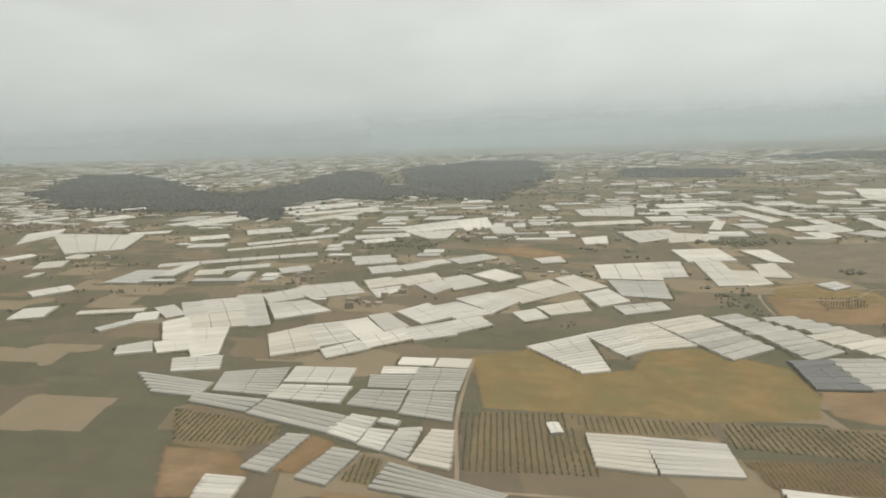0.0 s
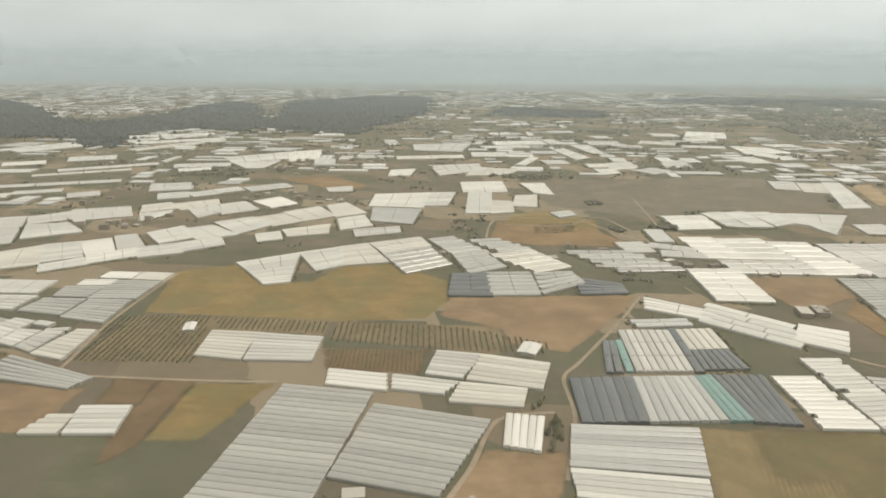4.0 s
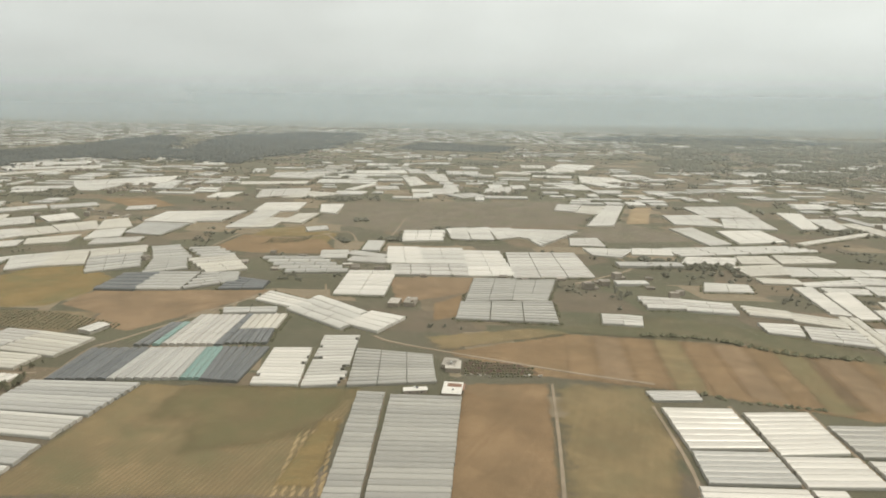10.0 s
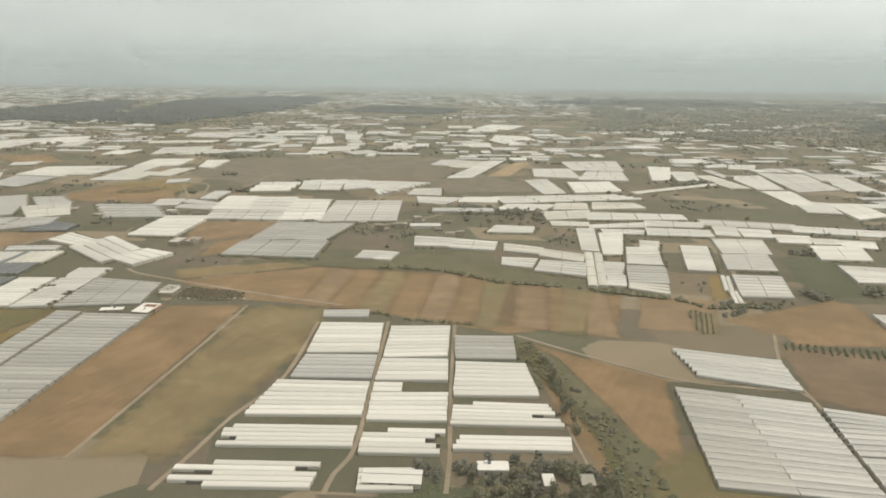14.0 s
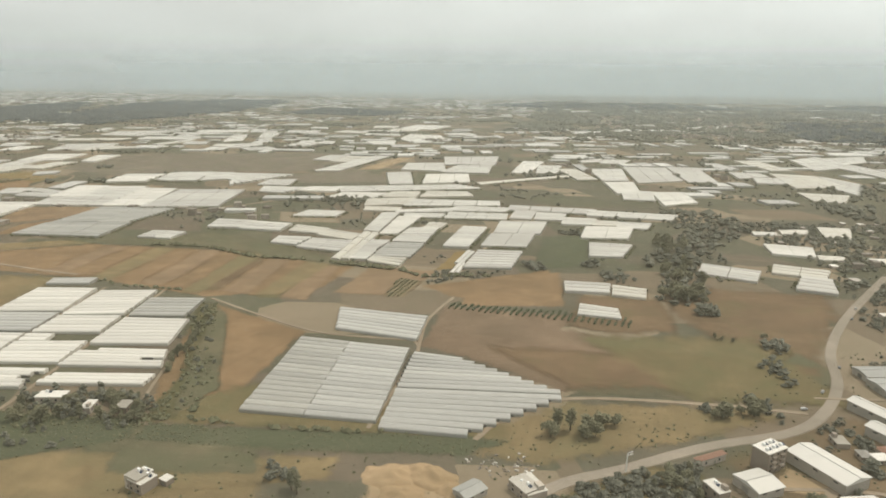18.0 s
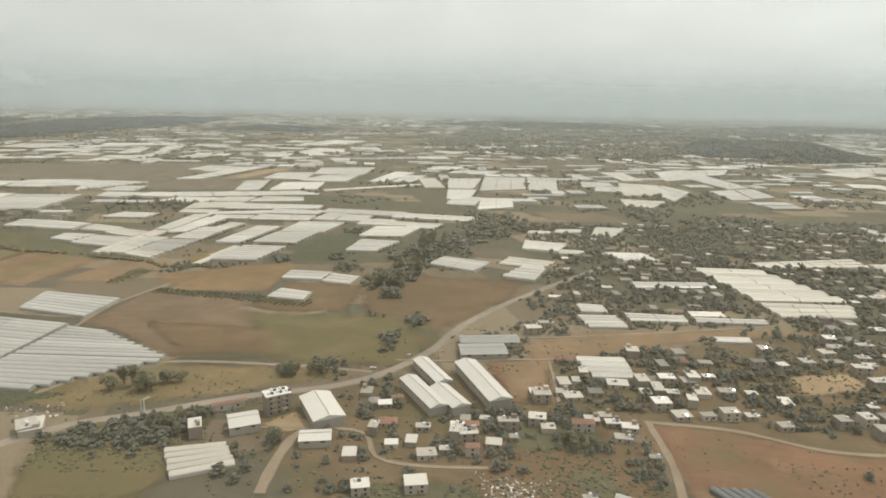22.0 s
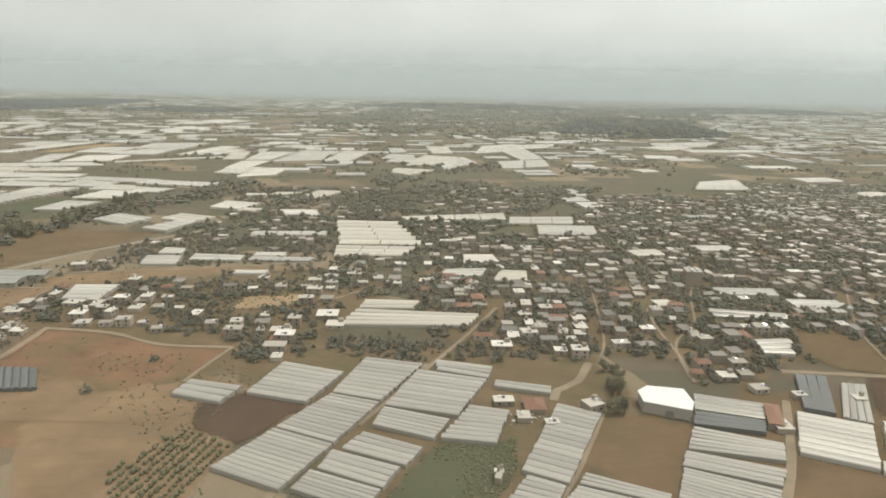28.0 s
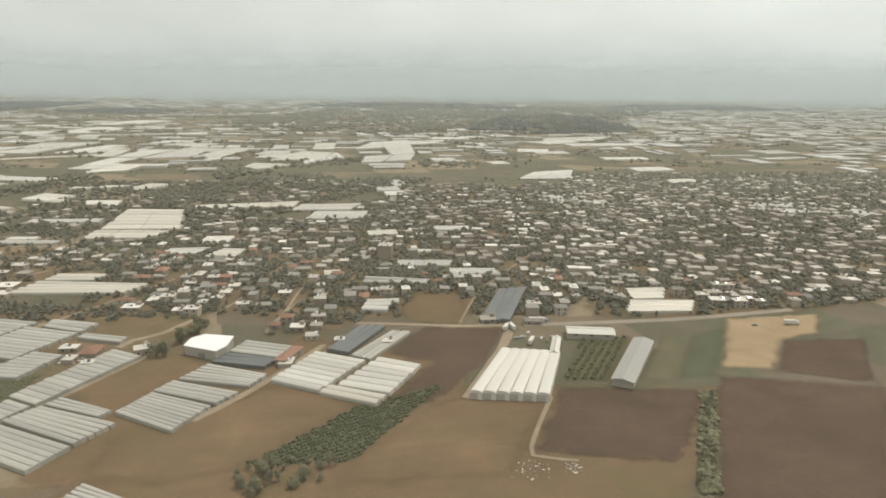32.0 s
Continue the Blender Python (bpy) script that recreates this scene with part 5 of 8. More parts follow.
greenhouse("W", 4, "1043.6,734.7 1063.1,739.8 1063.5,701.2 1043.2,700.0")
greenhouse("G", 7, "1065.3,778.9 1109.2,785.7 1107.6,721.4 1065.8,714.6")
greenhouse("W", 3, "1065.7,714.1 1105.8,718.4 1105.5,684.6 1066.2,697.7")
greenhouse("W", 4, "1068.9,863.0 1106.8,873.2 1107.5,838.0 1067.5,827.3")
greenhouse("W", 5, "1067.3,824.9 1107.1,835.5 1108.0,790.6 1067.1,787.3")
greenhouse("W", 4, "1087.7,903.6 1112.4,903.7 1109.7,871.3 1085.6,867.9")
greenhouse("W", 12, "1136.6,890.0 1170.1,892.8 1163.4,782.4 1132.4,779.0")
greenhouse("W", 8, "1181.7,936.9 1246.7,947.9 1242.0,872.5 1182.7,862.3")
greenhouse("W", 7, "1179.7,856.0 1236.0,871.1 1230.7,799.6 1176.7,792.5")
greenhouse("W", 7, "1177.1,771.6 1229.2,778.6 1222.5,705.5 1172.9,696.3")
greenhouse("W", 2, "1164.7,767.6 1160.3,713.4 1169.6,710.0 1174.6,763.4")
greenhouse("W", 2, "1164.7,712.2 1162.3,674.5 1172.7,677.2 1172.6,714.3")
greenhouse("W", 5, "1181.0,1061.0 1316.7,1060.5 1310.0,1019.2 1183.6,1019.7")
greenhouse("W", 4, "1305.6,1048.9 1436.0,1046.1 1421.0,1005.9 1301.6,1009.2")
greenhouse("W", 7, "1194.1,1017.8 1227.4,1019.1 1223.9,958.8 1191.5,960.5")
greenhouse("W", 6, "1227.0,1012.1 1271.5,1012.9 1268.1,964.9 1227.3,960.7")
greenhouse("W", 5, "1269.2,985.5 1315.8,987.6 1311.5,945.9 1265.9,940.1")
greenhouse("W", 3, "1310.3,973.5 1347.0,976.7 1342.3,945.9 1308.1,939.8")
greenhouse("W", 4, "1344.4,973.6 1391.3,976.4 1381.6,935.8 1341.0,940.2")
greenhouse("W", 7, "1299.7,932.5 1363.5,943.5 1352.9,874.4 1293.6,863.9")
greenhouse("W", 7, "1304.4,842.8 1357.1,844.4 1341.1,783.1 1304.3,777.7")
greenhouse("W", 6, "945.4,1049.0 1020.4,1084.6 1021.3,1024.1 959.0,993.7")
greenhouse("W", 3, "963.7,987.2 1021.2,994.8 1021.7,966.5 969.9,960.2")
greenhouse("W", 5, "1017.0,1070.0 1161.4,1086.8 1166.4,1052.2 1017.7,1010.9")
greenhouse("W", 3, "1020.5,975.2 1104.0,1018.7 1101.6,981.7 1020.7,955.5")
greenhouse("W", 4, "1100.2,1029.6 1185.8,1036.4 1181.0,1002.8 1100.0,988.4")
greenhouse("W", 5, "1099.1,980.4 1186.5,989.1 1188.5,949.7 1100.1,936.1")
greenhouse("W", 3, "1037.1,955.4 1098.2,964.6 1094.1,937.8 1041.1,930.5")
greenhouse("W", 10, "1188.3,1560.2 1242.1,1576.3 1236.8,1443.0 1193.4,1430.2")
greenhouse("W", 12, "1234.9,1516.0 1273.9,1527.6 1322.6,1375.5 1281.7,1363.6")
greenhouse("W", 13, "1300.9,1536.1 1376.8,1558.7 1381.4,1379.0 1331.4,1364.5")
greenhouse("W", 16, "1380.9,1595.8 1476.7,1605.9 1487.8,1409.3 1397.9,1355.8")
greenhouse("W", 17, "1480.7,1625.8 1550.5,1628.2 1555.2,1408.2 1497.0,1391.4")
greenhouse("W", 1, "1090.6,1267.0 1252.3,1420.5 1266.7,1402.0 1101.0,1256.9")
greenhouse("W", 4, "850.6,1156.0 1061.9,1235.0 1113.6,1207.3 879.6,1101.1")
greenhouse("W", 5, "885.7,1098.2 965.4,1115.4 949.7,1059.8 872.6,1048.0")
greenhouse("W", 4, "964.0,1125.3 1014.1,1139.5 1019.9,1088.9 962.3,1072.7")
greenhouse("W", 4, "1023.2,1152.7 1093.9,1161.8 1111.4,1124.4 1023.7,1089.6")
greenhouse("W", 10, "1333.3,1345.1 1390.0,1361.5 1394.2,1230.2 1353.1,1218.6")
greenhouse("W", 7, "1361.3,1255.6 1416.8,1254.5 1413.4,1161.0 1362.0,1161.1")
greenhouse("W", 8, "1412.5,1249.9 1470.7,1260.8 1478.3,1162.4 1422.4,1119.7")
greenhouse("W", 3, "1287.5,1700.0 1337.4,1749.1 1332.6,1681.2 1280.8,1654.9")
greenhouse("W", 6, "1343.4,1729.8 1407.4,1738.1 1387.7,1657.8 1329.3,1650.3")
greenhouse("W", 3, "1279.7,673.8 1325.3,676.3 1322.9,646.2 1281.8,642.6")
greenhouse("W", 3, "1326.7,673.0 1358.1,666.9 1355.9,638.4 1325.6,642.0")
greenhouse("W", 4, "1296.0,611.0 1329.0,604.6 1331.2,580.3 1294.8,582.0")
greenhouse("W", 5, "1426.8,776.9 1482.8,761.0 1469.4,718.3 1416.3,737.8")
greenhouse("W", 3, "1502.7,791.9 1556.2,779.7 1541.3,746.0 1492.6,757.3")
greenhouse("W", 4, "1520.2,752.3 1546.1,745.3 1535.6,694.9 1500.4,702.9")
greenhouse("W", 5, "1515.8,891.0 1569.5,882.8 1559.7,836.8 1514.4,842.4")
greenhouse("W", 2, "1563.4,847.6 1591.5,845.0 1585.5,829.2 1558.3,824.5")
greenhouse("W", 2, "1517.2,959.0 1548.6,960.7 1543.5,943.2 1515.5,939.0")
greenhouse("W", 3, "1555.3,979.1 1595.2,989.7 1585.8,960.7 1552.8,952.1")
greenhouse("W", 8, "1613.0,1011.8 1654.9,1012.4 1633.5,942.2 1602.9,943.3")
greenhouse("W", 14, "1661.8,1803.9 1718.6,1821.1 1756.7,1641.6 1706.0,1626.7")
greenhouse("W", 6, "1607.4,1579.3 1668.3,1570.1 1677.9,1521.6 1607.2,1477.0")
greenhouse("W", 6, "1638.2,1493.9 1720.0,1517.4 1696.2,1419.9 1631.1,1423.0")
greenhouse("W", 13, "1812.0,1873.5 1889.5,1909.4 1891.3,1730.0 1807.7,1656.5")
greenhouse("W", 8, "1900.0,1925.2 2030.5,2004.0 1988.8,1867.1 1884.8,1780.2")
greenhouse("W", 14, "1692.8,1577.2 1775.8,1558.2 1786.7,1411.0 1685.9,1369.3")
greenhouse("W", 7, "1787.8,1561.7 1831.7,1458.4 1776.4,1314.4 1762.8,1371.5")
greenhouse("W", 7, "1674.3,1315.6 1758.5,1309.5 1720.3,1218.0 1678.9,1232.3")
greenhouse("G", 17, "1087.2,480.5 1126.0,479.7 1138.0,369.3 1097.7,366.3")
greenhouse("S", 17, "1126.4,479.7 1173.5,478.7 1181.8,372.5 1138.4,369.3")
greenhouse("S", 9, "1178.9,474.3 1211.0,470.8 1290.1,432.7 1182.0,416.7")
greenhouse("S", 8, "1182.1,415.2 1289.9,431.3 1233.4,368.7 1185.3,365.8")
greenhouse("S", 7, "1091.8,549.6 1171.4,546.6 1174.4,496.0 1106.5,503.6")
greenhouse("W", 4, "1570.9,498.4 1605.5,503.8 1611.5,468.5 1583.3,464.1")
greenhouse("C", 6, "1706.2,793.3 1779.3,799.3 1831.0,689.7 1743.6,675.6")
greenhouse("C", 3, "1742.5,669.0 1826.8,678.3 1814.6,640.5 1751.7,626.6")
greenhouse("W", 3, "1780.6,830.8 1908.1,886.0 1913.5,843.1 1786.6,812.7")
greenhouse("W", 5, "1918.3,860.2 1999.6,880.4 1998.4,832.3 1918.4,819.1")
greenhouse("W", 6, "1952.7,815.9 2022.0,827.2 2022.0,775.1 1954.2,764.0")
greenhouse("W", 3, "1814.3,504.8 1856.9,509.1 1853.7,491.0 1813.5,484.7")
greenhouse("W", 4, "1813.2,482.6 1905.9,486.7 1898.6,461.8 1809.1,447.9")
greenhouse("D", 5, "1630.7,346.0 1650.9,320.9 1672.5,325.8 1654.8,348.5")
greenhouse("S", 2, "1586.0,333.2 1613.5,323.2 1614.4,314.3 1589.0,321.1")
greenhouse("W", 4, "1574.1,594.5 1607.4,599.9 1616.7,571.7 1585.4,565.1")
greenhouse("W", 3, "1575.6,627.6 1598.2,627.2 1602.7,608.4 1579.3,604.7")
greenhouse("W", 3, "1615.7,610.5 1666.1,612.9 1668.2,597.0 1620.4,589.4")
greenhouse("W", 2, "1672.2,627.2 1701.4,631.9 1703.4,618.9 1673.8,614.2")
greenhouse("W", 2, "1674.3,610.6 1735.2,618.5 1733.9,605.7 1674.8,598.1")
greenhouse("W", 2, "1679.0,563.9 1708.5,568.6 1708.3,557.8 1680.3,553.4")
greenhouse("W", 1, "1630.3,716.4 1709.6,729.3 1719.5,713.3 1637.3,692.7")
greenhouse("W", 4, "1612.8,844.0 1659.6,851.8 1677.5,813.8 1636.4,807.0")
greenhouse("W", 4, "1876.7,658.0 1906.0,662.8 1914.3,636.3 1880.4,627.4")
greenhouse("W", 3, "1865.4,601.5 1903.3,612.4 1900.8,585.3 1863.3,579.4")
greenhouse("W", 5, "1916.6,609.6 1939.9,610.1 1941.2,580.0 1911.3,575.3")
greenhouse("G", 7, "1841.4,396.5 1878.2,393.2 1862.5,342.8 1834.1,347.7")
greenhouse("G", 8, "1833.8,346.2 1862.6,340.7 1849.8,297.7 1817.4,307.2")
greenhouse("G", 8, "1817.1,306.0 1849.7,296.5 1837.3,258.4 1801.8,269.4")
greenhouse("G", 2, "1884.5,399.6 1920.3,396.3 1918.6,378.8 1888.1,385.7")
greenhouse("G", 7, "1876.6,384.1 1917.8,377.9 1905.5,332.9 1865.8,337.7")
greenhouse("G", 4, "1865.7,336.3 1902.3,328.6 1896.1,308.9 1864.2,317.2")
greenhouse("G", 3, "1861.7,309.6 1892.7,300.1 1887.5,284.2 1854.3,293.3")
greenhouse("G", 3, "1850.9,291.8 1884.9,282.9 1880.5,266.4 1849.0,276.2")
greenhouse("G", 4, "1845.8,274.8 1879.9,265.4 1876.3,249.8 1842.4,260.0")
greenhouse("G", 5, "1793.6,381.6 1833.9,373.1 1823.7,334.1 1787.6,339.2")
greenhouse("G", 3, "1750.6,349.5 1783.0,346.8 1778.4,325.9 1748.4,331.7")
greenhouse("G", 5, "1911.1,345.2 1932.2,342.5 1926.3,309.6 1899.3,309.9")
greenhouse("G", 1, "1923.0,377.8 1954.7,374.8 1954.3,365.5 1922.6,369.7")
greenhouse("G", 9, "1957.7,354.3 1980.1,346.9 1959.5,281.8 1938.9,288.6")
greenhouse("G", 7, "1941.7,285.6 1958.2,279.8 1945.8,245.6 1925.3,247.3")
greenhouse("G", 2, "1967.4,291.5 2002.0,280.6 1999.2,274.0 1963.8,282.5")
greenhouse("G", 4, "1963.3,280.8 2011.6,269.2 2002.7,248.6 1954.6,264.6")
greenhouse("G", 4, "1954.4,262.0 2003.0,246.9 1996.5,226.0 1947.4,242.2")
greenhouse("G", 3, "2034.4,378.7 2070.4,372.4 2064.3,354.3 2030.5,359.9")
greenhouse("D", 3, "2030.3,357.8 2064.0,352.3 2060.0,340.4 2025.7,343.3")
greenhouse("G", 4, "2025.6,341.4 2065.3,331.0 2060.7,315.5 2017.3,318.9")
greenhouse("G", 3, "2016.4,317.1 2058.1,307.9 2051.2,293.9 2011.4,303.7")
greenhouse("G", 6, "2011.9,302.3 2049.8,291.5 2041.8,264.9 2004.6,279.2")
greenhouse("W", 8, "2084.7,366.5 2118.0,357.0 2101.1,314.1 2069.7,323.7")
greenhouse("W", 6, "2125.6,362.5 2152.5,354.6 2140.0,315.8 2109.2,321.9")
greenhouse("W", 2, "2105.5,322.0 2139.1,313.7 2134.6,302.7 2101.4,312.7")
greenhouse("D", 3, "2101.6,414.0 2090.1,370.0 2104.4,366.4 2119.8,414.7")
greenhouse("G", 3, "2125.0,406.9 2106.6,363.3 2120.0,358.5 2138.3,407.1")
greenhouse("D", 3, "2196.8,507.5 2184.3,431.9 2206.1,437.5 2220.5,517.5")
greenhouse("C", 3, "2302.2,523.9 2335.3,530.6 2327.1,501.6 2302.6,497.5")
greenhouse("C", 4, "2300.9,494.6 2351.6,500.4 2342.2,474.3 2292.8,466.4")
greenhouse("S", 3, "2099.3,589.0 2152.0,595.2 2150.0,575.7 2101.9,570.2")
greenhouse("S", 3, "2151.2,566.7 2191.6,571.4 2199.4,551.4 2153.1,546.1")
greenhouse("G", 2, "2080.7,532.7 2138.4,528.0 2136.0,518.4 2081.7,512.2")
greenhouse("W", 3, "2095.4,468.8 2120.9,475.6 2113.5,446.3 2095.1,446.5")
greenhouse("W", 1, "2116.8,743.6 2159.6,751.8 2160.1,727.9 2120.5,723.2")
greenhouse("W", 6, "2026.5,221.6 2051.0,212.8 2052.6,200.7 2024.3,206.2")
greenhouse("W", 10, "-775.9,805.2 -746.1,823.4 -679.5,759.6 -709.3,739.1")
greenhouse("W", 10, "-753.0,828.1 -699.6,858.8 -640.3,797.0 -687.4,762.8")
greenhouse("W", 22, "-715.5,868.9 -679.1,890.1 -553.8,739.4 -578.0,721.9")
greenhouse("W", 9, "-703.5,746.6 -642.8,792.0 -579.1,729.7 -650.4,687.7")
greenhouse("W", 18, "-661.4,686.3 -605.6,713.5 -542.9,615.0 -568.7,594.8")
greenhouse("W", 8, "-675.3,884.5 -638.5,944.0 -583.6,892.9 -629.4,839.4")
greenhouse("W", 11, "-647.0,953.2 -565.0,1006.6 -505.2,938.8 -576.0,879.6")
greenhouse("W", 10, "-629.4,838.3 -573.5,869.2 -504.2,825.3 -563.6,763.1")
greenhouse("W", 8, "-549.6,1018.7 -515.4,1057.5 -465.7,1010.9 -509.6,961.6")
greenhouse("W", 7, "-506.9,1042.2 -445.9,1107.9 -413.0,1063.5 -453.3,998.3")
greenhouse("W", 5, "-507.9,958.3 -464.7,996.8 -455.1,957.4 -467.6,909.0")
greenhouse("W", 7, "-442.3,1007.1 -412.9,1058.0 -372.1,1006.4 -388.1,955.0")
greenhouse("W", 10, "-414.5,1065.4 -382.1,1103.8 -319.9,1045.8 -362.7,988.1")
greenhouse("W", 6, "-369.7,1104.7 -341.1,1160.8 -274.9,1109.6 -305.9,1062.3")
greenhouse("W", 9, "-403.1,843.9 -376.1,901.9 -310.8,838.9 -342.9,795.5")
greenhouse("W", 10, "-367.1,880.4 -333.8,918.6 -256.4,872.7 -300.6,827.5")
greenhouse("W", 10, "-342.7,935.8 -301.4,988.2 -235.3,950.9 -261.2,874.0")
greenhouse("W", 9, "-299.5,977.6 -262.0,1026.2 -199.8,980.8 -231.6,933.8")
greenhouse("W", 10, "-268.9,1034.3 -226.0,1098.1 -161.8,1033.2 -198.9,981.6")
greenhouse("W", 11, "-216.2,1109.0 -190.2,1144.5 -117.8,1068.1 -159.3,1022.3")
greenhouse("W", 15, "-529.9,699.2 -499.5,748.1 -426.2,664.7 -473.4,625.2")
greenhouse("W", 11, "-501.7,748.0 -462.3,776.8 -397.9,710.7 -433.5,672.6")
greenhouse("W", 9, "-462.3,774.9 -432.4,804.6 -374.3,744.8 -401.0,716.2")
greenhouse("W", 9, "-436.9,814.6 -414.0,836.2 -353.1,779.4 -377.3,750.4")
greenhouse("W", 6, "-426.5,664.9 -393.0,714.9 -365.0,684.4 -403.1,638.4")
greenhouse("W", 5, "-398.6,715.4 -359.5,774.4 -325.0,736.1 -370.3,684.5")
greenhouse("W", 6, "-360.0,769.2 -316.0,808.2 -276.8,763.5 -323.3,726.4")
greenhouse("W", 6, "-318.8,808.0 -273.4,852.4 -244.8,816.1 -281.8,768.0")
greenhouse("W", 6, "-234.7,882.6 -204.9,910.3 -177.5,866.9 -206.4,841.1")
greenhouse("W", 6, "-206.9,918.0 -148.0,976.1 -124.3,915.9 -176.8,881.3")
greenhouse("W", 8, "-151.3,1011.7 -118.2,1053.5 -75.1,983.4 -116.3,943.0")
greenhouse("W", 5, "-97.8,950.7 -31.9,991.3 -16.0,951.8 -76.0,907.8")
greenhouse("W", 10, "-163.2,1233.8 -60.1,1281.9 -31.8,1134.1 -136.1,1124.4")
greenhouse("S", 12, "-123.7,1114.1 -32.3,1125.1 -15.0,1011.1 -90.3,1015.0")
greenhouse("W", 10, "-63.4,1280.2 -9.1,1299.1 6.6,1167.0 -39.6,1151.3")
greenhouse("W", 10, "-28.1,1419.8 62.8,1452.0 95.7,1331.3 5.8,1300.1")
greenhouse("W", 15, "16.5,1304.8 64.1,1315.0 99.2,1127.3 53.0,1111.8")
greenhouse("W", 8, "78.8,1235.8 117.8,1238.1 136.6,1143.5 97.3,1121.1")
greenhouse("W", 9, "116.1,1295.8 157.2,1315.9 172.7,1195.0 125.0,1194.0")
greenhouse("W", 9, "105.4,1439.6 157.1,1457.8 192.2,1323.2 151.9,1334.0")
greenhouse("S", 3, "198.6,1156.1 231.2,1180.9 247.3,1149.7 219.5,1118.6")
greenhouse("W", 13, "-180.0,741.5 -118.7,808.7 -72.0,686.8 -99.6,672.2")
greenhouse("W", 10, "-121.9,806.9 -76.2,848.5 -32.5,770.1 -61.0,735.3")
greenhouse("W", 11, "-78.8,849.3 -44.4,879.3 18.7,796.6 -34.0,767.9")
greenhouse("W", 4, "-42.6,879.3 20.9,933.0 51.0,888.4 -4.7,833.9")
greenhouse("G", 5, "-6.4,833.3 49.7,884.1 101.7,807.7 54.9,754.9")
greenhouse("G", 5, "35.8,923.2 67.8,950.6 145.2,873.3 98.3,844.8")
greenhouse("G", 5, "95.6,844.9 138.5,869.0 174.6,815.8 133.5,773.0")
greenhouse("G", 4, "93.9,935.5 137.4,955.0 201.1,907.5 156.1,882.2")
greenhouse("W", 5, "138.8,868.4 197.1,906.6 258.3,838.2 217.5,800.6")
greenhouse("D", 5, "111.5,769.1 154.9,788.7 178.3,701.3 126.9,691.3")
greenhouse("G", 6, "152.5,787.8 207.3,803.0 231.5,719.9 174.5,704.2")
greenhouse("G", 5, "210.5,803.1 259.4,816.6 278.2,775.8 232.0,719.2")
greenhouse("D", 5, "263.0,797.3 320.5,784.9 329.1,754.2 275.5,733.2")
greenhouse("W", 6, "-89.9,376.6 -51.2,387.2 -35.9,349.4 -72.2,339.5")
greenhouse("W", 4, "-102.4,359.8 -83.9,364.9 -75.8,338.5 -104.7,330.6")
greenhouse("W", 1, "-1068.2,1051.0 -795.7,1256.1 -764.6,1211.0 -1046.5,1037.5")
greenhouse("W", 1, "-938.1,1019.4 -890.8,1055.4 -853.3,1005.3 -901.5,988.6")
greenhouse("W", 1, "-897.8,1062.7 -828.4,1121.5 -799.0,1084.0 -875.7,1037.7")
greenhouse("W", 1, "-773.6,1076.4 -736.2,1122.5 -694.0,1072.5 -743.5,1036.9")
greenhouse("W", 1, "-654.0,1181.4 -580.1,1229.2 -560.8,1179.3 -635.8,1139.5")
greenhouse("W", 1, "-601.0,1125.6 -553.0,1161.9 -508.6,1108.0 -557.4,1073.3")
greenhouse("W", 1, "-547.2,1149.4 -510.4,1195.5 -477.0,1148.3 -506.6,1107.2")
greenhouse("W", 1, "-514.4,1197.9 -481.4,1237.4 -445.2,1201.8 -482.3,1156.1")
greenhouse("W", 1, "-477.9,1229.4 -403.9,1306.7 -366.8,1261.4 -416.3,1196.4")
greenhouse("W", 10, "-765.0,1623.2 -649.4,1788.8 -573.6,1646.5 -689.2,1543.8")
greenhouse("W", 15, "-649.3,1785.9 -569.7,1860.8 -491.8,1662.3 -550.2,1604.6")
greenhouse("W", 9, "-689.4,1543.9 -581.5,1619.2 -560.1,1485.1 -602.9,1469.3")
greenhouse("W", 1, "-1037.5,1240.8 -880.5,1394.6 -858.9,1362.8 -1017.4,1221.4")
greenhouse("W", 1, "-1045.5,1326.0 -885.7,1504.5 -857.0,1459.2 -1018.0,1296.7")
greenhouse("W", 1, "-763.3,1415.4 -699.6,1469.7 -673.2,1419.0 -733.2,1377.7")
greenhouse("W", 1, "-1488.3,1597.7 -1411.4,1798.2 -1348.8,1735.5 -1419.9,1548.8")
greenhouse("W", 1, "-1334.6,1903.7 -1231.6,2162.8 -1167.7,2077.1 -1293.1,1862.7")
greenhouse("W", 1, "-1165.6,1723.0 -1046.0,2041.6 -993.2,1966.1 -1106.6,1668.8")
greenhouse("W", 1, "-1270.9,1374.5 -1209.2,1457.6 -1148.1,1386.8 -1231.7,1333.2")
greenhouse("W", 1, "-1197.3,1518.3 -1096.6,1597.5 -1037.5,1515.8 -1127.8,1444.9")
greenhouse("W", 15, "-338.3,2066.3 -161.4,2171.5 -141.9,1927.0 -291.3,1926.8")
greenhouse("W", 1, "-95.4,2243.6 77.0,2313.3 68.4,2186.2 -86.0,2124.8")
greenhouse("W", 1, "72.2,2366.2 120.5,2385.9 118.6,2204.0 73.7,2186.1")
greenhouse("W", 16, "165.0,2192.0 223.1,2215.0 294.5,1980.8 245.3,2001.7")
greenhouse("W", 1, "-299.8,1790.9 -117.9,1873.4 -109.6,1800.4 -285.3,1721.9")
greenhouse("W", 10, "-162.8,1641.2 -43.4,1706.5 -8.1,1598.9 -97.7,1494.1")
greenhouse("W", 8, "-41.7,1649.6 74.6,1633.6 68.6,1558.6 -34.8,1504.2")
greenhouse("W", 7, "-235.2,1539.3 -181.0,1578.4 -163.5,1474.8 -213.9,1456.6")
greenhouse("W", 8, "282.8,1805.0 349.3,1851.3 377.3,1738.2 299.5,1690.8")
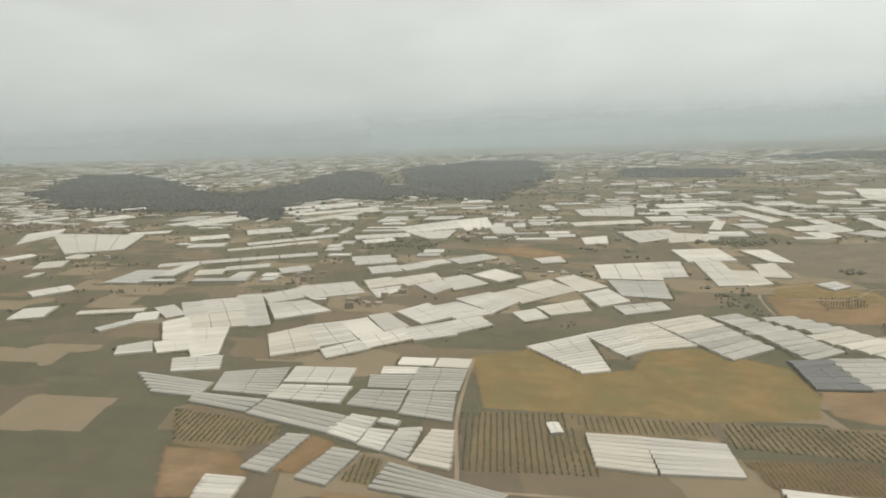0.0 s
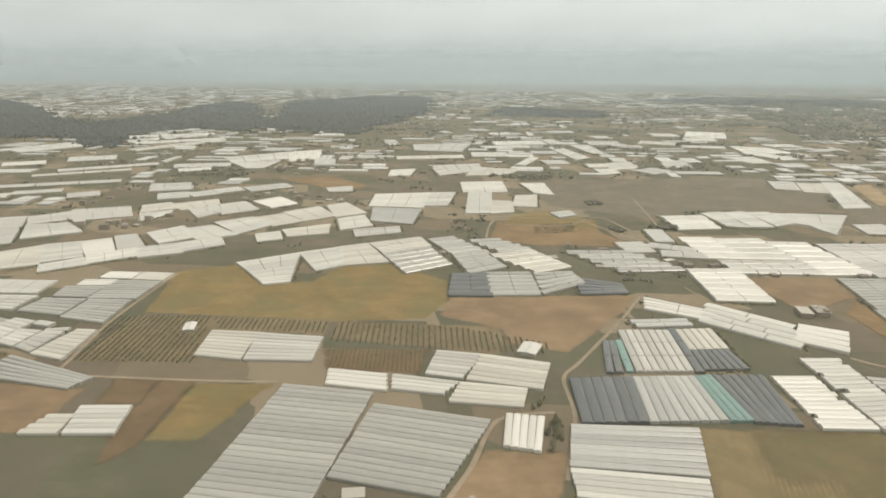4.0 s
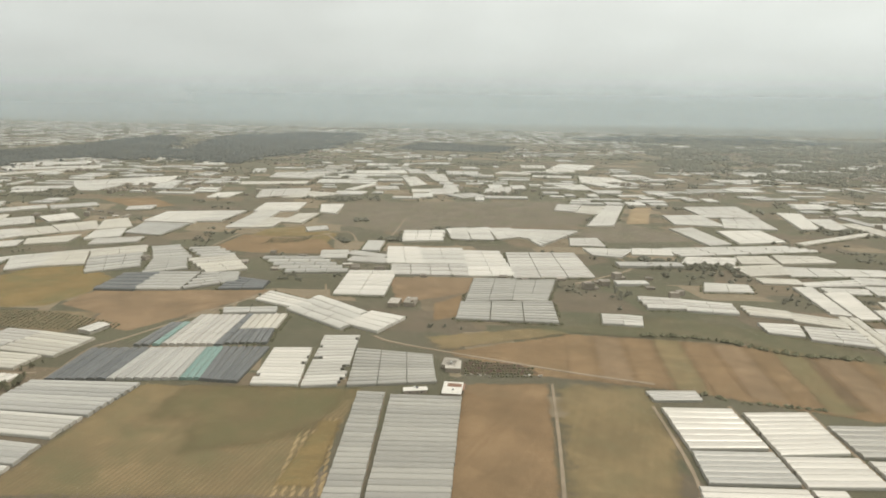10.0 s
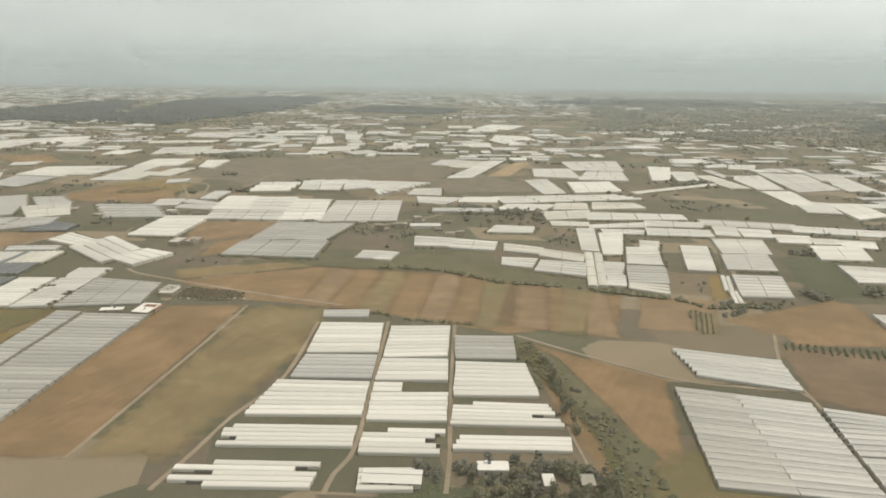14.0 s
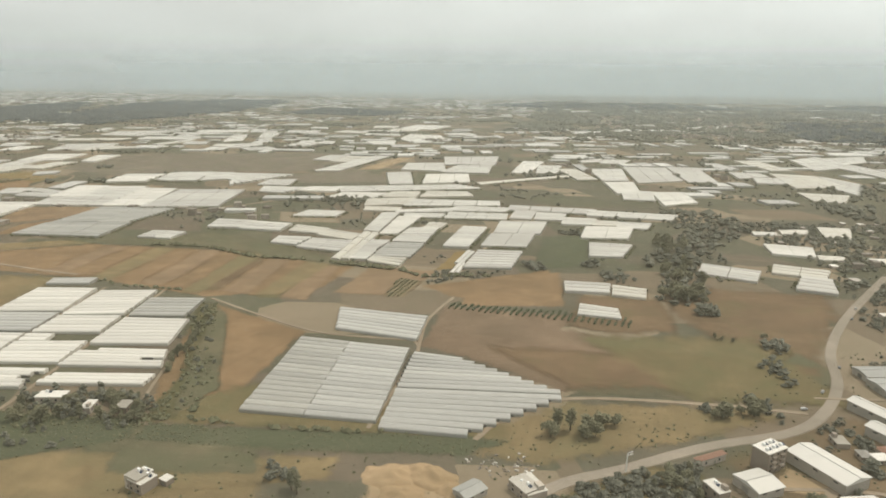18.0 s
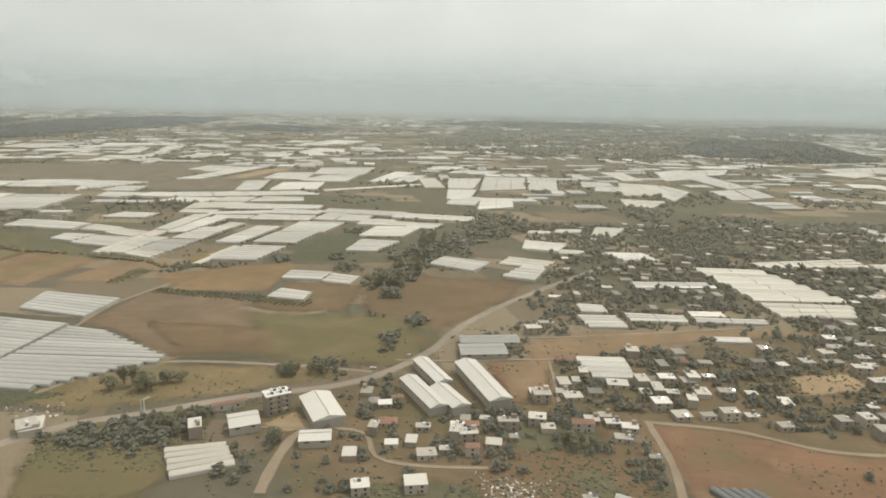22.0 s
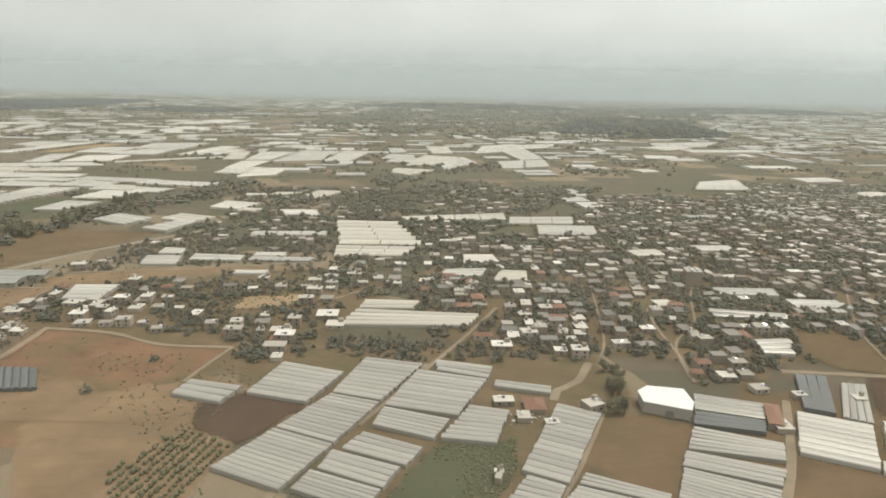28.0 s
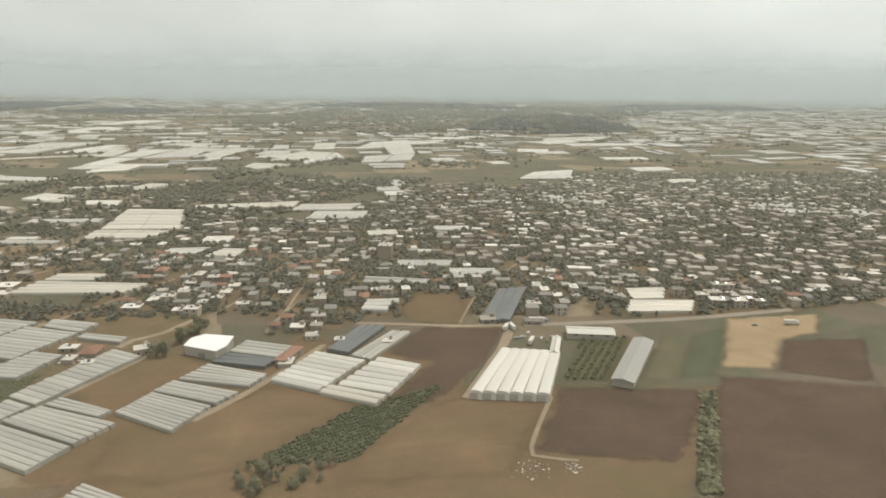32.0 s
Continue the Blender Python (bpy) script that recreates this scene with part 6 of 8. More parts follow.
greenhouse("W", 7, "431.1,1858.6 491.5,1936.5 508.2,1804.2 442.1,1760.4")
greenhouse("W", 1, "447.5,2695.9 522.4,2682.1 549.4,2586.5 437.8,2540.9")
greenhouse("W", 1, "577.7,2822.6 721.5,2766.4 715.0,2555.9 569.7,2536.1")
greenhouse("W", 13, "678.6,2320.2 792.7,2288.5 837.4,2166.7 691.8,2111.5")
greenhouse("W", 8, "1934.9,1529.6 1978.5,1562.7 1986.4,1433.1 1935.0,1401.3")
greenhouse("W", 10, "2320.1,2128.4 2564.1,2271.9 2467.8,2055.1 2318.2,2001.6")
greenhouse("W", 1, "2236.2,1752.8 2333.1,1751.7 2295.0,1665.7 2230.0,1675.0")
greenhouse("W", 24, "1831.4,1884.9 1902.2,1966.1 1976.7,1583.1 1923.6,1542.6")
greenhouse("W", 10, "1873.3,1492.5 1930.3,1532.6 1931.3,1382.9 1890.5,1371.5")
greenhouse("W", 1, "2168.5,1429.7 2209.0,1460.6 2196.2,1390.5 2160.8,1380.9")
greenhouse("W", 1, "2291.7,2003.7 2410.7,2142.5 2366.4,1939.3 2290.2,1864.9")
greenhouse("W", 1, "2277.4,1686.6 2372.2,1715.3 2340.9,1642.2 2271.0,1621.6")
greenhouse("W", 1, "2383.1,1944.8 2624.0,2023.5 2592.4,1929.4 2371.2,1859.1")
greenhouse("W", 8, "2257.3,1267.8 2335.5,1318.4 2325.2,1189.4 2226.9,1171.4")
greenhouse("W", 1, "2437.3,1577.5 2542.3,1596.5 2524.5,1549.0 2419.1,1519.5")
greenhouse("W", 1, "2471.1,1377.9 2556.4,1417.2 2521.3,1335.8 2447.7,1316.9")
greenhouse("W", 1, "2497.6,1206.8 2564.6,1235.7 2530.4,1167.3 2483.1,1156.0")
greenhouse("W", 1, "2045.6,707.0 2077.1,720.8 2080.3,692.7 2048.3,686.3")
greenhouse("W", 1, "2108.4,629.9 2132.3,634.4 2132.0,625.2 2108.5,620.7")
greenhouse("W", 2, "2039.6,543.3 2054.0,548.9 2054.9,532.1 2043.7,530.1")
greenhouse("D", 2, "302.0,605.0 306.2,538.4 322.3,543.7 313.8,609.5")
greenhouse("T", 1, "314.4,609.6 322.8,543.8 331.6,547.3 319.6,612.4")
greenhouse("W", 7, "-421.2,604.4 -349.2,618.9 -337.4,575.1 -408.5,559.7")
greenhouse("G", 6, "-595.3,538.6 -483.2,535.0 -473.7,499.4 -530.8,495.2")
greenhouse("G", 10, "-492.8,565.6 -426.7,601.0 -397.4,523.1 -469.3,517.7")
greenhouse("W", 5, "-404.4,552.6 -327.6,569.8 -319.5,525.4 -400.5,517.7")
greenhouse("G", 3, "-484.3,507.1 -400.1,513.3 -399.9,481.0 -474.0,487.3")
greenhouse("G", 4, "-397.8,514.0 -297.0,502.4 -297.0,465.8 -396.6,479.4")
greenhouse("W", 3, "-320.7,631.6 -280.2,640.9 -275.5,620.8 -314.7,609.7")
greenhouse("G", 5, "-324.2,604.3 -276.3,616.1 -269.9,578.5 -310.8,571.4")
greenhouse("G", 9, "-281.5,638.7 -224.0,649.0 -213.8,589.1 -267.3,575.3")
greenhouse("G", 5, "-314.4,564.1 -265.8,575.0 -254.7,525.4 -310.9,525.1")
greenhouse("G", 9, "-262.3,574.5 -215.4,585.0 -196.8,519.7 -252.0,522.2")
greenhouse("W", 1, "-311.4,665.4 -271.6,672.1 -264.8,647.0 -308.1,639.0")
greenhouse("W", 1, "-268.0,673.5 -230.4,681.8 -223.2,649.1 -262.7,646.0")
greenhouse("W", 6, "-294.2,508.4 -266.5,507.6 -263.5,458.1 -303.3,467.4")
greenhouse("W", 1, "-263.4,508.5 -241.8,507.5 -243.9,497.1 -262.7,498.7")
greenhouse("W", 5, "-265.0,486.0 -240.6,488.6 -235.7,449.7 -260.5,454.7")
greenhouse("W", 6, "-238.5,492.7 -218.5,503.5 -208.7,443.1 -233.4,450.4")
greenhouse("W", 8, "-208.9,500.5 -188.5,504.3 -168.9,438.6 -207.1,441.7")
greenhouse("G", 9, "-332.0,455.2 -310.2,458.4 -309.5,390.3 -335.3,391.5")
greenhouse("G", 8, "-278.4,443.9 -252.4,444.6 -253.6,388.6 -283.5,391.3")
greenhouse("G", 6, "-221.0,436.4 -115.5,417.5 -122.3,396.5 -220.3,394.9")
greenhouse("W", 4, "-348.0,369.3 -320.0,375.4 -311.3,347.7 -342.8,341.6")
greenhouse("W", 22, "-1771.9,1360.2 -1447.4,1389.5 -1315.9,1192.2 -1413.7,1108.0")
greenhouse("W", 10, "-1854.7,1338.3 -1834.7,1449.1 -1729.2,1335.7 -1698.5,1186.6")
greenhouse("W", 1, "-1400.9,1110.3 -1335.3,1122.8 -1309.1,1074.9 -1341.4,1061.2")
greenhouse("W", 1, "-1522.3,1033.9 -1514.3,1105.7 -1464.6,1060.3 -1489.9,1003.6")
greenhouse("W", 1, "-1378.8,1011.5 -1336.7,1055.2 -1271.3,986.7 -1317.9,957.7")
greenhouse("S", 1, "-1061.6,880.5 -1053.6,992.5 -1009.5,1013.8 -956.0,904.3")
greenhouse("W", 1, "-1121.5,802.9 -1096.9,871.7 -1049.4,819.7 -1087.8,765.9")
greenhouse("W", 1, "-1006.4,697.5 -980.2,753.7 -928.3,664.6 -990.7,665.8")
greenhouse("W", 1, "-907.0,721.6 -810.0,764.0 -800.2,748.2 -890.5,704.4")
greenhouse("S", 1, "-794.5,657.0 -786.6,716.2 -760.1,687.4 -786.0,644.3")
greenhouse("W", 1, "-802.2,732.4 -776.7,756.4 -736.5,715.3 -768.4,697.4")
greenhouse("W", 1, "-795.9,774.9 -779.7,797.9 -717.8,744.4 -734.4,716.7")
greenhouse("W", 16, "-722.3,707.9 -704.5,745.0 -616.6,656.7 -655.2,638.3")
greenhouse("W", 6, "-697.4,602.7 -670.1,635.8 -635.3,599.9 -675.0,577.1")
greenhouse("W", 7, "-661.8,629.2 -623.3,660.7 -581.9,625.6 -625.0,597.0")
greenhouse("W", 1, "-1968.1,1651.8 -1946.1,1818.8 -1819.6,1685.2 -1906.9,1599.0")
greenhouse("W", 1, "-2120.4,1929.9 -2049.1,2016.5 -1968.6,1905.3 -2031.8,1861.8")
greenhouse("W", 1, "-2192.7,1523.0 -2139.9,1717.6 -2066.2,1645.1 -2133.5,1501.9")
greenhouse("W", 1, "-1538.2,1417.5 -1436.0,1479.1 -1397.9,1439.0 -1488.1,1380.8")
greenhouse("W", 1, "-1549.8,1580.3 -1469.3,1840.0 -1424.2,1766.8 -1495.2,1548.4")
greenhouse("W", 1, "-1190.5,1288.2 -1102.2,1321.7 -1072.7,1273.9 -1150.0,1243.0")
greenhouse("W", 1, "-1441.8,2032.7 -1202.6,2235.5 -1139.2,2152.9 -1380.1,1981.4")
greenhouse("W", 1, "-1281.1,1875.2 -1070.4,2093.9 -1015.5,2021.4 -1227.7,1831.5")
greenhouse("W", 1, "-821.6,1471.8 -707.0,1556.7 -648.5,1486.5 -783.0,1434.8")
greenhouse("W", 1, "-686.8,1212.7 -614.3,1260.4 -577.7,1209.9 -654.5,1179.3")
greenhouse("W", 1, "-509.8,1664.6 -458.9,1693.7 -403.7,1591.0 -455.5,1575.6")
greenhouse("W", 1, "-121.5,2092.8 30.5,2158.4 46.5,2089.4 -106.2,2042.7")
greenhouse("W", 14, "119.0,2056.3 150.6,2100.4 240.4,1905.1 204.2,1851.7")
greenhouse("W", 1, "-117.2,1935.4 -8.4,1968.4 10.2,1865.8 -85.0,1837.2")
greenhouse("W", 1, "110.7,1810.6 172.5,1856.4 191.7,1756.6 132.8,1751.7")
greenhouse("W", 1, "229.1,1785.7 286.0,1802.6 295.7,1731.8 248.6,1717.9")
greenhouse("W", 1, "257.8,1705.0 312.1,1721.0 323.0,1635.8 278.5,1622.8")
greenhouse("W", 1, "367.7,1714.4 425.1,1801.7 433.4,1668.0 383.0,1632.3")
greenhouse("W", 1, "50.1,1725.8 78.3,1898.3 94.1,1831.6 83.3,1698.3")
greenhouse("W", 1, "391.5,2404.1 509.4,2377.7 510.7,2279.4 397.3,2302.8")
greenhouse("W", 1, "550.4,2557.0 660.0,2545.3 655.9,2456.3 553.8,2424.6")
greenhouse("W", 1, "519.5,2310.6 658.7,2296.6 655.9,2241.5 529.8,2220.8")
greenhouse("W", 10, "610.6,2013.7 699.5,2054.9 730.3,1927.0 672.2,1909.7")
greenhouse("W", 1, "679.4,2103.1 735.5,2135.6 837.7,2047.5 790.5,2005.6")
greenhouse("W", 1, "1122.1,2357.5 1240.3,2393.5 1204.3,2298.4 1118.8,2272.5")
greenhouse("W", 4, "-291.2,1272.1 -245.9,1310.2 -219.7,1252.4 -265.7,1231.4")
greenhouse("B", 7, "799.4,531.0 851.9,542.5 866.7,484.2 812.9,469.8")
greenhouse("S", 6, "813.6,466.9 868.0,479.3 876.0,440.6 819.3,428.3")
greenhouse("B", 8, "813.0,423.1 877.0,435.6 887.1,391.1 813.5,373.4")
greenhouse("B", 5, "809.9,360.9 889.0,378.1 893.7,355.9 815.9,338.1", 0.45)
greenhouse("B", 5, "804.6,320.6 883.0,337.0 886.2,313.8 810.5,296.8", 0.45)
greenhouse("B", 9, "860.6,538.4 909.7,551.6 920.8,491.3 872.8,476.5")
greenhouse("B", 5, "872.9,474.5 922.9,485.8 929.9,451.3 879.8,438.9")
greenhouse("B", 2, "880.3,435.6 899.9,439.9 902.9,426.7 883.5,422.4")
greenhouse("B", 6, "883.5,420.8 934.1,434.1 941.8,397.1 891.8,386.2")
greenhouse("B", 5, "893.8,377.4 943.1,387.6 948.0,360.8 899.3,350.5", 0.45)
greenhouse("B", 4, "905.6,337.0 935.4,344.6 939.6,325.1 910.9,317.7")
greenhouse("G", 6, "917.7,531.4 965.4,541.9 973.3,498.2 927.8,488.1")
greenhouse("B", 8, "928.9,483.4 981.1,492.3 996.0,443.9 938.5,430.4")
greenhouse("B", 6, "940.6,423.3 1001.5,433.9 1014.9,408.2 944.7,393.9", 0.45)
greenhouse("B", 3, "953.9,383.5 1018.7,397.2 1020.2,381.7 951.0,367.2", 0.45)
greenhouse("S", 3, "788.6,560.1 829.3,571.2 833.4,553.7 794.8,543.3")
greenhouse("W", 5, "1357.1,325.7 1384.9,337.1 1401.1,318.5 1375.5,301.3")

# halls and larger houses
shed("shed", 8, "1461.1,458.6 1469.2,463.1 1492.5,432.4 1482.9,424.6")
shed("shed", 8, "1459.2,426.4 1468.2,432.9 1494.9,397.6 1486.0,390.3")
shed("shed", 8, "1480.2,418.0 1489.3,424.8 1508.5,400.8 1498.5,393.3")
shed("shed", 9, "1489.5,456.3 1503.4,467.0 1530.0,413.1 1520.9,405.6")
shed("shed", 9, "1406.9,387.2 1421.6,396.9 1441.9,368.4 1425.0,361.8")
shed("shed", 6, "1424.5,341.0 1440.5,347.0 1437.5,357.0 1421.5,353.0")
shed("shed", 7, "1373.3,358.5 1388.3,367.6 1397.3,354.8 1384.7,346.3")
flats(12, "1386.6,377.0 1397.7,387.6 1405.0,379.6 1393.9,371.7")
shed("greyshed", 6, "1486.8,515.7 1529.9,528.5 1527.4,510.2 1485.5,500.7")
shed("greyshed", 6, "1489.4,498.8 1522.1,506.9 1520.0,486.5 1488.2,477.0")
house(4, "1357.5,371.5 1373.8,384.3 1374.7,379.1 1361.1,370.1")
house(7, "1358.1,347.1 1363.9,350.5 1369.8,340.9 1363.6,337.9")
shed("greyshed", 5, "1239.2,318.0 1248.1,328.3 1255.1,321.8 1246.7,310.6")
house(5, "1265.5,328.8 1271.5,336.5 1280.3,327.7 1275.1,318.7")
house(5.6, "1083.0,286.0 1087.0,294.5 1096.0,292.0 1093.0,283.0", roof="flat")
house(3, "1080.5,296.0 1082.5,300.5 1089.0,298.5 1087.0,294.8", roof="flat")
house(3, "1095.5,293.0 1097.0,297.5 1102.0,296.0 1100.5,291.5", roof="flat")
house(7, "1078.9,287.2 1086.4,293.3 1094.4,290.8 1088.5,284.5")
shed("shed", 5, "230.4,582.1 246.0,578.6 243.7,556.9 225.8,556.5")
shed("shed", 5, "908.9,334.3 939.8,340.6 943.6,328.5 913.3,323.4")
house(4, "623.8,529.4 637.6,531.1 641.9,509.6 624.5,506.8")
house(4, "610.3,582.6 624.2,581.5 623.7,565.3 611.8,564.4")
house(4, "148.5,330.2 160.5,334.6 167.5,327.2 153.6,321.8")
house(4, "220.3,338.8 230.5,342.7 235.3,335.2 223.0,331.4")
house(4, "169.8,297.4 176.6,303.1 183.1,297.0 176.4,290.9")
house(5, "504.3,746.4 517.0,749.9 518.7,730.0 506.4,724.8")
house(5, "522.0,755.4 534.8,758.9 537.4,737.0 523.7,731.4")
house(4, "968.3,355.3 984.9,359.3 987.4,351.3 971.1,347.4")
house(4, "1004.8,352.2 1010.8,353.7 1013.1,343.6 1007.1,342.1")
house(4, "1024.5,357.5 1032.2,357.7 1033.8,348.5 1026.5,347.8")
house(6, "1774.9,421.1 1787.3,423.1 1786.3,413.2 1774.2,411.4")
house(5, "1773.8,403.4 1787.6,405.6 1786.7,396.6 1773.2,394.5")
house(4, "1643.0,302.0 1649.0,309.0 1654.0,305.5 1648.0,298.5", roof="flat")
house(5.6, "1650.5,297.0 1657.0,304.5 1661.5,301.0 1655.0,293.5", roof="flat")
house(3, "1655.5,306.0 1660.0,310.0 1664.0,306.0 1659.5,302.5", roof="flat")
house(3, "1641.0,296.0 1645.0,299.5 1648.0,296.5 1644.0,293.0", roof="dim")
flat_hall(6.0, "2003,356 2002,368 2008,375 2027,374 2029,359 2026,350")
house(4, "2068.0,367.8 2075.6,367.5 2070.9,346.8 2063.9,347.1")
house(4.5, "1970.6,355.8 1979.2,360.6 1980.7,352.2 1973.9,347.2")
canopy(5.5, "2200.3,378.6 2236.7,377.7 2226.9,319.3 2183.4,317.6")
shed("shed", 7, "2233.4,399.8 2239.4,400.5 2235.2,375.0 2230.2,374.4")
shed("shed", 6, "2246.3,423.9 2277.0,423.3 2274.3,411.4 2242.8,409.8")
shed("greyshed", 6, "2287.9,408.2 2298.3,401.2 2275.4,340.6 2262.6,342.5")
house(3, "1927.4,278.0 1929.7,280.0 1931.3,285.9 1927.6,286.0")
house(4, "1907.9,245.9 1915.2,249.1 1919.2,244.4 1912.2,240.5")
house(5, "1461.9,312.5 1470.0,315.7 1474.1,308.9 1466.1,305.9")
house(5, "1485.7,321.4 1496.2,324.5 1500.0,316.5 1490.0,313.0")
house(6, "1542.8,430.4 1553.5,432.6 1555.9,422.7 1545.5,420.5")
flats(14, "2079.1,605.9 2092.0,607.8 2092.5,594.3 2078.9,592.3")
shed("shed", 4, "-112.7,539.8 -103.2,545.2 -95.1,527.2 -104.4,522.0")
house(4, "613.6,575.6 626.4,578.8 630.3,560.2 616.1,558.0")
house(3, "623.8,530.0 639.6,531.6 641.5,518.9 625.6,517.3")
house(3, "591.6,511.1 609.4,518.0 612.5,511.7 593.9,504.7")
shed("shed", 6, "1270.9,289.8 1277.6,293.1 1291.9,273.6 1285.9,270.3")
shed("shed", 6, "1282.8,287.8 1288.7,292.3 1302.7,273.9 1296.1,270.5")
house(4, "1264.9,333.9 1276.0,337.6 1284.9,325.1 1274.4,321.1")

# single houses of the village edge: x, y, length, turn, storeys
cottage(1547.1, 434.1, 10.8, 8, 1)
cottage(1568.8, 432.5, 11.4, 12, 1)
cottage(1562.4, 490.9, 8.6, 8, 1)
cottage(1576.0, 467.0, 9.0, 96, 2)
cottage(1571.2, 456.9, 8.0, 96, 1)
cottage(1598.1, 457.8, 13.6, 8, 1)
cottage(1621.8, 469.2, 8.9, 8, 1)
cottage(1630.4, 445.0, 7.7, 8, 2)
cottage(1621.6, 430.8, 10.5, 8, 2)
cottage(1641.1, 438.7, 8.3, 96, 2)
cottage(1630.3, 468.6, 10.5, 12, 2)
cottage(1660.0, 425.5, 10.2, 8, 2)
cottage(1662.9, 506.7, 9.5, 8, 1)
cottage(1659.9, 482.0, 8.3, 12, 1)
cottage(1647.5, 423.1, 8.7, 12, 1)
cottage(1672.6, 427.8, 6.6, 8, 1)
cottage(1681.5, 460.2, 7.1, 8, 1)
cottage(1632.0, 420.7, 10.2, 12, 1)
cottage(1600.1, 399.3, 9.1, 8, 1)
cottage(1579.1, 403.7, 8.5, 8, 1)
cottage(1587.0, 410.1, 7.2, 12, 1)
cottage(1609.6, 368.0, 5.8, 12, 1)
cottage(1547.9, 394.9, 9.8, 8, 2)
cottage(1525.8, 365.9, 8.6, 8, 1)
cottage(1515.6, 354.7, 7.1, 12, 2)
cottage(1511.5, 368.9, 10.0, 12, 2)
cottage(1484.9, 375.0, 8.2, 12, 1)
cottage(1505.0, 377.0, 8.4, 12, 1)
cottage(1472.0, 354.0, 7.2, 12, 1)
cottage(1507.0, 389.0, 6.8, 96, 1)
cottage(1462.0, 407.0, 7.4, 12, 1)
cottage(1511.3, 383.1, 8.3, 8, 1)
cottage(1574.9, 298.5, 6.9, 12, 1)
cottage(1449.1, 399.6, 7.3, 96, 1)
cottage(1779.2, 527.6, 8.8, 8, 1)
cottage(1794.4, 467.6, 15.4, 8, 1)
cottage(1776.0, 448.1, 8.9, 8, 2)
cottage(1824.9, 566.2, 12.1, 96, 1)
cottage(1800.4, 548.2, 9.1, 12, 1)
cottage(1777.3, 534.8, 9.8, 8, 2)
cottage(1758.0, 548.5, 11.0, 12, 1)
cottage(1750.5, 455.9, 6.1, 8, 1)
cottage(1759.1, 427.3, 5.7, 12, 1)
cottage(1531.3, 312.5, 4.5, 12, 1)
cottage(1574.8, 324.7, 6.9, 8, 1)
cottage(1786.2, 388.2, 8.3, 96, 1)
cottage(1458.8, 366.1, 8.3, 96, 2)
cottage(1464.2, 376.6, 9.8, 12, 1)
cottage(1504.2, 370.4, 7.6, 96, 2)
cottage(1481.7, 359.5, 8.7, 96, 1)
cottage(1503.9, 381.1, 8.5, 8, 1)
cottage(1501.7, 354.0, 7.3, 8, 1)
cottage(1536.0, 373.8, 5.1, 12, 1)
cottage(1590.8, 402.4, 8.7, 12, 1)
cottage(1595.4, 385.8, 9.6, 8, 1)
cottage(1562.2, 437.0, 8.1, 8, 1)
cottage(1518.0, 391.3, 6.0, 8, 1)
cottage(1441.1, 411.8, 9.3, 96, 1)
cottage(1456.6, 398.1, 8.3, 12, 1)
cottage(1699.5, 452.0, 11.0, 96, 1)
cottage(1775.0, 424.4, 13.4, 12, 2)
cottage(1777.1, 415.9, 11.6, 8, 1)
cottage(1806.0, 448.2, 12.3, 8, 1)
cottage(1924.3, 431.0, 13.1, 8, 1)
cottage(1939.4, 337.7, 8.0, 96, 1)
cottage(1928.4, 353.4, 10.9, 8, 1)
cottage(1945.0, 350.7, 12.7, 96, 1)
cottage(1953.9, 333.2, 7.2, 12, 1)
cottage(1928.8, 285.5, 4.2, 8, 1)
cottage(2073.7, 392.0, 8.8, 12, 1)
cottage(2070.8, 348.9, 10.3, 96, 1)
cottage(2093.8, 386.9, 6.7, 12, 1)
cottage(2125.8, 387.5, 6.6, 8, 1)
cottage(2190.0, 438.0, 11.1, 12, 1)
cottage(2222.4, 437.8, 12.4, 8, 1)

# villages, groves, orchards, vehicles
town("1745,560 1768,650 1850,720 1930,780 1960,700 1925,600 1860,540 1800,510", 10, 18.0, 0.6, 0.7, 0.9)
town("1836.1,555.0 1875.6,639.3 1953.4,753.7 2068.8,1055.7 2620.7,1204.1 2243.6,456.9 2181.2,450.3 2101.7,437.5 2085.4,399.9 2042.5,394.1 2034.7,428.3 1978.2,435.3 1914.4,421.5 1871.8,447.6", 8, 13.5, 0.74, 0.46, 2.0)
town("2316.9,1254.6 2963.6,1364.2 2511.3,528.0 2373.5,471.2 2267.8,458.2 2263.1,640.7", 6, 13.5, 0.74, 0.46, 1.8)
town("1788,398 1800,414 1870,424 1992,434 2000,420 1900,402 1850,392", 8, 14.0, 0.72, 0.7, 1.3)
town("1591.4,458.7 1678.2,540.2 1813.5,583.6 1795.0,395.2 1750.4,418.2 1694.2,417.7 1633.6,425.7", 12, 19.0, 0.7, 0.75, 0.8)
town("1498.1,529.8 1563.7,605.1 1679.1,569.4 1671.5,457.4 1617.1,421.3 1596.5,336.2 1531.3,323.4 1504.3,390.7 1540.8,413.6", 12, 19.0, 0.62, 0.75, 0.75)
town("1364.7,335.0 1484.6,386.7 1510.9,392.0 1531.3,323.4 1464.1,305.3 1398.3,297.2", 10, 21.0, 0.5, 0.8, 0.6)
town("1541.9,744.8 1700.9,838.7 1885.0,831.1 1929.9,842.4 1849.5,661.1 1655.9,572.4 1546.0,589.8 1529.9,618.4", 8, 19.0, 0.55, 0.7, 0.9)
town("1485.0,999.4 1784.0,1083.2 2072.7,1164.1 1943.3,872.5 1769.3,856.3 1566.7,776.7", 8, 24.0, 0.4, 0.7, 0.7)
grove(30, "841.0,909.5 810.9,1070.5 962.3,1063.9 1026.2,1037.1 948.3,956.4", 1.2, 0.4)
grove(24, "970.3,360.4 1015.6,365.5 1033.8,343.2 986.5,322.3 965.3,331.9", 1.0)
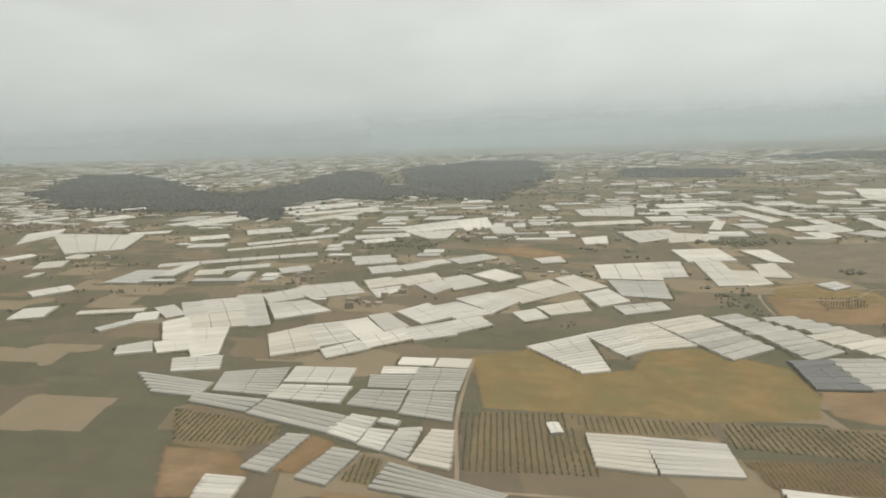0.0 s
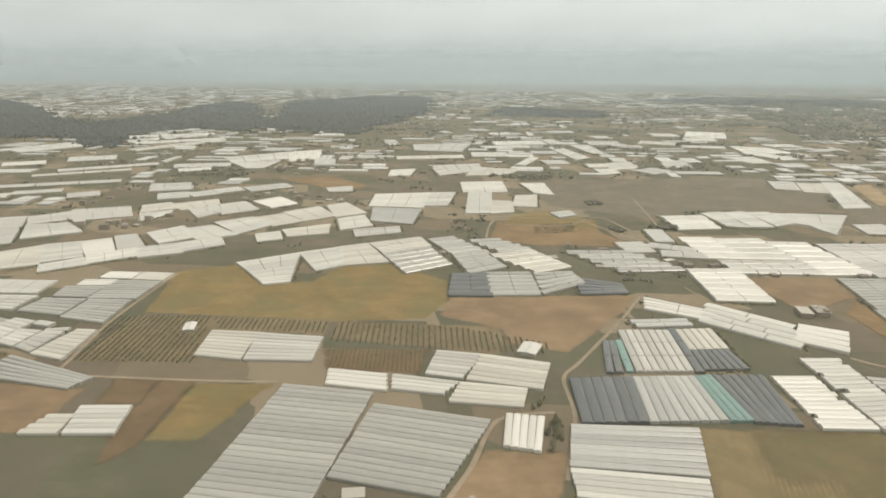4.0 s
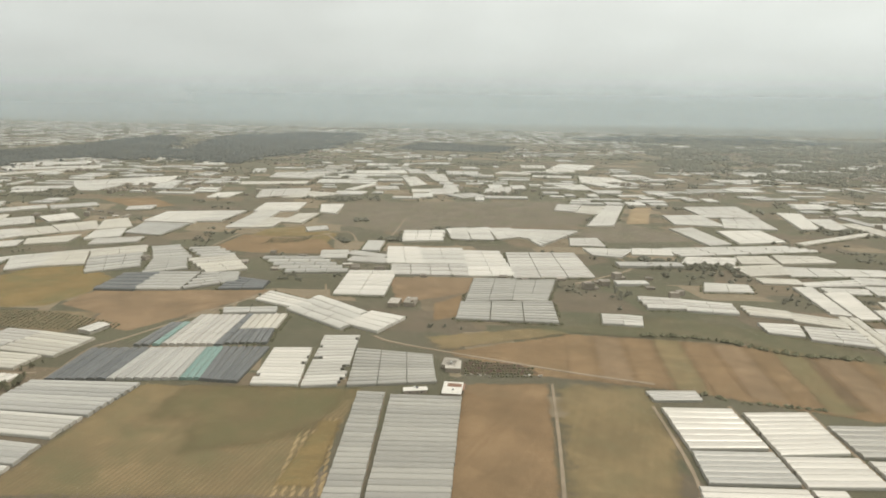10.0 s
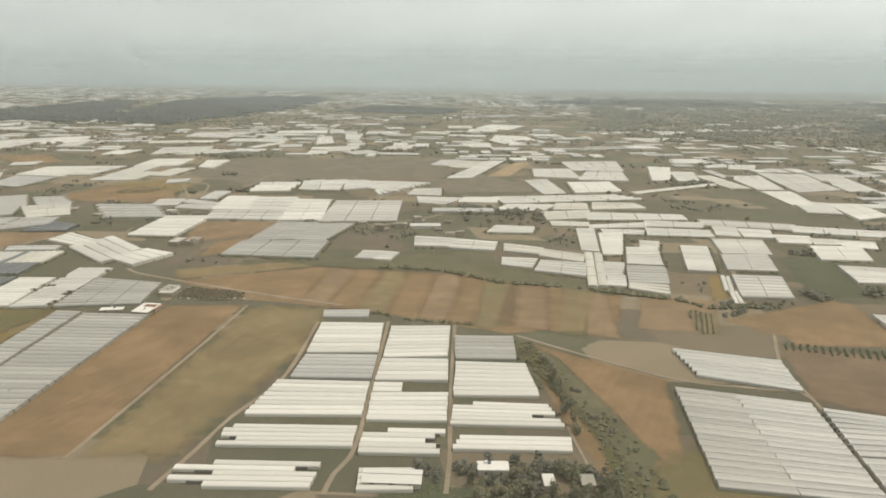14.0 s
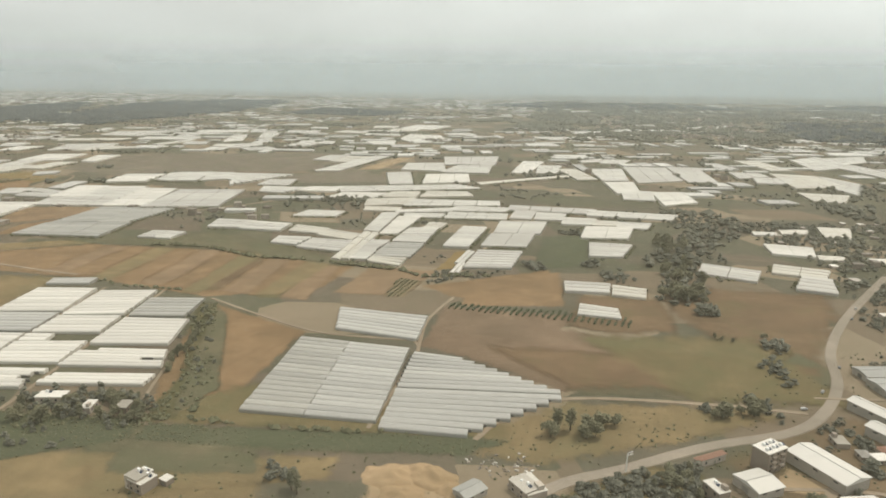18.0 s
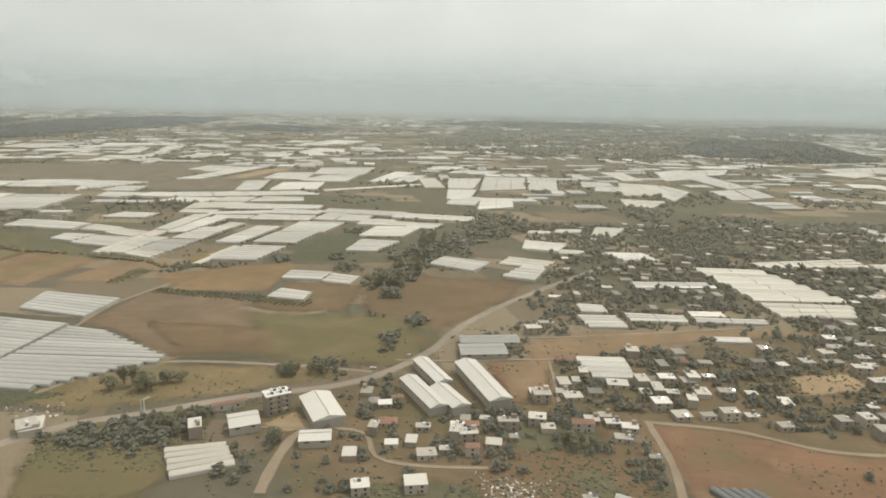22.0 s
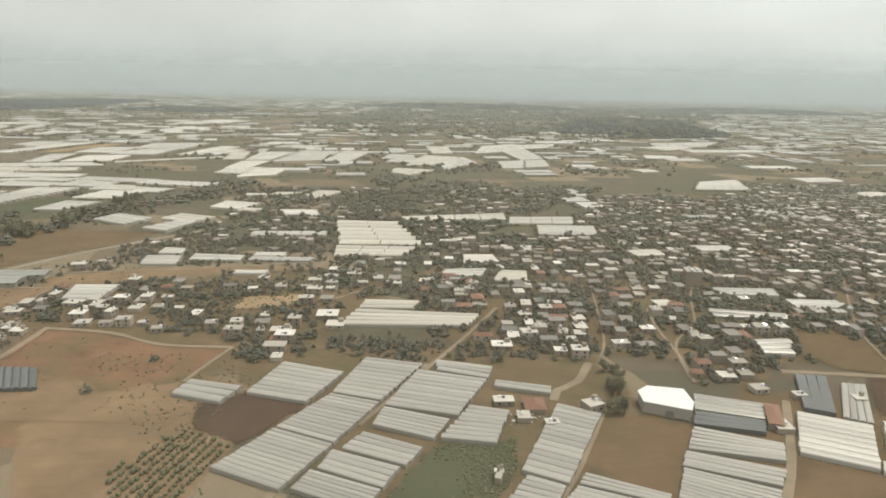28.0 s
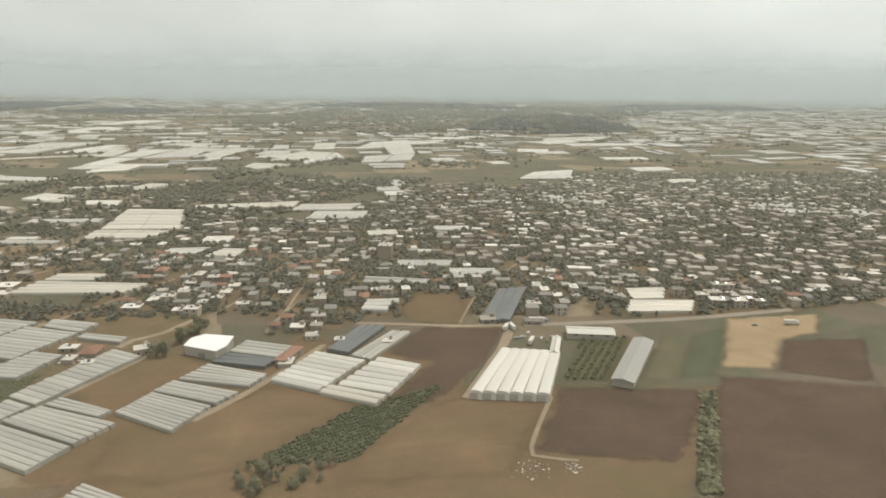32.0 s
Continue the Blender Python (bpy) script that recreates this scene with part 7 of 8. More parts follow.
grove(36, "990.6,510.0 1010.7,456.1 1030.7,374.9 1050.2,342.2 1022.8,335.7 1018.2,410.7", 0.9)
grove(14, "1986.9,412.3 1997.7,413.8 1995.6,350.9 1983.2,349.2", 1.1)
grove(34, "2312.3,336.9 2317.6,337.5 2291.8,247.2 2284.6,246.4", 0.5, 0.3)
grove(40, "2081.8,236.3 2101.0,254.0 2129.0,248.0 2123.2,232.7 2093.8,219.8", 0.6, 0.1)
grove(24, "98.1,310.3 118.4,328.5 166.7,303.8 173.2,278.7 134.8,268.8", 0.8)
grove(20, "246.8,458.8 259.4,484.4 288.0,411.6 271.5,407.3", 0.7)
# stands of trees: x, y, how many, how far they reach along x and y, size
for x, y, count, rx, ry, big in ((1395, 650, 18, 22, 12, 1.7), (1395, 731, 16, 20, 34, 1.6), (1392, 846, 14, 24, 45, 1.5), (1297, 388, 8, 13, 8, 1.5), (1312, 402, 3, 6, 4, 1.1),
                                 (1384, 427, 4, 8, 4, 1.2), (1400, 436, 4, 6, 3, 1.2), (1345, 350, 16, 17, 13, 0.8), (1405, 553, 5, 8, 5, 0.55), (1440, 570, 4, 6, 4, 0.55),
                                 (1164, 302, 3, 5, 4, 1.1), (1407, 345, 3, 5, 3, 1.1), (1570, 375, 22, 42, 9, 0.85), (1606, 358, 12, 13, 12, 0.9), (1767, 469, 3, 4, 4, 1.5),
                                 (1759, 391, 5, 8, 6, 1.2), (1775, 388, 5, 6, 5, 1.2), (1705, 450, 24, 24, 22, 0.8), (1735, 520, 12, 30, 28, 0.6), (1735, 580, 22, 34, 32, 0.9),
                                 (1690, 705, 24, 45, 20, 1.0), (1600, 690, 12, 25, 12, 0.9), (1456, 413, 5, 6, 5, 1.2), (1409, 450, 4, 7, 3, 1.3), (1374, 434, 4, 6, 3, 1.0),
                                 (1625, 525, 9, 25, 9, 0.6), (1825, 418, 12, 24, 9, 0.9), (1714, 372, 2, 3, 3, 0.9), (1698, 331, 2, 3, 3, 0.9), (1480, 297, 9, 24, 6, 0.9),
                                 (1530, 393, 18, 34, 14, 0.95), (1767, 394, 4, 12, 4, 1.0), (1752, 412, 4, 8, 4, 1.1), (1860, 420, 12, 26, 7, 1.0), (1797, 428, 6, 10, 6, 1.0)):
    stand(x, y, count, rx, ry, big)
crop_rows("-199.0,544.7 -101.7,569.7 -70.0,496.2 -50.9,466.9 -165.8,443.0", 106, 5.6, 2.0, 0.95)
crop_rows("-100.2,567.0 27.7,587.8 30.9,560.3 -73.4,540.4", 106, 5.6, 2.0, 0.8)
crop_rows("36.0,589.9 157.4,606.5 254.6,591.4 251.4,566.5 151.0,552.6 42.2,543.5", 106, 5.6, 2.0, 0.95)
crop_rows("53.6,525.4 144.3,545.0 146.7,498.6 66.9,491.7", 106, 4.0, 1.6, 0.6)
crop_rows("219.0,336.8 287.6,351.3 287.1,293.4 222.4,276.8", 100, 4.6, 1.8, 0.9)
crop_rows("2125.7,303.8 2167.8,332.7 2134.3,252.1 2086.9,243.1", 40, 2.7, 1.35, 0.85, "dense dark green orchard rows", "orchard")
crop_rows("2254.5,414.1 2287.7,417.8 2263.6,351.1 2238.1,348.4", 70, 4.6, 2.4, 1.3, "dark green orchard rows", "orchard")
crop_rows("1181,587 1228,589 1337,588 1341,564 1258,570 1181,573", 78, 5.4, 2.0, 1.15, "short rows of green orchard bushes", "orchard")
crop_rows("1116,648 1119,590 1136,597 1141,645", 84, 4.4, 2.2, 1.0)
crop_rows("182,1066 246,1094 249,1030 190,1005", 12, 9.0, 4.0, 1.3)
crop_rows("-478,473 -400,469 -344,464 -343,436 -364,424 -430,417", 106, 5.6, 2.0, 1.0)
crop_rows("-248,443 -228,440 -221,401 -249,401", 106, 4.6, 2.0, 0.9)
crop_rows("630.2,592.7 696.1,586.4 690.8,560.8 633.4,555.6", 15, 6.0, 2.6, 1.2)
crop_rows("1769.9,242.1 1758.8,262.4 1771.5,299.2 1778.8,299.3 1805.3,288.1 1799.5,267.4 1796.8,244.4", 83, 4.6, 2.8, 1.25)
lorry(2207.0, 425.6, 110, 12)
lorry(2203.4, 424.0, 75, 11)
lorry(2220.2, 401.4, 75, 12)
lorry(2226.5, 440.6, 5, 14)
car(2214.5, 409.6, 20)
car(2227.0, 409.1, 80)
car(2230.5, 404.6, 80)
car(2218.5, 418.4, 70)
car(2210.6, 407.2, 10)
car(2234.7, 412.1, 100)
car(1453.4, 477.6, 60, 0.4)
car(1524.5, 630.8, 60, 0.4)
car(1538.1, 660.5, 60, 0.4)
car(1478.0, 521.2, 70, 0.4)
car(1434.2, 449.8, 20, 0.4)
car(1470.2, 461.5, 70)
car(2380.9, 452.1, 10)
lorry(2408.5, 457.7, 5, 11)
scrub(630, "1324.1,385.3 1436.2,516.3 1583.7,609.6 1613.5,428.5 1613.2,329.8 1402.3,288.5", 0.59)
scrub(840, "1486.5,334.6 1565.3,374.2 1608.6,353.3 1627.7,292.7 1531.7,278.1", 0.65)
scrub(630, "1668.1,545.7 1769.3,547.5 1764.2,420.3 1694.2,417.7", 0.65)
scrub(120, "1112.4,326.3 1291.1,374.4 1352.4,389.0 1292.6,328.9 1067.3,276.0", 0.59)
scrub(420, "964.0,358.8 1046.6,378.7 1054.7,338.5 969.5,318.2", 0.59)
scrub(120, "1240.3,374.3 1289.3,425.5 1392.7,442.9 1415.9,432.3 1352.8,392.0 1277.2,351.8", 0.45)
scrub(350, "86.1,313.7 148.3,329.6 197.4,311.6 193.0,282.8 129.1,266.4", 0.52)
scrub(70, "1610.2,404.7 1750.3,399.7 1757.3,311.4 1648.3,294.9", 0.39)
scrub(350, "1664.6,377.5 1755.3,389.9 1791.7,360.0 1777.2,302.6 1818.6,240.6 1814.5,232.5", 0.45)
rubble(160, "1513.9,338.8 1559.9,339.6 1572.0,318.3 1535.5,312.7")
rubble(90, "1238.7,348.0 1267.2,363.0 1280.3,350.0 1264.7,331.5")
rubble(70, "1524.4,327.1 1551.9,332.5 1554.5,320.7 1528.1,315.5")
rubble(60, "1930.6,342.1 1952.2,345.1 1948.1,331.6 1933.4,328.4")
rubble(60, "2229.8,261.4 2237.5,262.3 2236.6,254.3 2229.1,253.4", 0.4)
rubble(60, "2204.4,260.9 2222.3,262.9 2223.8,247.8 2204.3,245.7", 0.4)
heap(1206, 325, 15, 11, 6.5, 10)
heap(1224, 330, 15, 10, 7.0, -15)
heap(1214, 311, 12, 9, 4.5, 30)
heap(1238, 321, 8, 7, 3.5, 0)
scrub(420, "918,330 1045,347 1054,326 1015,300 960,268 935,280", 0.42, "low green weeds of the meadow")
scrub(520, "1052,343 1150,358 1240,373 1262,372 1238,352 1129,333 1055,325", 0.42, "low green weeds of the meadow")
scrub(260, "962,535 980,538 1031,446 1057,405 1064,349 1047,344 1034,400", 1.0, "dense green hedge bushes beside the greenhouse")
rubble(70, "634,551 708,571 709,577 634,558", 1.3)
scrub(420, "2311,339 2319,339 2293,246 2284,245", 1.1, "dense dark hedge between the fields")
lamp_post(1322.9, 359.0)
lamp_post(1322.6, 356.7)
grove(22, "1504.9,401.5 1579.6,409.0 1587.6,366.9 1538.8,364.9", 0.8)
grove(16, "1460.1,314.9 1518.3,326.6 1535.6,299.5 1473.8,288.9", 0.6)
grove(14, "1589.0,373.7 1607.9,377.0 1617.3,339.4 1601.1,339.3", 0.8)
grove(26, "966.7,500.9 982.8,526.3 1069.2,389.6 1066.8,353.6", 0.6)
grove(18, "1405.5,438.1 1444.9,456.1 1470.4,402.1 1426.6,403.1", 0.8)
scrub(300, "1459.1,316.4 1517.2,328.7 1538.2,299.9 1473.8,288.9", 0.7)
rubble(120, "1521.3,332.8 1548.8,341.0 1557.1,321.1 1530.9,314.0", 0.6)
grove(34, "932.9,350.5 1031.1,373.7 1059.7,321.2 978.6,297.0", 0.8)
grove(12, "1141.2,322.3 1153.9,325.3 1159.7,308.1 1146.3,305.0", 0.9)
grove(16, "1761.0,428.0 1782.5,396.8 1774.3,372.4 1756.8,396.4", 0.9)
grove(22, "1803.3,434.6 1898.9,449.3 1885.6,419.8 1798.7,399.3", 0.9)
grove(26, "1682.5,507.7 1716.7,513.1 1729.7,415.0 1698.7,410.2", 0.7)
scrub(900, "1926.5,312.1 1935.2,319.6 1937.4,292.9 1924.0,251.4 1921.2,241.1 1884.5,238.1 1882.2,265.5 1899.1,310.1", 0.45, "dense low green crop")
scrub(500, "1284.0,323.3 1324.6,357.5 1347.2,369.0 1360.6,337.7 1371.4,308.2 1300.3,292.6", 0.7)

# ---------------------------------------------------------------- houses of the villages
HOUSES.sort(key=lambda q: q[1] + 0.15 * abs(q[0] - 1900))
NEAR_HOUSES, FAR_HOUSES = HOUSES[:225], HOUSES[225:]
hr = random.Random(5)
for x, y, lx, ly, ang, h, roof in NEAR_HOUSES:
    house(h, "", hr, (Vector((x, y)), lx, ly, ang), roof)

CUBE_V = np.array([(x, y, z) for z in (0, 1) for y in (-.5, .5) for x in (-.5, .5)])
CUBE_SIDES = np.array([(0, 1, 5, 4), (1, 3, 7, 5), (3, 2, 6, 7), (2, 0, 4, 6)])
CUBE_TOP = np.array([(4, 5, 7, 6)])


def boxes(name, rows, sides, top, label, category):
    """Many simple blocks, each an island: rows of x, y, length, width, turn, height."""
    rows = np.array(rows)
    c, s = np.cos(rows[:, 4])[:, None], np.sin(rows[:, 4])[:, None]
    lx, ly = CUBE_V[None, :, 0] * rows[:, 2:3], CUBE_V[None, :, 1] * rows[:, 3:4]
    v = np.stack([rows[:, 0:1] + lx * c - ly * s, rows[:, 1:2] + lx * s + ly * c, CUBE_V[None, :, 2] * rows[:, 5:6]], -1).reshape(-1, 3)
    off = (np.arange(len(rows)) * 8)[:, None, None]
    f = np.concatenate([(CUBE_SIDES[None] + off).reshape(-1, 4), (CUBE_TOP[None] + off).reshape(-1, 4)])
    me = bpy.data.meshes.new(name)
    me.from_pydata(v.tolist(), [], f.tolist())
    me.materials.append(sides)
    me.materials.append(top)
    me.polygons.foreach_set("material_index", [0] * (4 * len(rows)) + [1] * len(rows))
    me.update()
    tagged(new(name, me), label, category, kind="stuff")


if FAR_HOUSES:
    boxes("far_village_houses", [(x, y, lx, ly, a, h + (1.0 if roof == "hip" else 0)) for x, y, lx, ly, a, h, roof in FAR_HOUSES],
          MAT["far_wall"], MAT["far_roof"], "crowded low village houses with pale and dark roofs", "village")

# garden trees that fill the ground between the houses
tr = random.Random(8)
LOTS = {}
for x, y, lx, ly, ang, h, roof in HOUSES:
    LOTS.setdefault((int(x // 20), int(y // 20)), []).append((x, y, 0.30 * (lx + ly) + 0.4))
for poly, trees in VILLAGES:
    p = np.array(poly)
    q = np.roll(p, -1, 0)
    area = abs(np.sum(p[:, 0] * q[:, 1] - q[:, 0] * p[:, 1])) / 2
    lo, hi = p.min(0), p.max(0)
    for _ in range(int(area / 15 * trees)):
        x, y = tr.uniform(lo[0], hi[0]), tr.uniform(lo[1], hi[1])
        if noise.noise((x / 38, y / 38, 6.0)) < tr.uniform(-0.55, 0.35) or not inside((x, y), poly) or taken(x, y, 1.6) or taken(x, y, 0, OPEN):
            continue
        i, j = int(x // 20), int(y // 20)
        if not any(math.hypot(x - a, y - b) < r for di in (-1, 0, 1) for dj in (-1, 0, 1) for a, b, r in LOTS.get((i + di, j + dj), ())):
            FAR_TREES.append((x, y, tr.uniform(0.4, 1.0) * (1.35 if tr.random() < 0.12 else 1.0)))

# ---------------------------------------------------------------- far plain: greenhouses, hamlets, woods
fr = np.random.default_rng(11)


def patchy(x, y, scale, seed):
    return 0.5 + 0.5 * noise.noise((x / scale + seed, y / scale - seed, seed * 0.37))


HILLS = [(2390, 2850, 330, 480, 34), (1500, 5200, 900, 420, 30), (3700, 5600, 800, 420, 26)]
# dense woods of the far plain, as corners on the plan
WOOD_ZONES = ["-4600,3900 -4050,3880 -2994,3142 -2308,2600 -2032,2480 -1957,2700 -2012,3100 -2211,3700 -2300,4080 -2039,3900 -1404,2900 -1250,2900 -1820,4100 -1850,4560 -1640,5050 -1250,5200 -1000,4600 -860,4000 -700,3348 -690,2879 -740,2576 -640,2330 -907,2394 -1143,2480 -1119,2323 -1392,2353 -1440,2060 -1235,1762 -1336,1729 -1665,2000 -1858,1867 -2450,1950 -3300,2450",
              "-330,3450 194,3380 260,3800 -360,4050",
              "2054,2520 2258,2470 2423,2560 2640,2950 2560,3420 2285,3600 2130,3050"]
# loose groves, hamlets and gardens, where only few greenhouses stand
GARDENS = "1000,2800 1167,2400 1305,2230 1484,2279 1753,2262 2054,2400 2206,2230 2423,2586 2705,3339 3164,4399 5400,9000 2500,9000 948,6581"
FILM_LANDS = ["-2127,3110 -2350,3650 -2350,4200 -1850,4700 -1130,5100 -300,4500 900,4300 900,6600 0,9200 -14000,9200 -3700,3500 -2607,3000",
              "2600,2163 3166,1900 6500,3000 9000,8500 5756,7800 3185,4671 2800,3400"]
WOOD_ZONES, GARDENS, FILM_LANDS = [pairs(z) for z in WOOD_ZONES], pairs(GARDENS), [pairs(z) for z in FILM_LANDS]


def wooded(x, y):
    return any(inside((x, y), z) for z in WOOD_ZONES)


def hill_height(x, y):
    z = 0.0
    for hx, hy, rx, ry, h in HILLS:
        d = ((x - hx) / rx) ** 2 + ((y - hy) / ry) ** 2
        if d < 1:
            u = min(1.0, (1 - d) / 0.9)
            z = max(z, 0.85 * h * u * u * (3 - 2 * u) * (0.62 + 0.76 * patchy(x, y, 170, 3.0)))
    return z


for hx, hy, rx, ry, h in HILLS:
    n = 36
    hv = [(hx + rx * (2 * i / n - 1), hy + ry * (2 * j / n - 1), 0) for j in range(n + 1) for i in range(n + 1)]
    hv = [(x, y, hill_height(x, y) - 0.4) for x, y, _ in hv]
    hf = [(j * (n + 1) + i, j * (n + 1) + i + 1, (j + 1) * (n + 1) + i + 1, (j + 1) * (n + 1) + i) for j in range(n) for i in range(n)]
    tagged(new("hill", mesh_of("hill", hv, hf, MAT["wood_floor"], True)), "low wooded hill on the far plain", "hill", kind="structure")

film, hamlets = [], []
tries = 0
while len(film) < 7000 and tries < 90000:
    tries += 1
    y = 900 + 8300 * fr.random() ** 1.1
    x = fr.uniform(-1.55 * y - 200, 2300 + 0.72 * y)
    if hill_height(x, y) > 0 or taken(x, y, 26.0) or taken(x, y, 15.0, OPEN) or wooded(x, y):
        continue
    dens = patchy(x, y, 520, 1.0) * 0.75 + patchy(x, y, 150, 2.0) * 0.5
    if y < 1500:
        dens -= 0.20
    elif any(inside((x, y), z) for z in FILM_LANDS):
        dens += 0.18
    elif inside((x, y), GARDENS):
        dens -= 0.13
    elif y > 2600:
        dens -= 0.08
    if dens < fr.uniform(0.46, 0.82):
        continue
    turn = 0.26 + 0.4 * (patchy(x, y, 900, 5.0) - 0.5) + (1.57 if fr.random() < 0.18 else 0)
    lx, ly = fr.uniform(35, 120), fr.uniform(14, 42)
    for k in range(fr.integers(1, 4)):
        px, py = x - math.sin(turn) * k * (ly + 5) + fr.uniform(-12, 12), y + math.cos(turn) * k * (ly + 5)
        if hill_height(px, py) == 0 and not taken(px, py, 20.0) and not wooded(px, py):
            film.append((px, py, lx * fr.uniform(.7, 1.05), ly, turn, fr.uniform(3.0, 4.2)))
            take([(px + math.cos(turn) * a - math.sin(turn) * b, py + math.sin(turn) * a + math.cos(turn) * b)
                  for a, b in ((-lx / 2, -ly / 2), (lx / 2, -ly / 2), (lx / 2, ly / 2), (-lx / 2, ly / 2))])
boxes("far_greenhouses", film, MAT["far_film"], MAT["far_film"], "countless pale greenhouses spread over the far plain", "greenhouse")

for _ in range(60000):
    y = fr.uniform(850, 4200)
    x = fr.uniform(-1.5 * y - 100, 2300 + 0.7 * y)
    close = 0.16 if inside((x, y), GARDENS) else 0.0
    if close + patchy(x, y, 260, 7.0) + 0.25 * patchy(x, y, 60, 8.0) > fr.uniform(0.74, 1.25) and not wooded(x, y) and not taken(x, y, 3.0) and not taken(x, y, 4.0, OPEN) and hill_height(x, y) == 0:
        hamlets.append((x, y, fr.uniform(7, 15), fr.uniform(6, 11), fr.uniform(0, 0.6), fr.choice((3.2, 3.4, 6.3, 8.8))))
    if len(hamlets) > 3000:
        break
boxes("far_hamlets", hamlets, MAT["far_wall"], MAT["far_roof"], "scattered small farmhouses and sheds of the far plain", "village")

# woods, hedges and lone trees far off
WOODS = []
for hx, hy, rx, ry, h in HILLS:
    for _ in range(int(rx * ry / 70)):
        a, q = fr.uniform(0, 6.283), 1.08 * fr.random() ** 0.5
        WOODS.append((hx + rx * q * math.cos(a), hy + ry * q * math.sin(a), fr.uniform(0.7, 1.4)))
for zone in WOOD_ZONES:
    p = np.array(zone)
    q = np.roll(p, -1, 0)
    area = abs(np.sum(p[:, 0] * q[:, 1] - q[:, 0] * p[:, 1])) / 2
    # dark sheet that paints shade into the gaps between the crowns
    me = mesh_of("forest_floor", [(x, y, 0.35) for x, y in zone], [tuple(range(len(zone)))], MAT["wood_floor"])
    tagged(new("forest_floor", me), "dark floor sheet of the far woods, shade and haze in its colour", "forest floor", kind="structure")
    lo, hi = p.min(0), p.max(0)
    left = int(area / 105)
    while left > 0:
        x, y = fr.uniform(lo[0], hi[0]), fr.uniform(lo[1], hi[1])
        if inside((x, y), zone) or (inside((x + fr.normal(0, 45), y + fr.normal(0, 45)), zone) and fr.random() < 0.6):
            left -= 1
            if patchy(x, y, 130, 21.0) + 0.5 * patchy(x, y, 420, 22.0) > fr.uniform(0.30, 0.62) and not taken(x, y, 0):
                WOODS.append((x, y, fr.uniform(1.0, 1.9) * (0.65 + 0.7 * patchy(x, y, 90, 23.0))))


def clump(x, y, count, rx, ry, big=1.0):
    """A tight stand of trees, tallest in its middle."""
    for _ in range(count):
        dx, dy = np.clip(fr.normal(0, 0.5, 2), -1.2, 1.2)
        if not taken(x + dx * rx, y + dy * ry, 1.5):
            FAR_TREES.append((x + dx * rx, y + dy * ry, big * fr.uniform(0.6, 1.25)))


# stands of trees beside the yards and along the stream
for x, y, count, rx, ry in ((1440, 1030, 60, 45, 55), (1392, 672, 46, 20, 34), (1402, 770, 60, 30, 60), (1440, 880, 60, 32, 70), (1490, 990, 60, 42, 70), (1248, 722, 20, 12, 12), (1302, 742, 14, 8, 10),
                            (1285, 890, 20, 24, 8), (1312, 336, 56, 20, 18), (1337, 333, 44, 15, 18), (1354, 354, 22, 6, 14), (1408, 346, 6, 4, 3), (1405, 615, 14, 8, 10), (1442, 545, 16, 10, 14),
                            (1432, 502, 14, 9, 18), (1464, 400, 8, 8, 4), (1448, 386, 10, 8, 8), (840, 1030, 46, 24, 26), (905, 1050, 46, 40, 26), (268, 1262, 14, 14, 18), (318, 1060, 12, 10, 14), (1330, 700, 22, 16, 16), (985, 348, 46, 40, 9), (1004, 362, 30, 34, 7), (1515, 352, 26, 24, 9), (1560, 402, 30, 40, 10),
                            (1590, 1650, 60, 25, 150), (1573, 1000, 50, 45, 35), (1706, 1180, 70, 35, 90), (1712, 900, 60, 28, 60),
                            (1846, 1128, 50, 60, 30), (1984, 1020, 60, 90, 28), (1212, 1407, 50, 70, 40), (1607, 930, 60, 50, 30), (1459, 1475, 70, 60, 50),
                            (1800, 1090, 60, 90, 35), (2000, 1114, 40, 50, 35), (-572, 1791, 50, 70, 25), (80, 1540, 70, 110, 25), (400, 1095, 26, 34, 12),
                            (690, 1050, 30, 50, 25), (1304, 1762, 50, 80, 60), (910, 1040, 40, 60, 40), (1534, 1358, 30, 30, 30), (1765, 880, 40, 50, 25),
                            (1895, 1000, 40, 50, 20), (2070, 1380, 60, 60, 50), (1750, 1400, 50, 120, 30), (1000, 1640, 50, 150, 30), (420, 1760, 60, 160, 30)):
    clump(x, y, count, rx, ry, 1.35 if 1380 < x < 1500 and 600 < y < 1000 else 1.0)


def hedge(x0, y0, x1, y1, gaps=0.35):
    """A broken row of bushes along an edge of a plot."""
    n = int(math.hypot(x1 - x0, y1 - y0) / 3.2)
    for i in range(n):
        u = (i + fr.random()) / n
        x, y = x0 + (x1 - x0) * u + fr.uniform(-1.3, 1.3), y0 + (y1 - y0) * u + fr.uniform(-1.3, 1.3)
        if patchy(x, y, 34, 31.0) > gaps and not taken(x, y, 0.5) and not taken(x, y, 0, OPEN):
            HEDGES.append((x, y, fr.uniform(0.22, 0.5), -0.3))


HEDGES = []
for plot in sorted({tuple(q) for cell in TAKEN.values() for q in cell}):
    if min(q[1] for q in plot) > 560 and max(q[1] for q in plot) < 2600 and max(q[0] for q in plot) - min(q[0] for q in plot) > 26:
        for (x0, y0), (x1, y1) in zip(plot, plot[1:] + plot[:1]):
            if patchy(x0, y0, 55, 41.0) > 0.54:
                d = Vector((x1 - x0, y1 - y0)).normalized() * 3.4
                hedge(x0 + d.y, y0 - d.x, x1 + d.y, y1 - d.x)
                hedge(x0 - d.y, y0 + d.x, x1 - d.y, y1 + d.x)
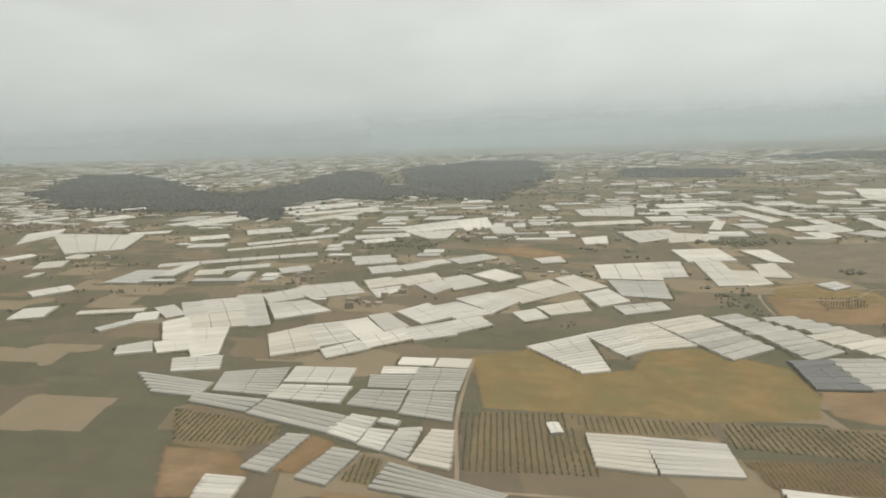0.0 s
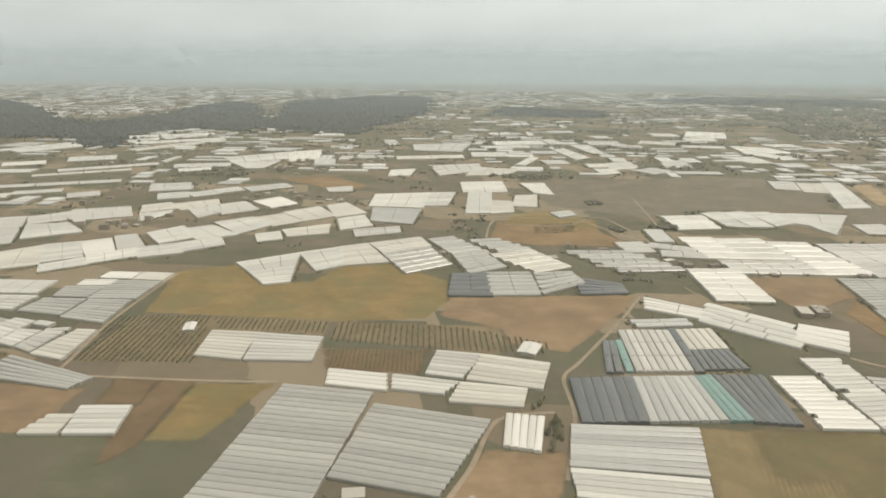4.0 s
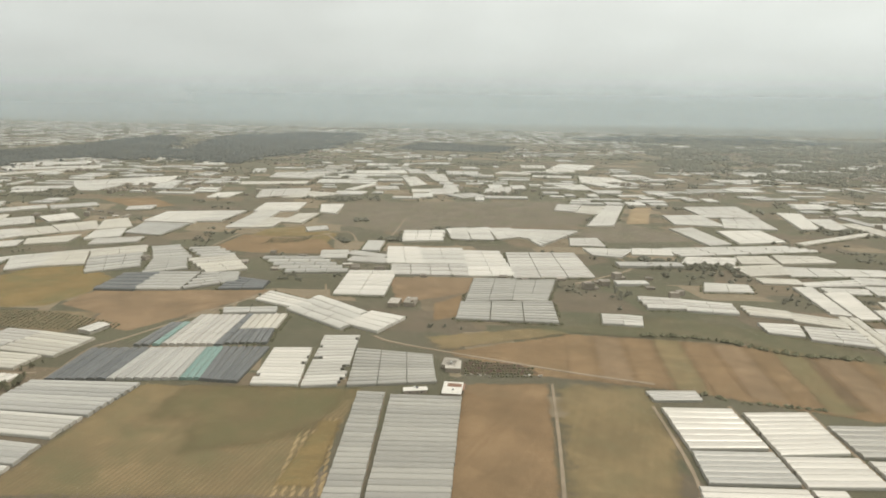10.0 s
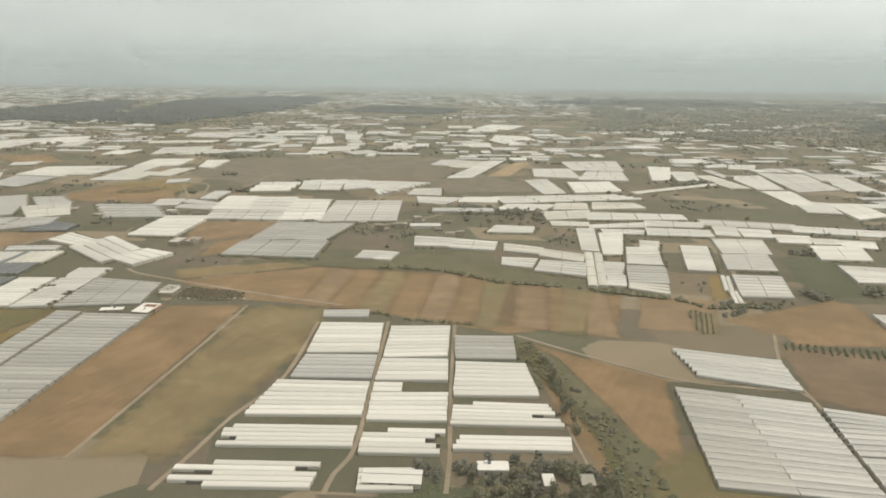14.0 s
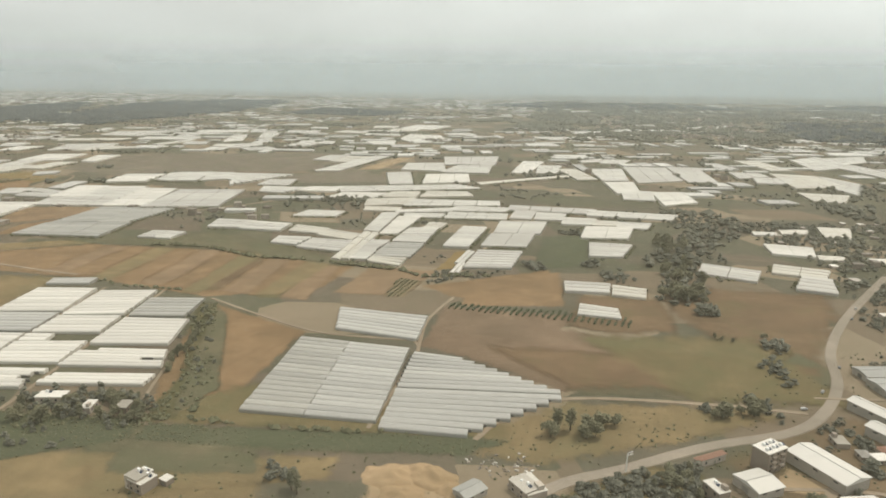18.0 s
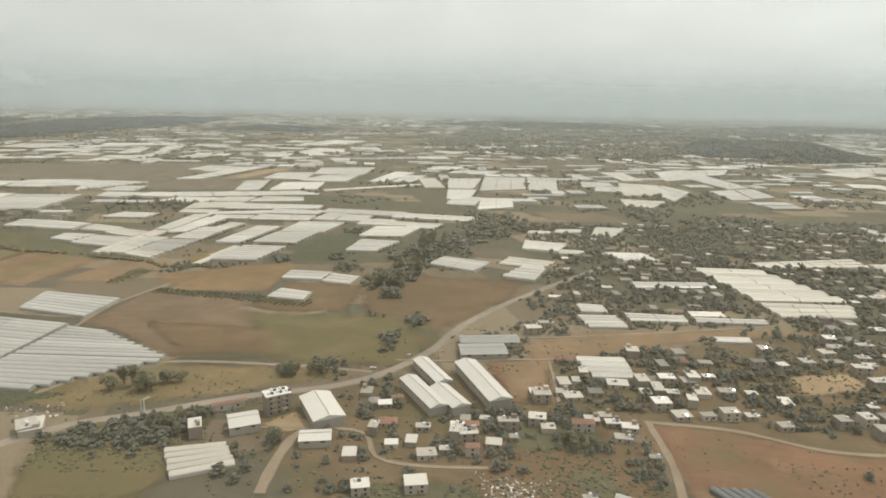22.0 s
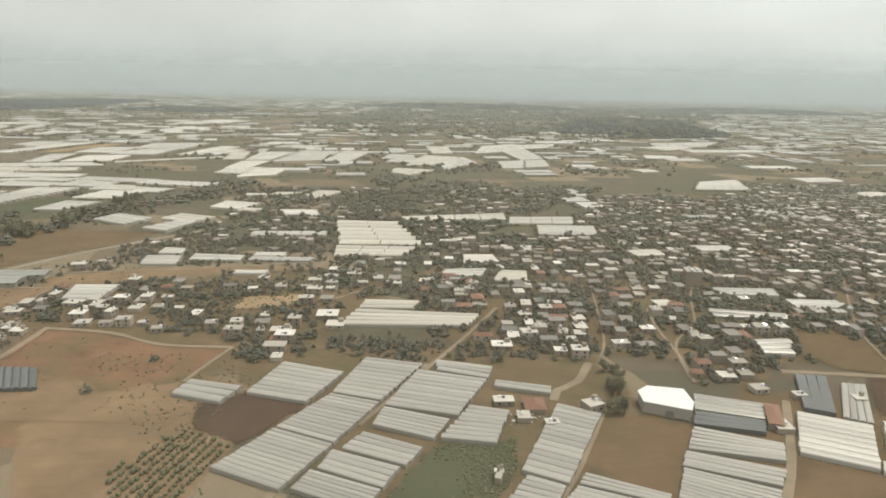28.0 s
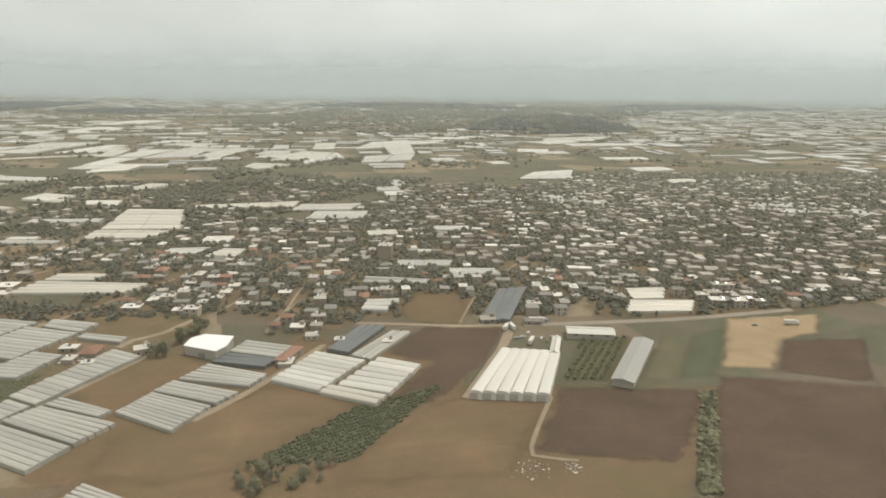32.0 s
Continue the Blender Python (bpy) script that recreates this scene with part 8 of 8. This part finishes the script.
def thicket(size, text):
    """A close row of bushes along a line, with few gaps."""
    line = pairs(text)
    for (x0, y0), (x1, y1) in zip(line, line[1:]):
        for i in range(int(math.hypot(x1 - x0, y1 - y0) / 2.2)):
            u = fr.random()
            x, y = x0 + (x1 - x0) * u + fr.uniform(-1.6, 1.6), y0 + (y1 - y0) * u + fr.uniform(-1.6, 1.6)
            if patchy(x, y, 22, 51.0) > 0.36 and not taken(x, y, 0.5):
                HEDGES.append((x, y, size * fr.uniform(0.5, 1.3), -0.3))


thicket(0.62, "794,705 864,711 935,684 1012,690 1048,681 1109,676 1138,660 1203,678")
thicket(0.40, "828,563 840,570 856,560 936,563 962,562")
thicket(0.45, "1062,380 1074,352 1113,354 1170,360 1230,372")
count = tries = 0
while count < 36000 and tries < 500000:
    tries += 1
    y = 640 + 5000 * fr.random() ** 1.2
    x = fr.uniform(-1.5 * y - 100, 2300 + 0.7 * y)
    garden = 0.15 if inside((x, y), GARDENS) else 0.0
    if y < 1300 and fr.random() < 0.5:
        continue
    if garden + patchy(x, y, 190, 13.0) * 0.62 + patchy(x, y, 42, 14.0) * 0.55 > fr.uniform(0.70, 0.92) and not taken(x, y, 2.0) and not taken(x, y, 3.0, OPEN):
        FAR_TREES.append((x, y, fr.uniform(0.35, 0.85) * (2.1 if garden else 1.5 if y > 2000 else 1.0)))
        count += 1
v0, f0 = OCTA


def clump_up(spots):
    """Trees that the path comes near are built of many leaf clumps, the far ones of one."""
    out = []
    for x, y, s in spots:
        n = 22 if y < 480 else 8 if y < 700 else 4 if y < 1050 else 1
        if n == 1:
            out.append((x, y, s * 1.15, 0.0))
            continue
        tall = fr.uniform(3.0, 5.6) * (1.5 if fr.random() < 0.12 else 1.0)
        for k in range(n):
            a, u = fr.uniform(0, 6.283), fr.random()
            q = fr.random() ** 0.5 * s * 2.9 * (0.35 + 0.65 * math.sin(math.pi * min(1.0, u + 0.18)))
            out.append((x + q * math.cos(a), y + q * math.sin(a), s * fr.uniform(0.7, 1.3) * (0.24 if n > 12 else 0.36 if n > 5 else 0.5), s * (u * tall - 0.6)))
    return out


def crowns(name, spots, mat, label):
    """A mass of far tree crowns, each a ragged clump."""
    arr = np.array(spots)
    n = len(arr)
    jag = 1 + fr.uniform(-0.4, 0.4, (n, len(v0), 1))
    wide = np.stack([fr.uniform(1.0, 1.9, n), fr.uniform(0.9, 1.5, n), np.ones(n)], -1)[:, None]
    vv = v0[None] * jag * (arr[:, 2] * 3.5)[:, None, None] * wide
    zz = np.array([hill_height(x, y) for x, y in arr[:, :2]])
    vv += np.stack([arr[:, 0], arr[:, 1], zz + arr[:, 2] * 3.0 + arr[:, 3]], -1)[:, None]
    ff = f0[None] + (np.arange(n) * len(v0))[:, None, None]
    tagged(new(name, mesh_of(name, vv.reshape(-1, 3).tolist(), ff.reshape(-1, 3).tolist(), mat)), label, "trees", kind="stuff")


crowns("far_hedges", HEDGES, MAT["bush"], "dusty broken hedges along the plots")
crowns("far_trees", clump_up(FAR_TREES), MAT["leaf_far"], "dark dusty trees and hedges of the plain, paled as by haze")
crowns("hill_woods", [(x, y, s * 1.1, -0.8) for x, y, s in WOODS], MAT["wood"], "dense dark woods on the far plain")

# ---------------------------------------------------------------- added tinted sheets imitating haze that thickens with distance
HAZE = Nodes("haze_glare_sheet")
clear = HAZE.t.nodes.new("ShaderNodeBsdfTransparent")
front = HAZE.t.nodes.new("ShaderNodeBsdfDiffuse")
back = HAZE.t.nodes.new("ShaderNodeBsdfTranslucent")
for n in (front, back):
    HAZE.t.links.new(HAZE.info.outputs["Color"], n.inputs["Color"])
dust = HAZE.t.nodes.new("ShaderNodeMixShader")
HAZE.t.links.new(front.outputs[0], dust.inputs[1])
HAZE.t.links.new(back.outputs[0], dust.inputs[2])
blend = HAZE.t.nodes.new("ShaderNodeMixShader")
rise = HAZE.t.nodes.new("ShaderNodeTexCoord")
hz = HAZE.t.nodes.new("ShaderNodeSeparateXYZ")
HAZE.t.links.new(rise.outputs["Generated"], hz.inputs[0])
thin = HAZE.t.nodes.new("ShaderNodeMapRange")      # each haze sheet fades out upwards
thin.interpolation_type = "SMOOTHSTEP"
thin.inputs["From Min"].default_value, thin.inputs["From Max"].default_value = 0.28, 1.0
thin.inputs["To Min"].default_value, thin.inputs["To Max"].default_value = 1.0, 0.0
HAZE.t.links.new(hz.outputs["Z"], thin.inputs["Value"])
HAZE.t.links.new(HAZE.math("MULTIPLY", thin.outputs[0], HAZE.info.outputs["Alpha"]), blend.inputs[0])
HAZE.t.links.new(clear.outputs[0], blend.inputs[1])
HAZE.t.links.new(dust.outputs[0], blend.inputs[2])
HAZE.t.links.new(blend.outputs[0], HAZE.t.nodes["Material Output"].inputs["Surface"])
# the nearest sheet, denser and warm, stands in for window glare over all the ground
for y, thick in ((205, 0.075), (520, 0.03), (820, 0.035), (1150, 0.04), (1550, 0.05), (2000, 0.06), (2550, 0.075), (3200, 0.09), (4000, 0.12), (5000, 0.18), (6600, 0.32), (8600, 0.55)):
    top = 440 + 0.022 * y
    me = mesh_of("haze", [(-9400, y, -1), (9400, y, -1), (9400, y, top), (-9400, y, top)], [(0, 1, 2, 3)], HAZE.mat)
    ob = tagged(new("backdrop_haze", me), "added translucent sheet imitating haze and window glare", "haze", kind="structure")
    # haze tint set per sheet: warm near by, bluer and paler far off
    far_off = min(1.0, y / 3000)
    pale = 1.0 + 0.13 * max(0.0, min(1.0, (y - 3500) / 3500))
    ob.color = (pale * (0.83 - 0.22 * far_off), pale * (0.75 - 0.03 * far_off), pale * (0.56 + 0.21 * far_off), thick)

# ---------------------------------------------------------------- the whole model at its scale
for ob in list(scene.objects):
    if ob.parent is None and ob.type in {"MESH", "EMPTY"}:
        ob.matrix_basis = Matrix.Scale(K, 4) @ ob.matrix_basis
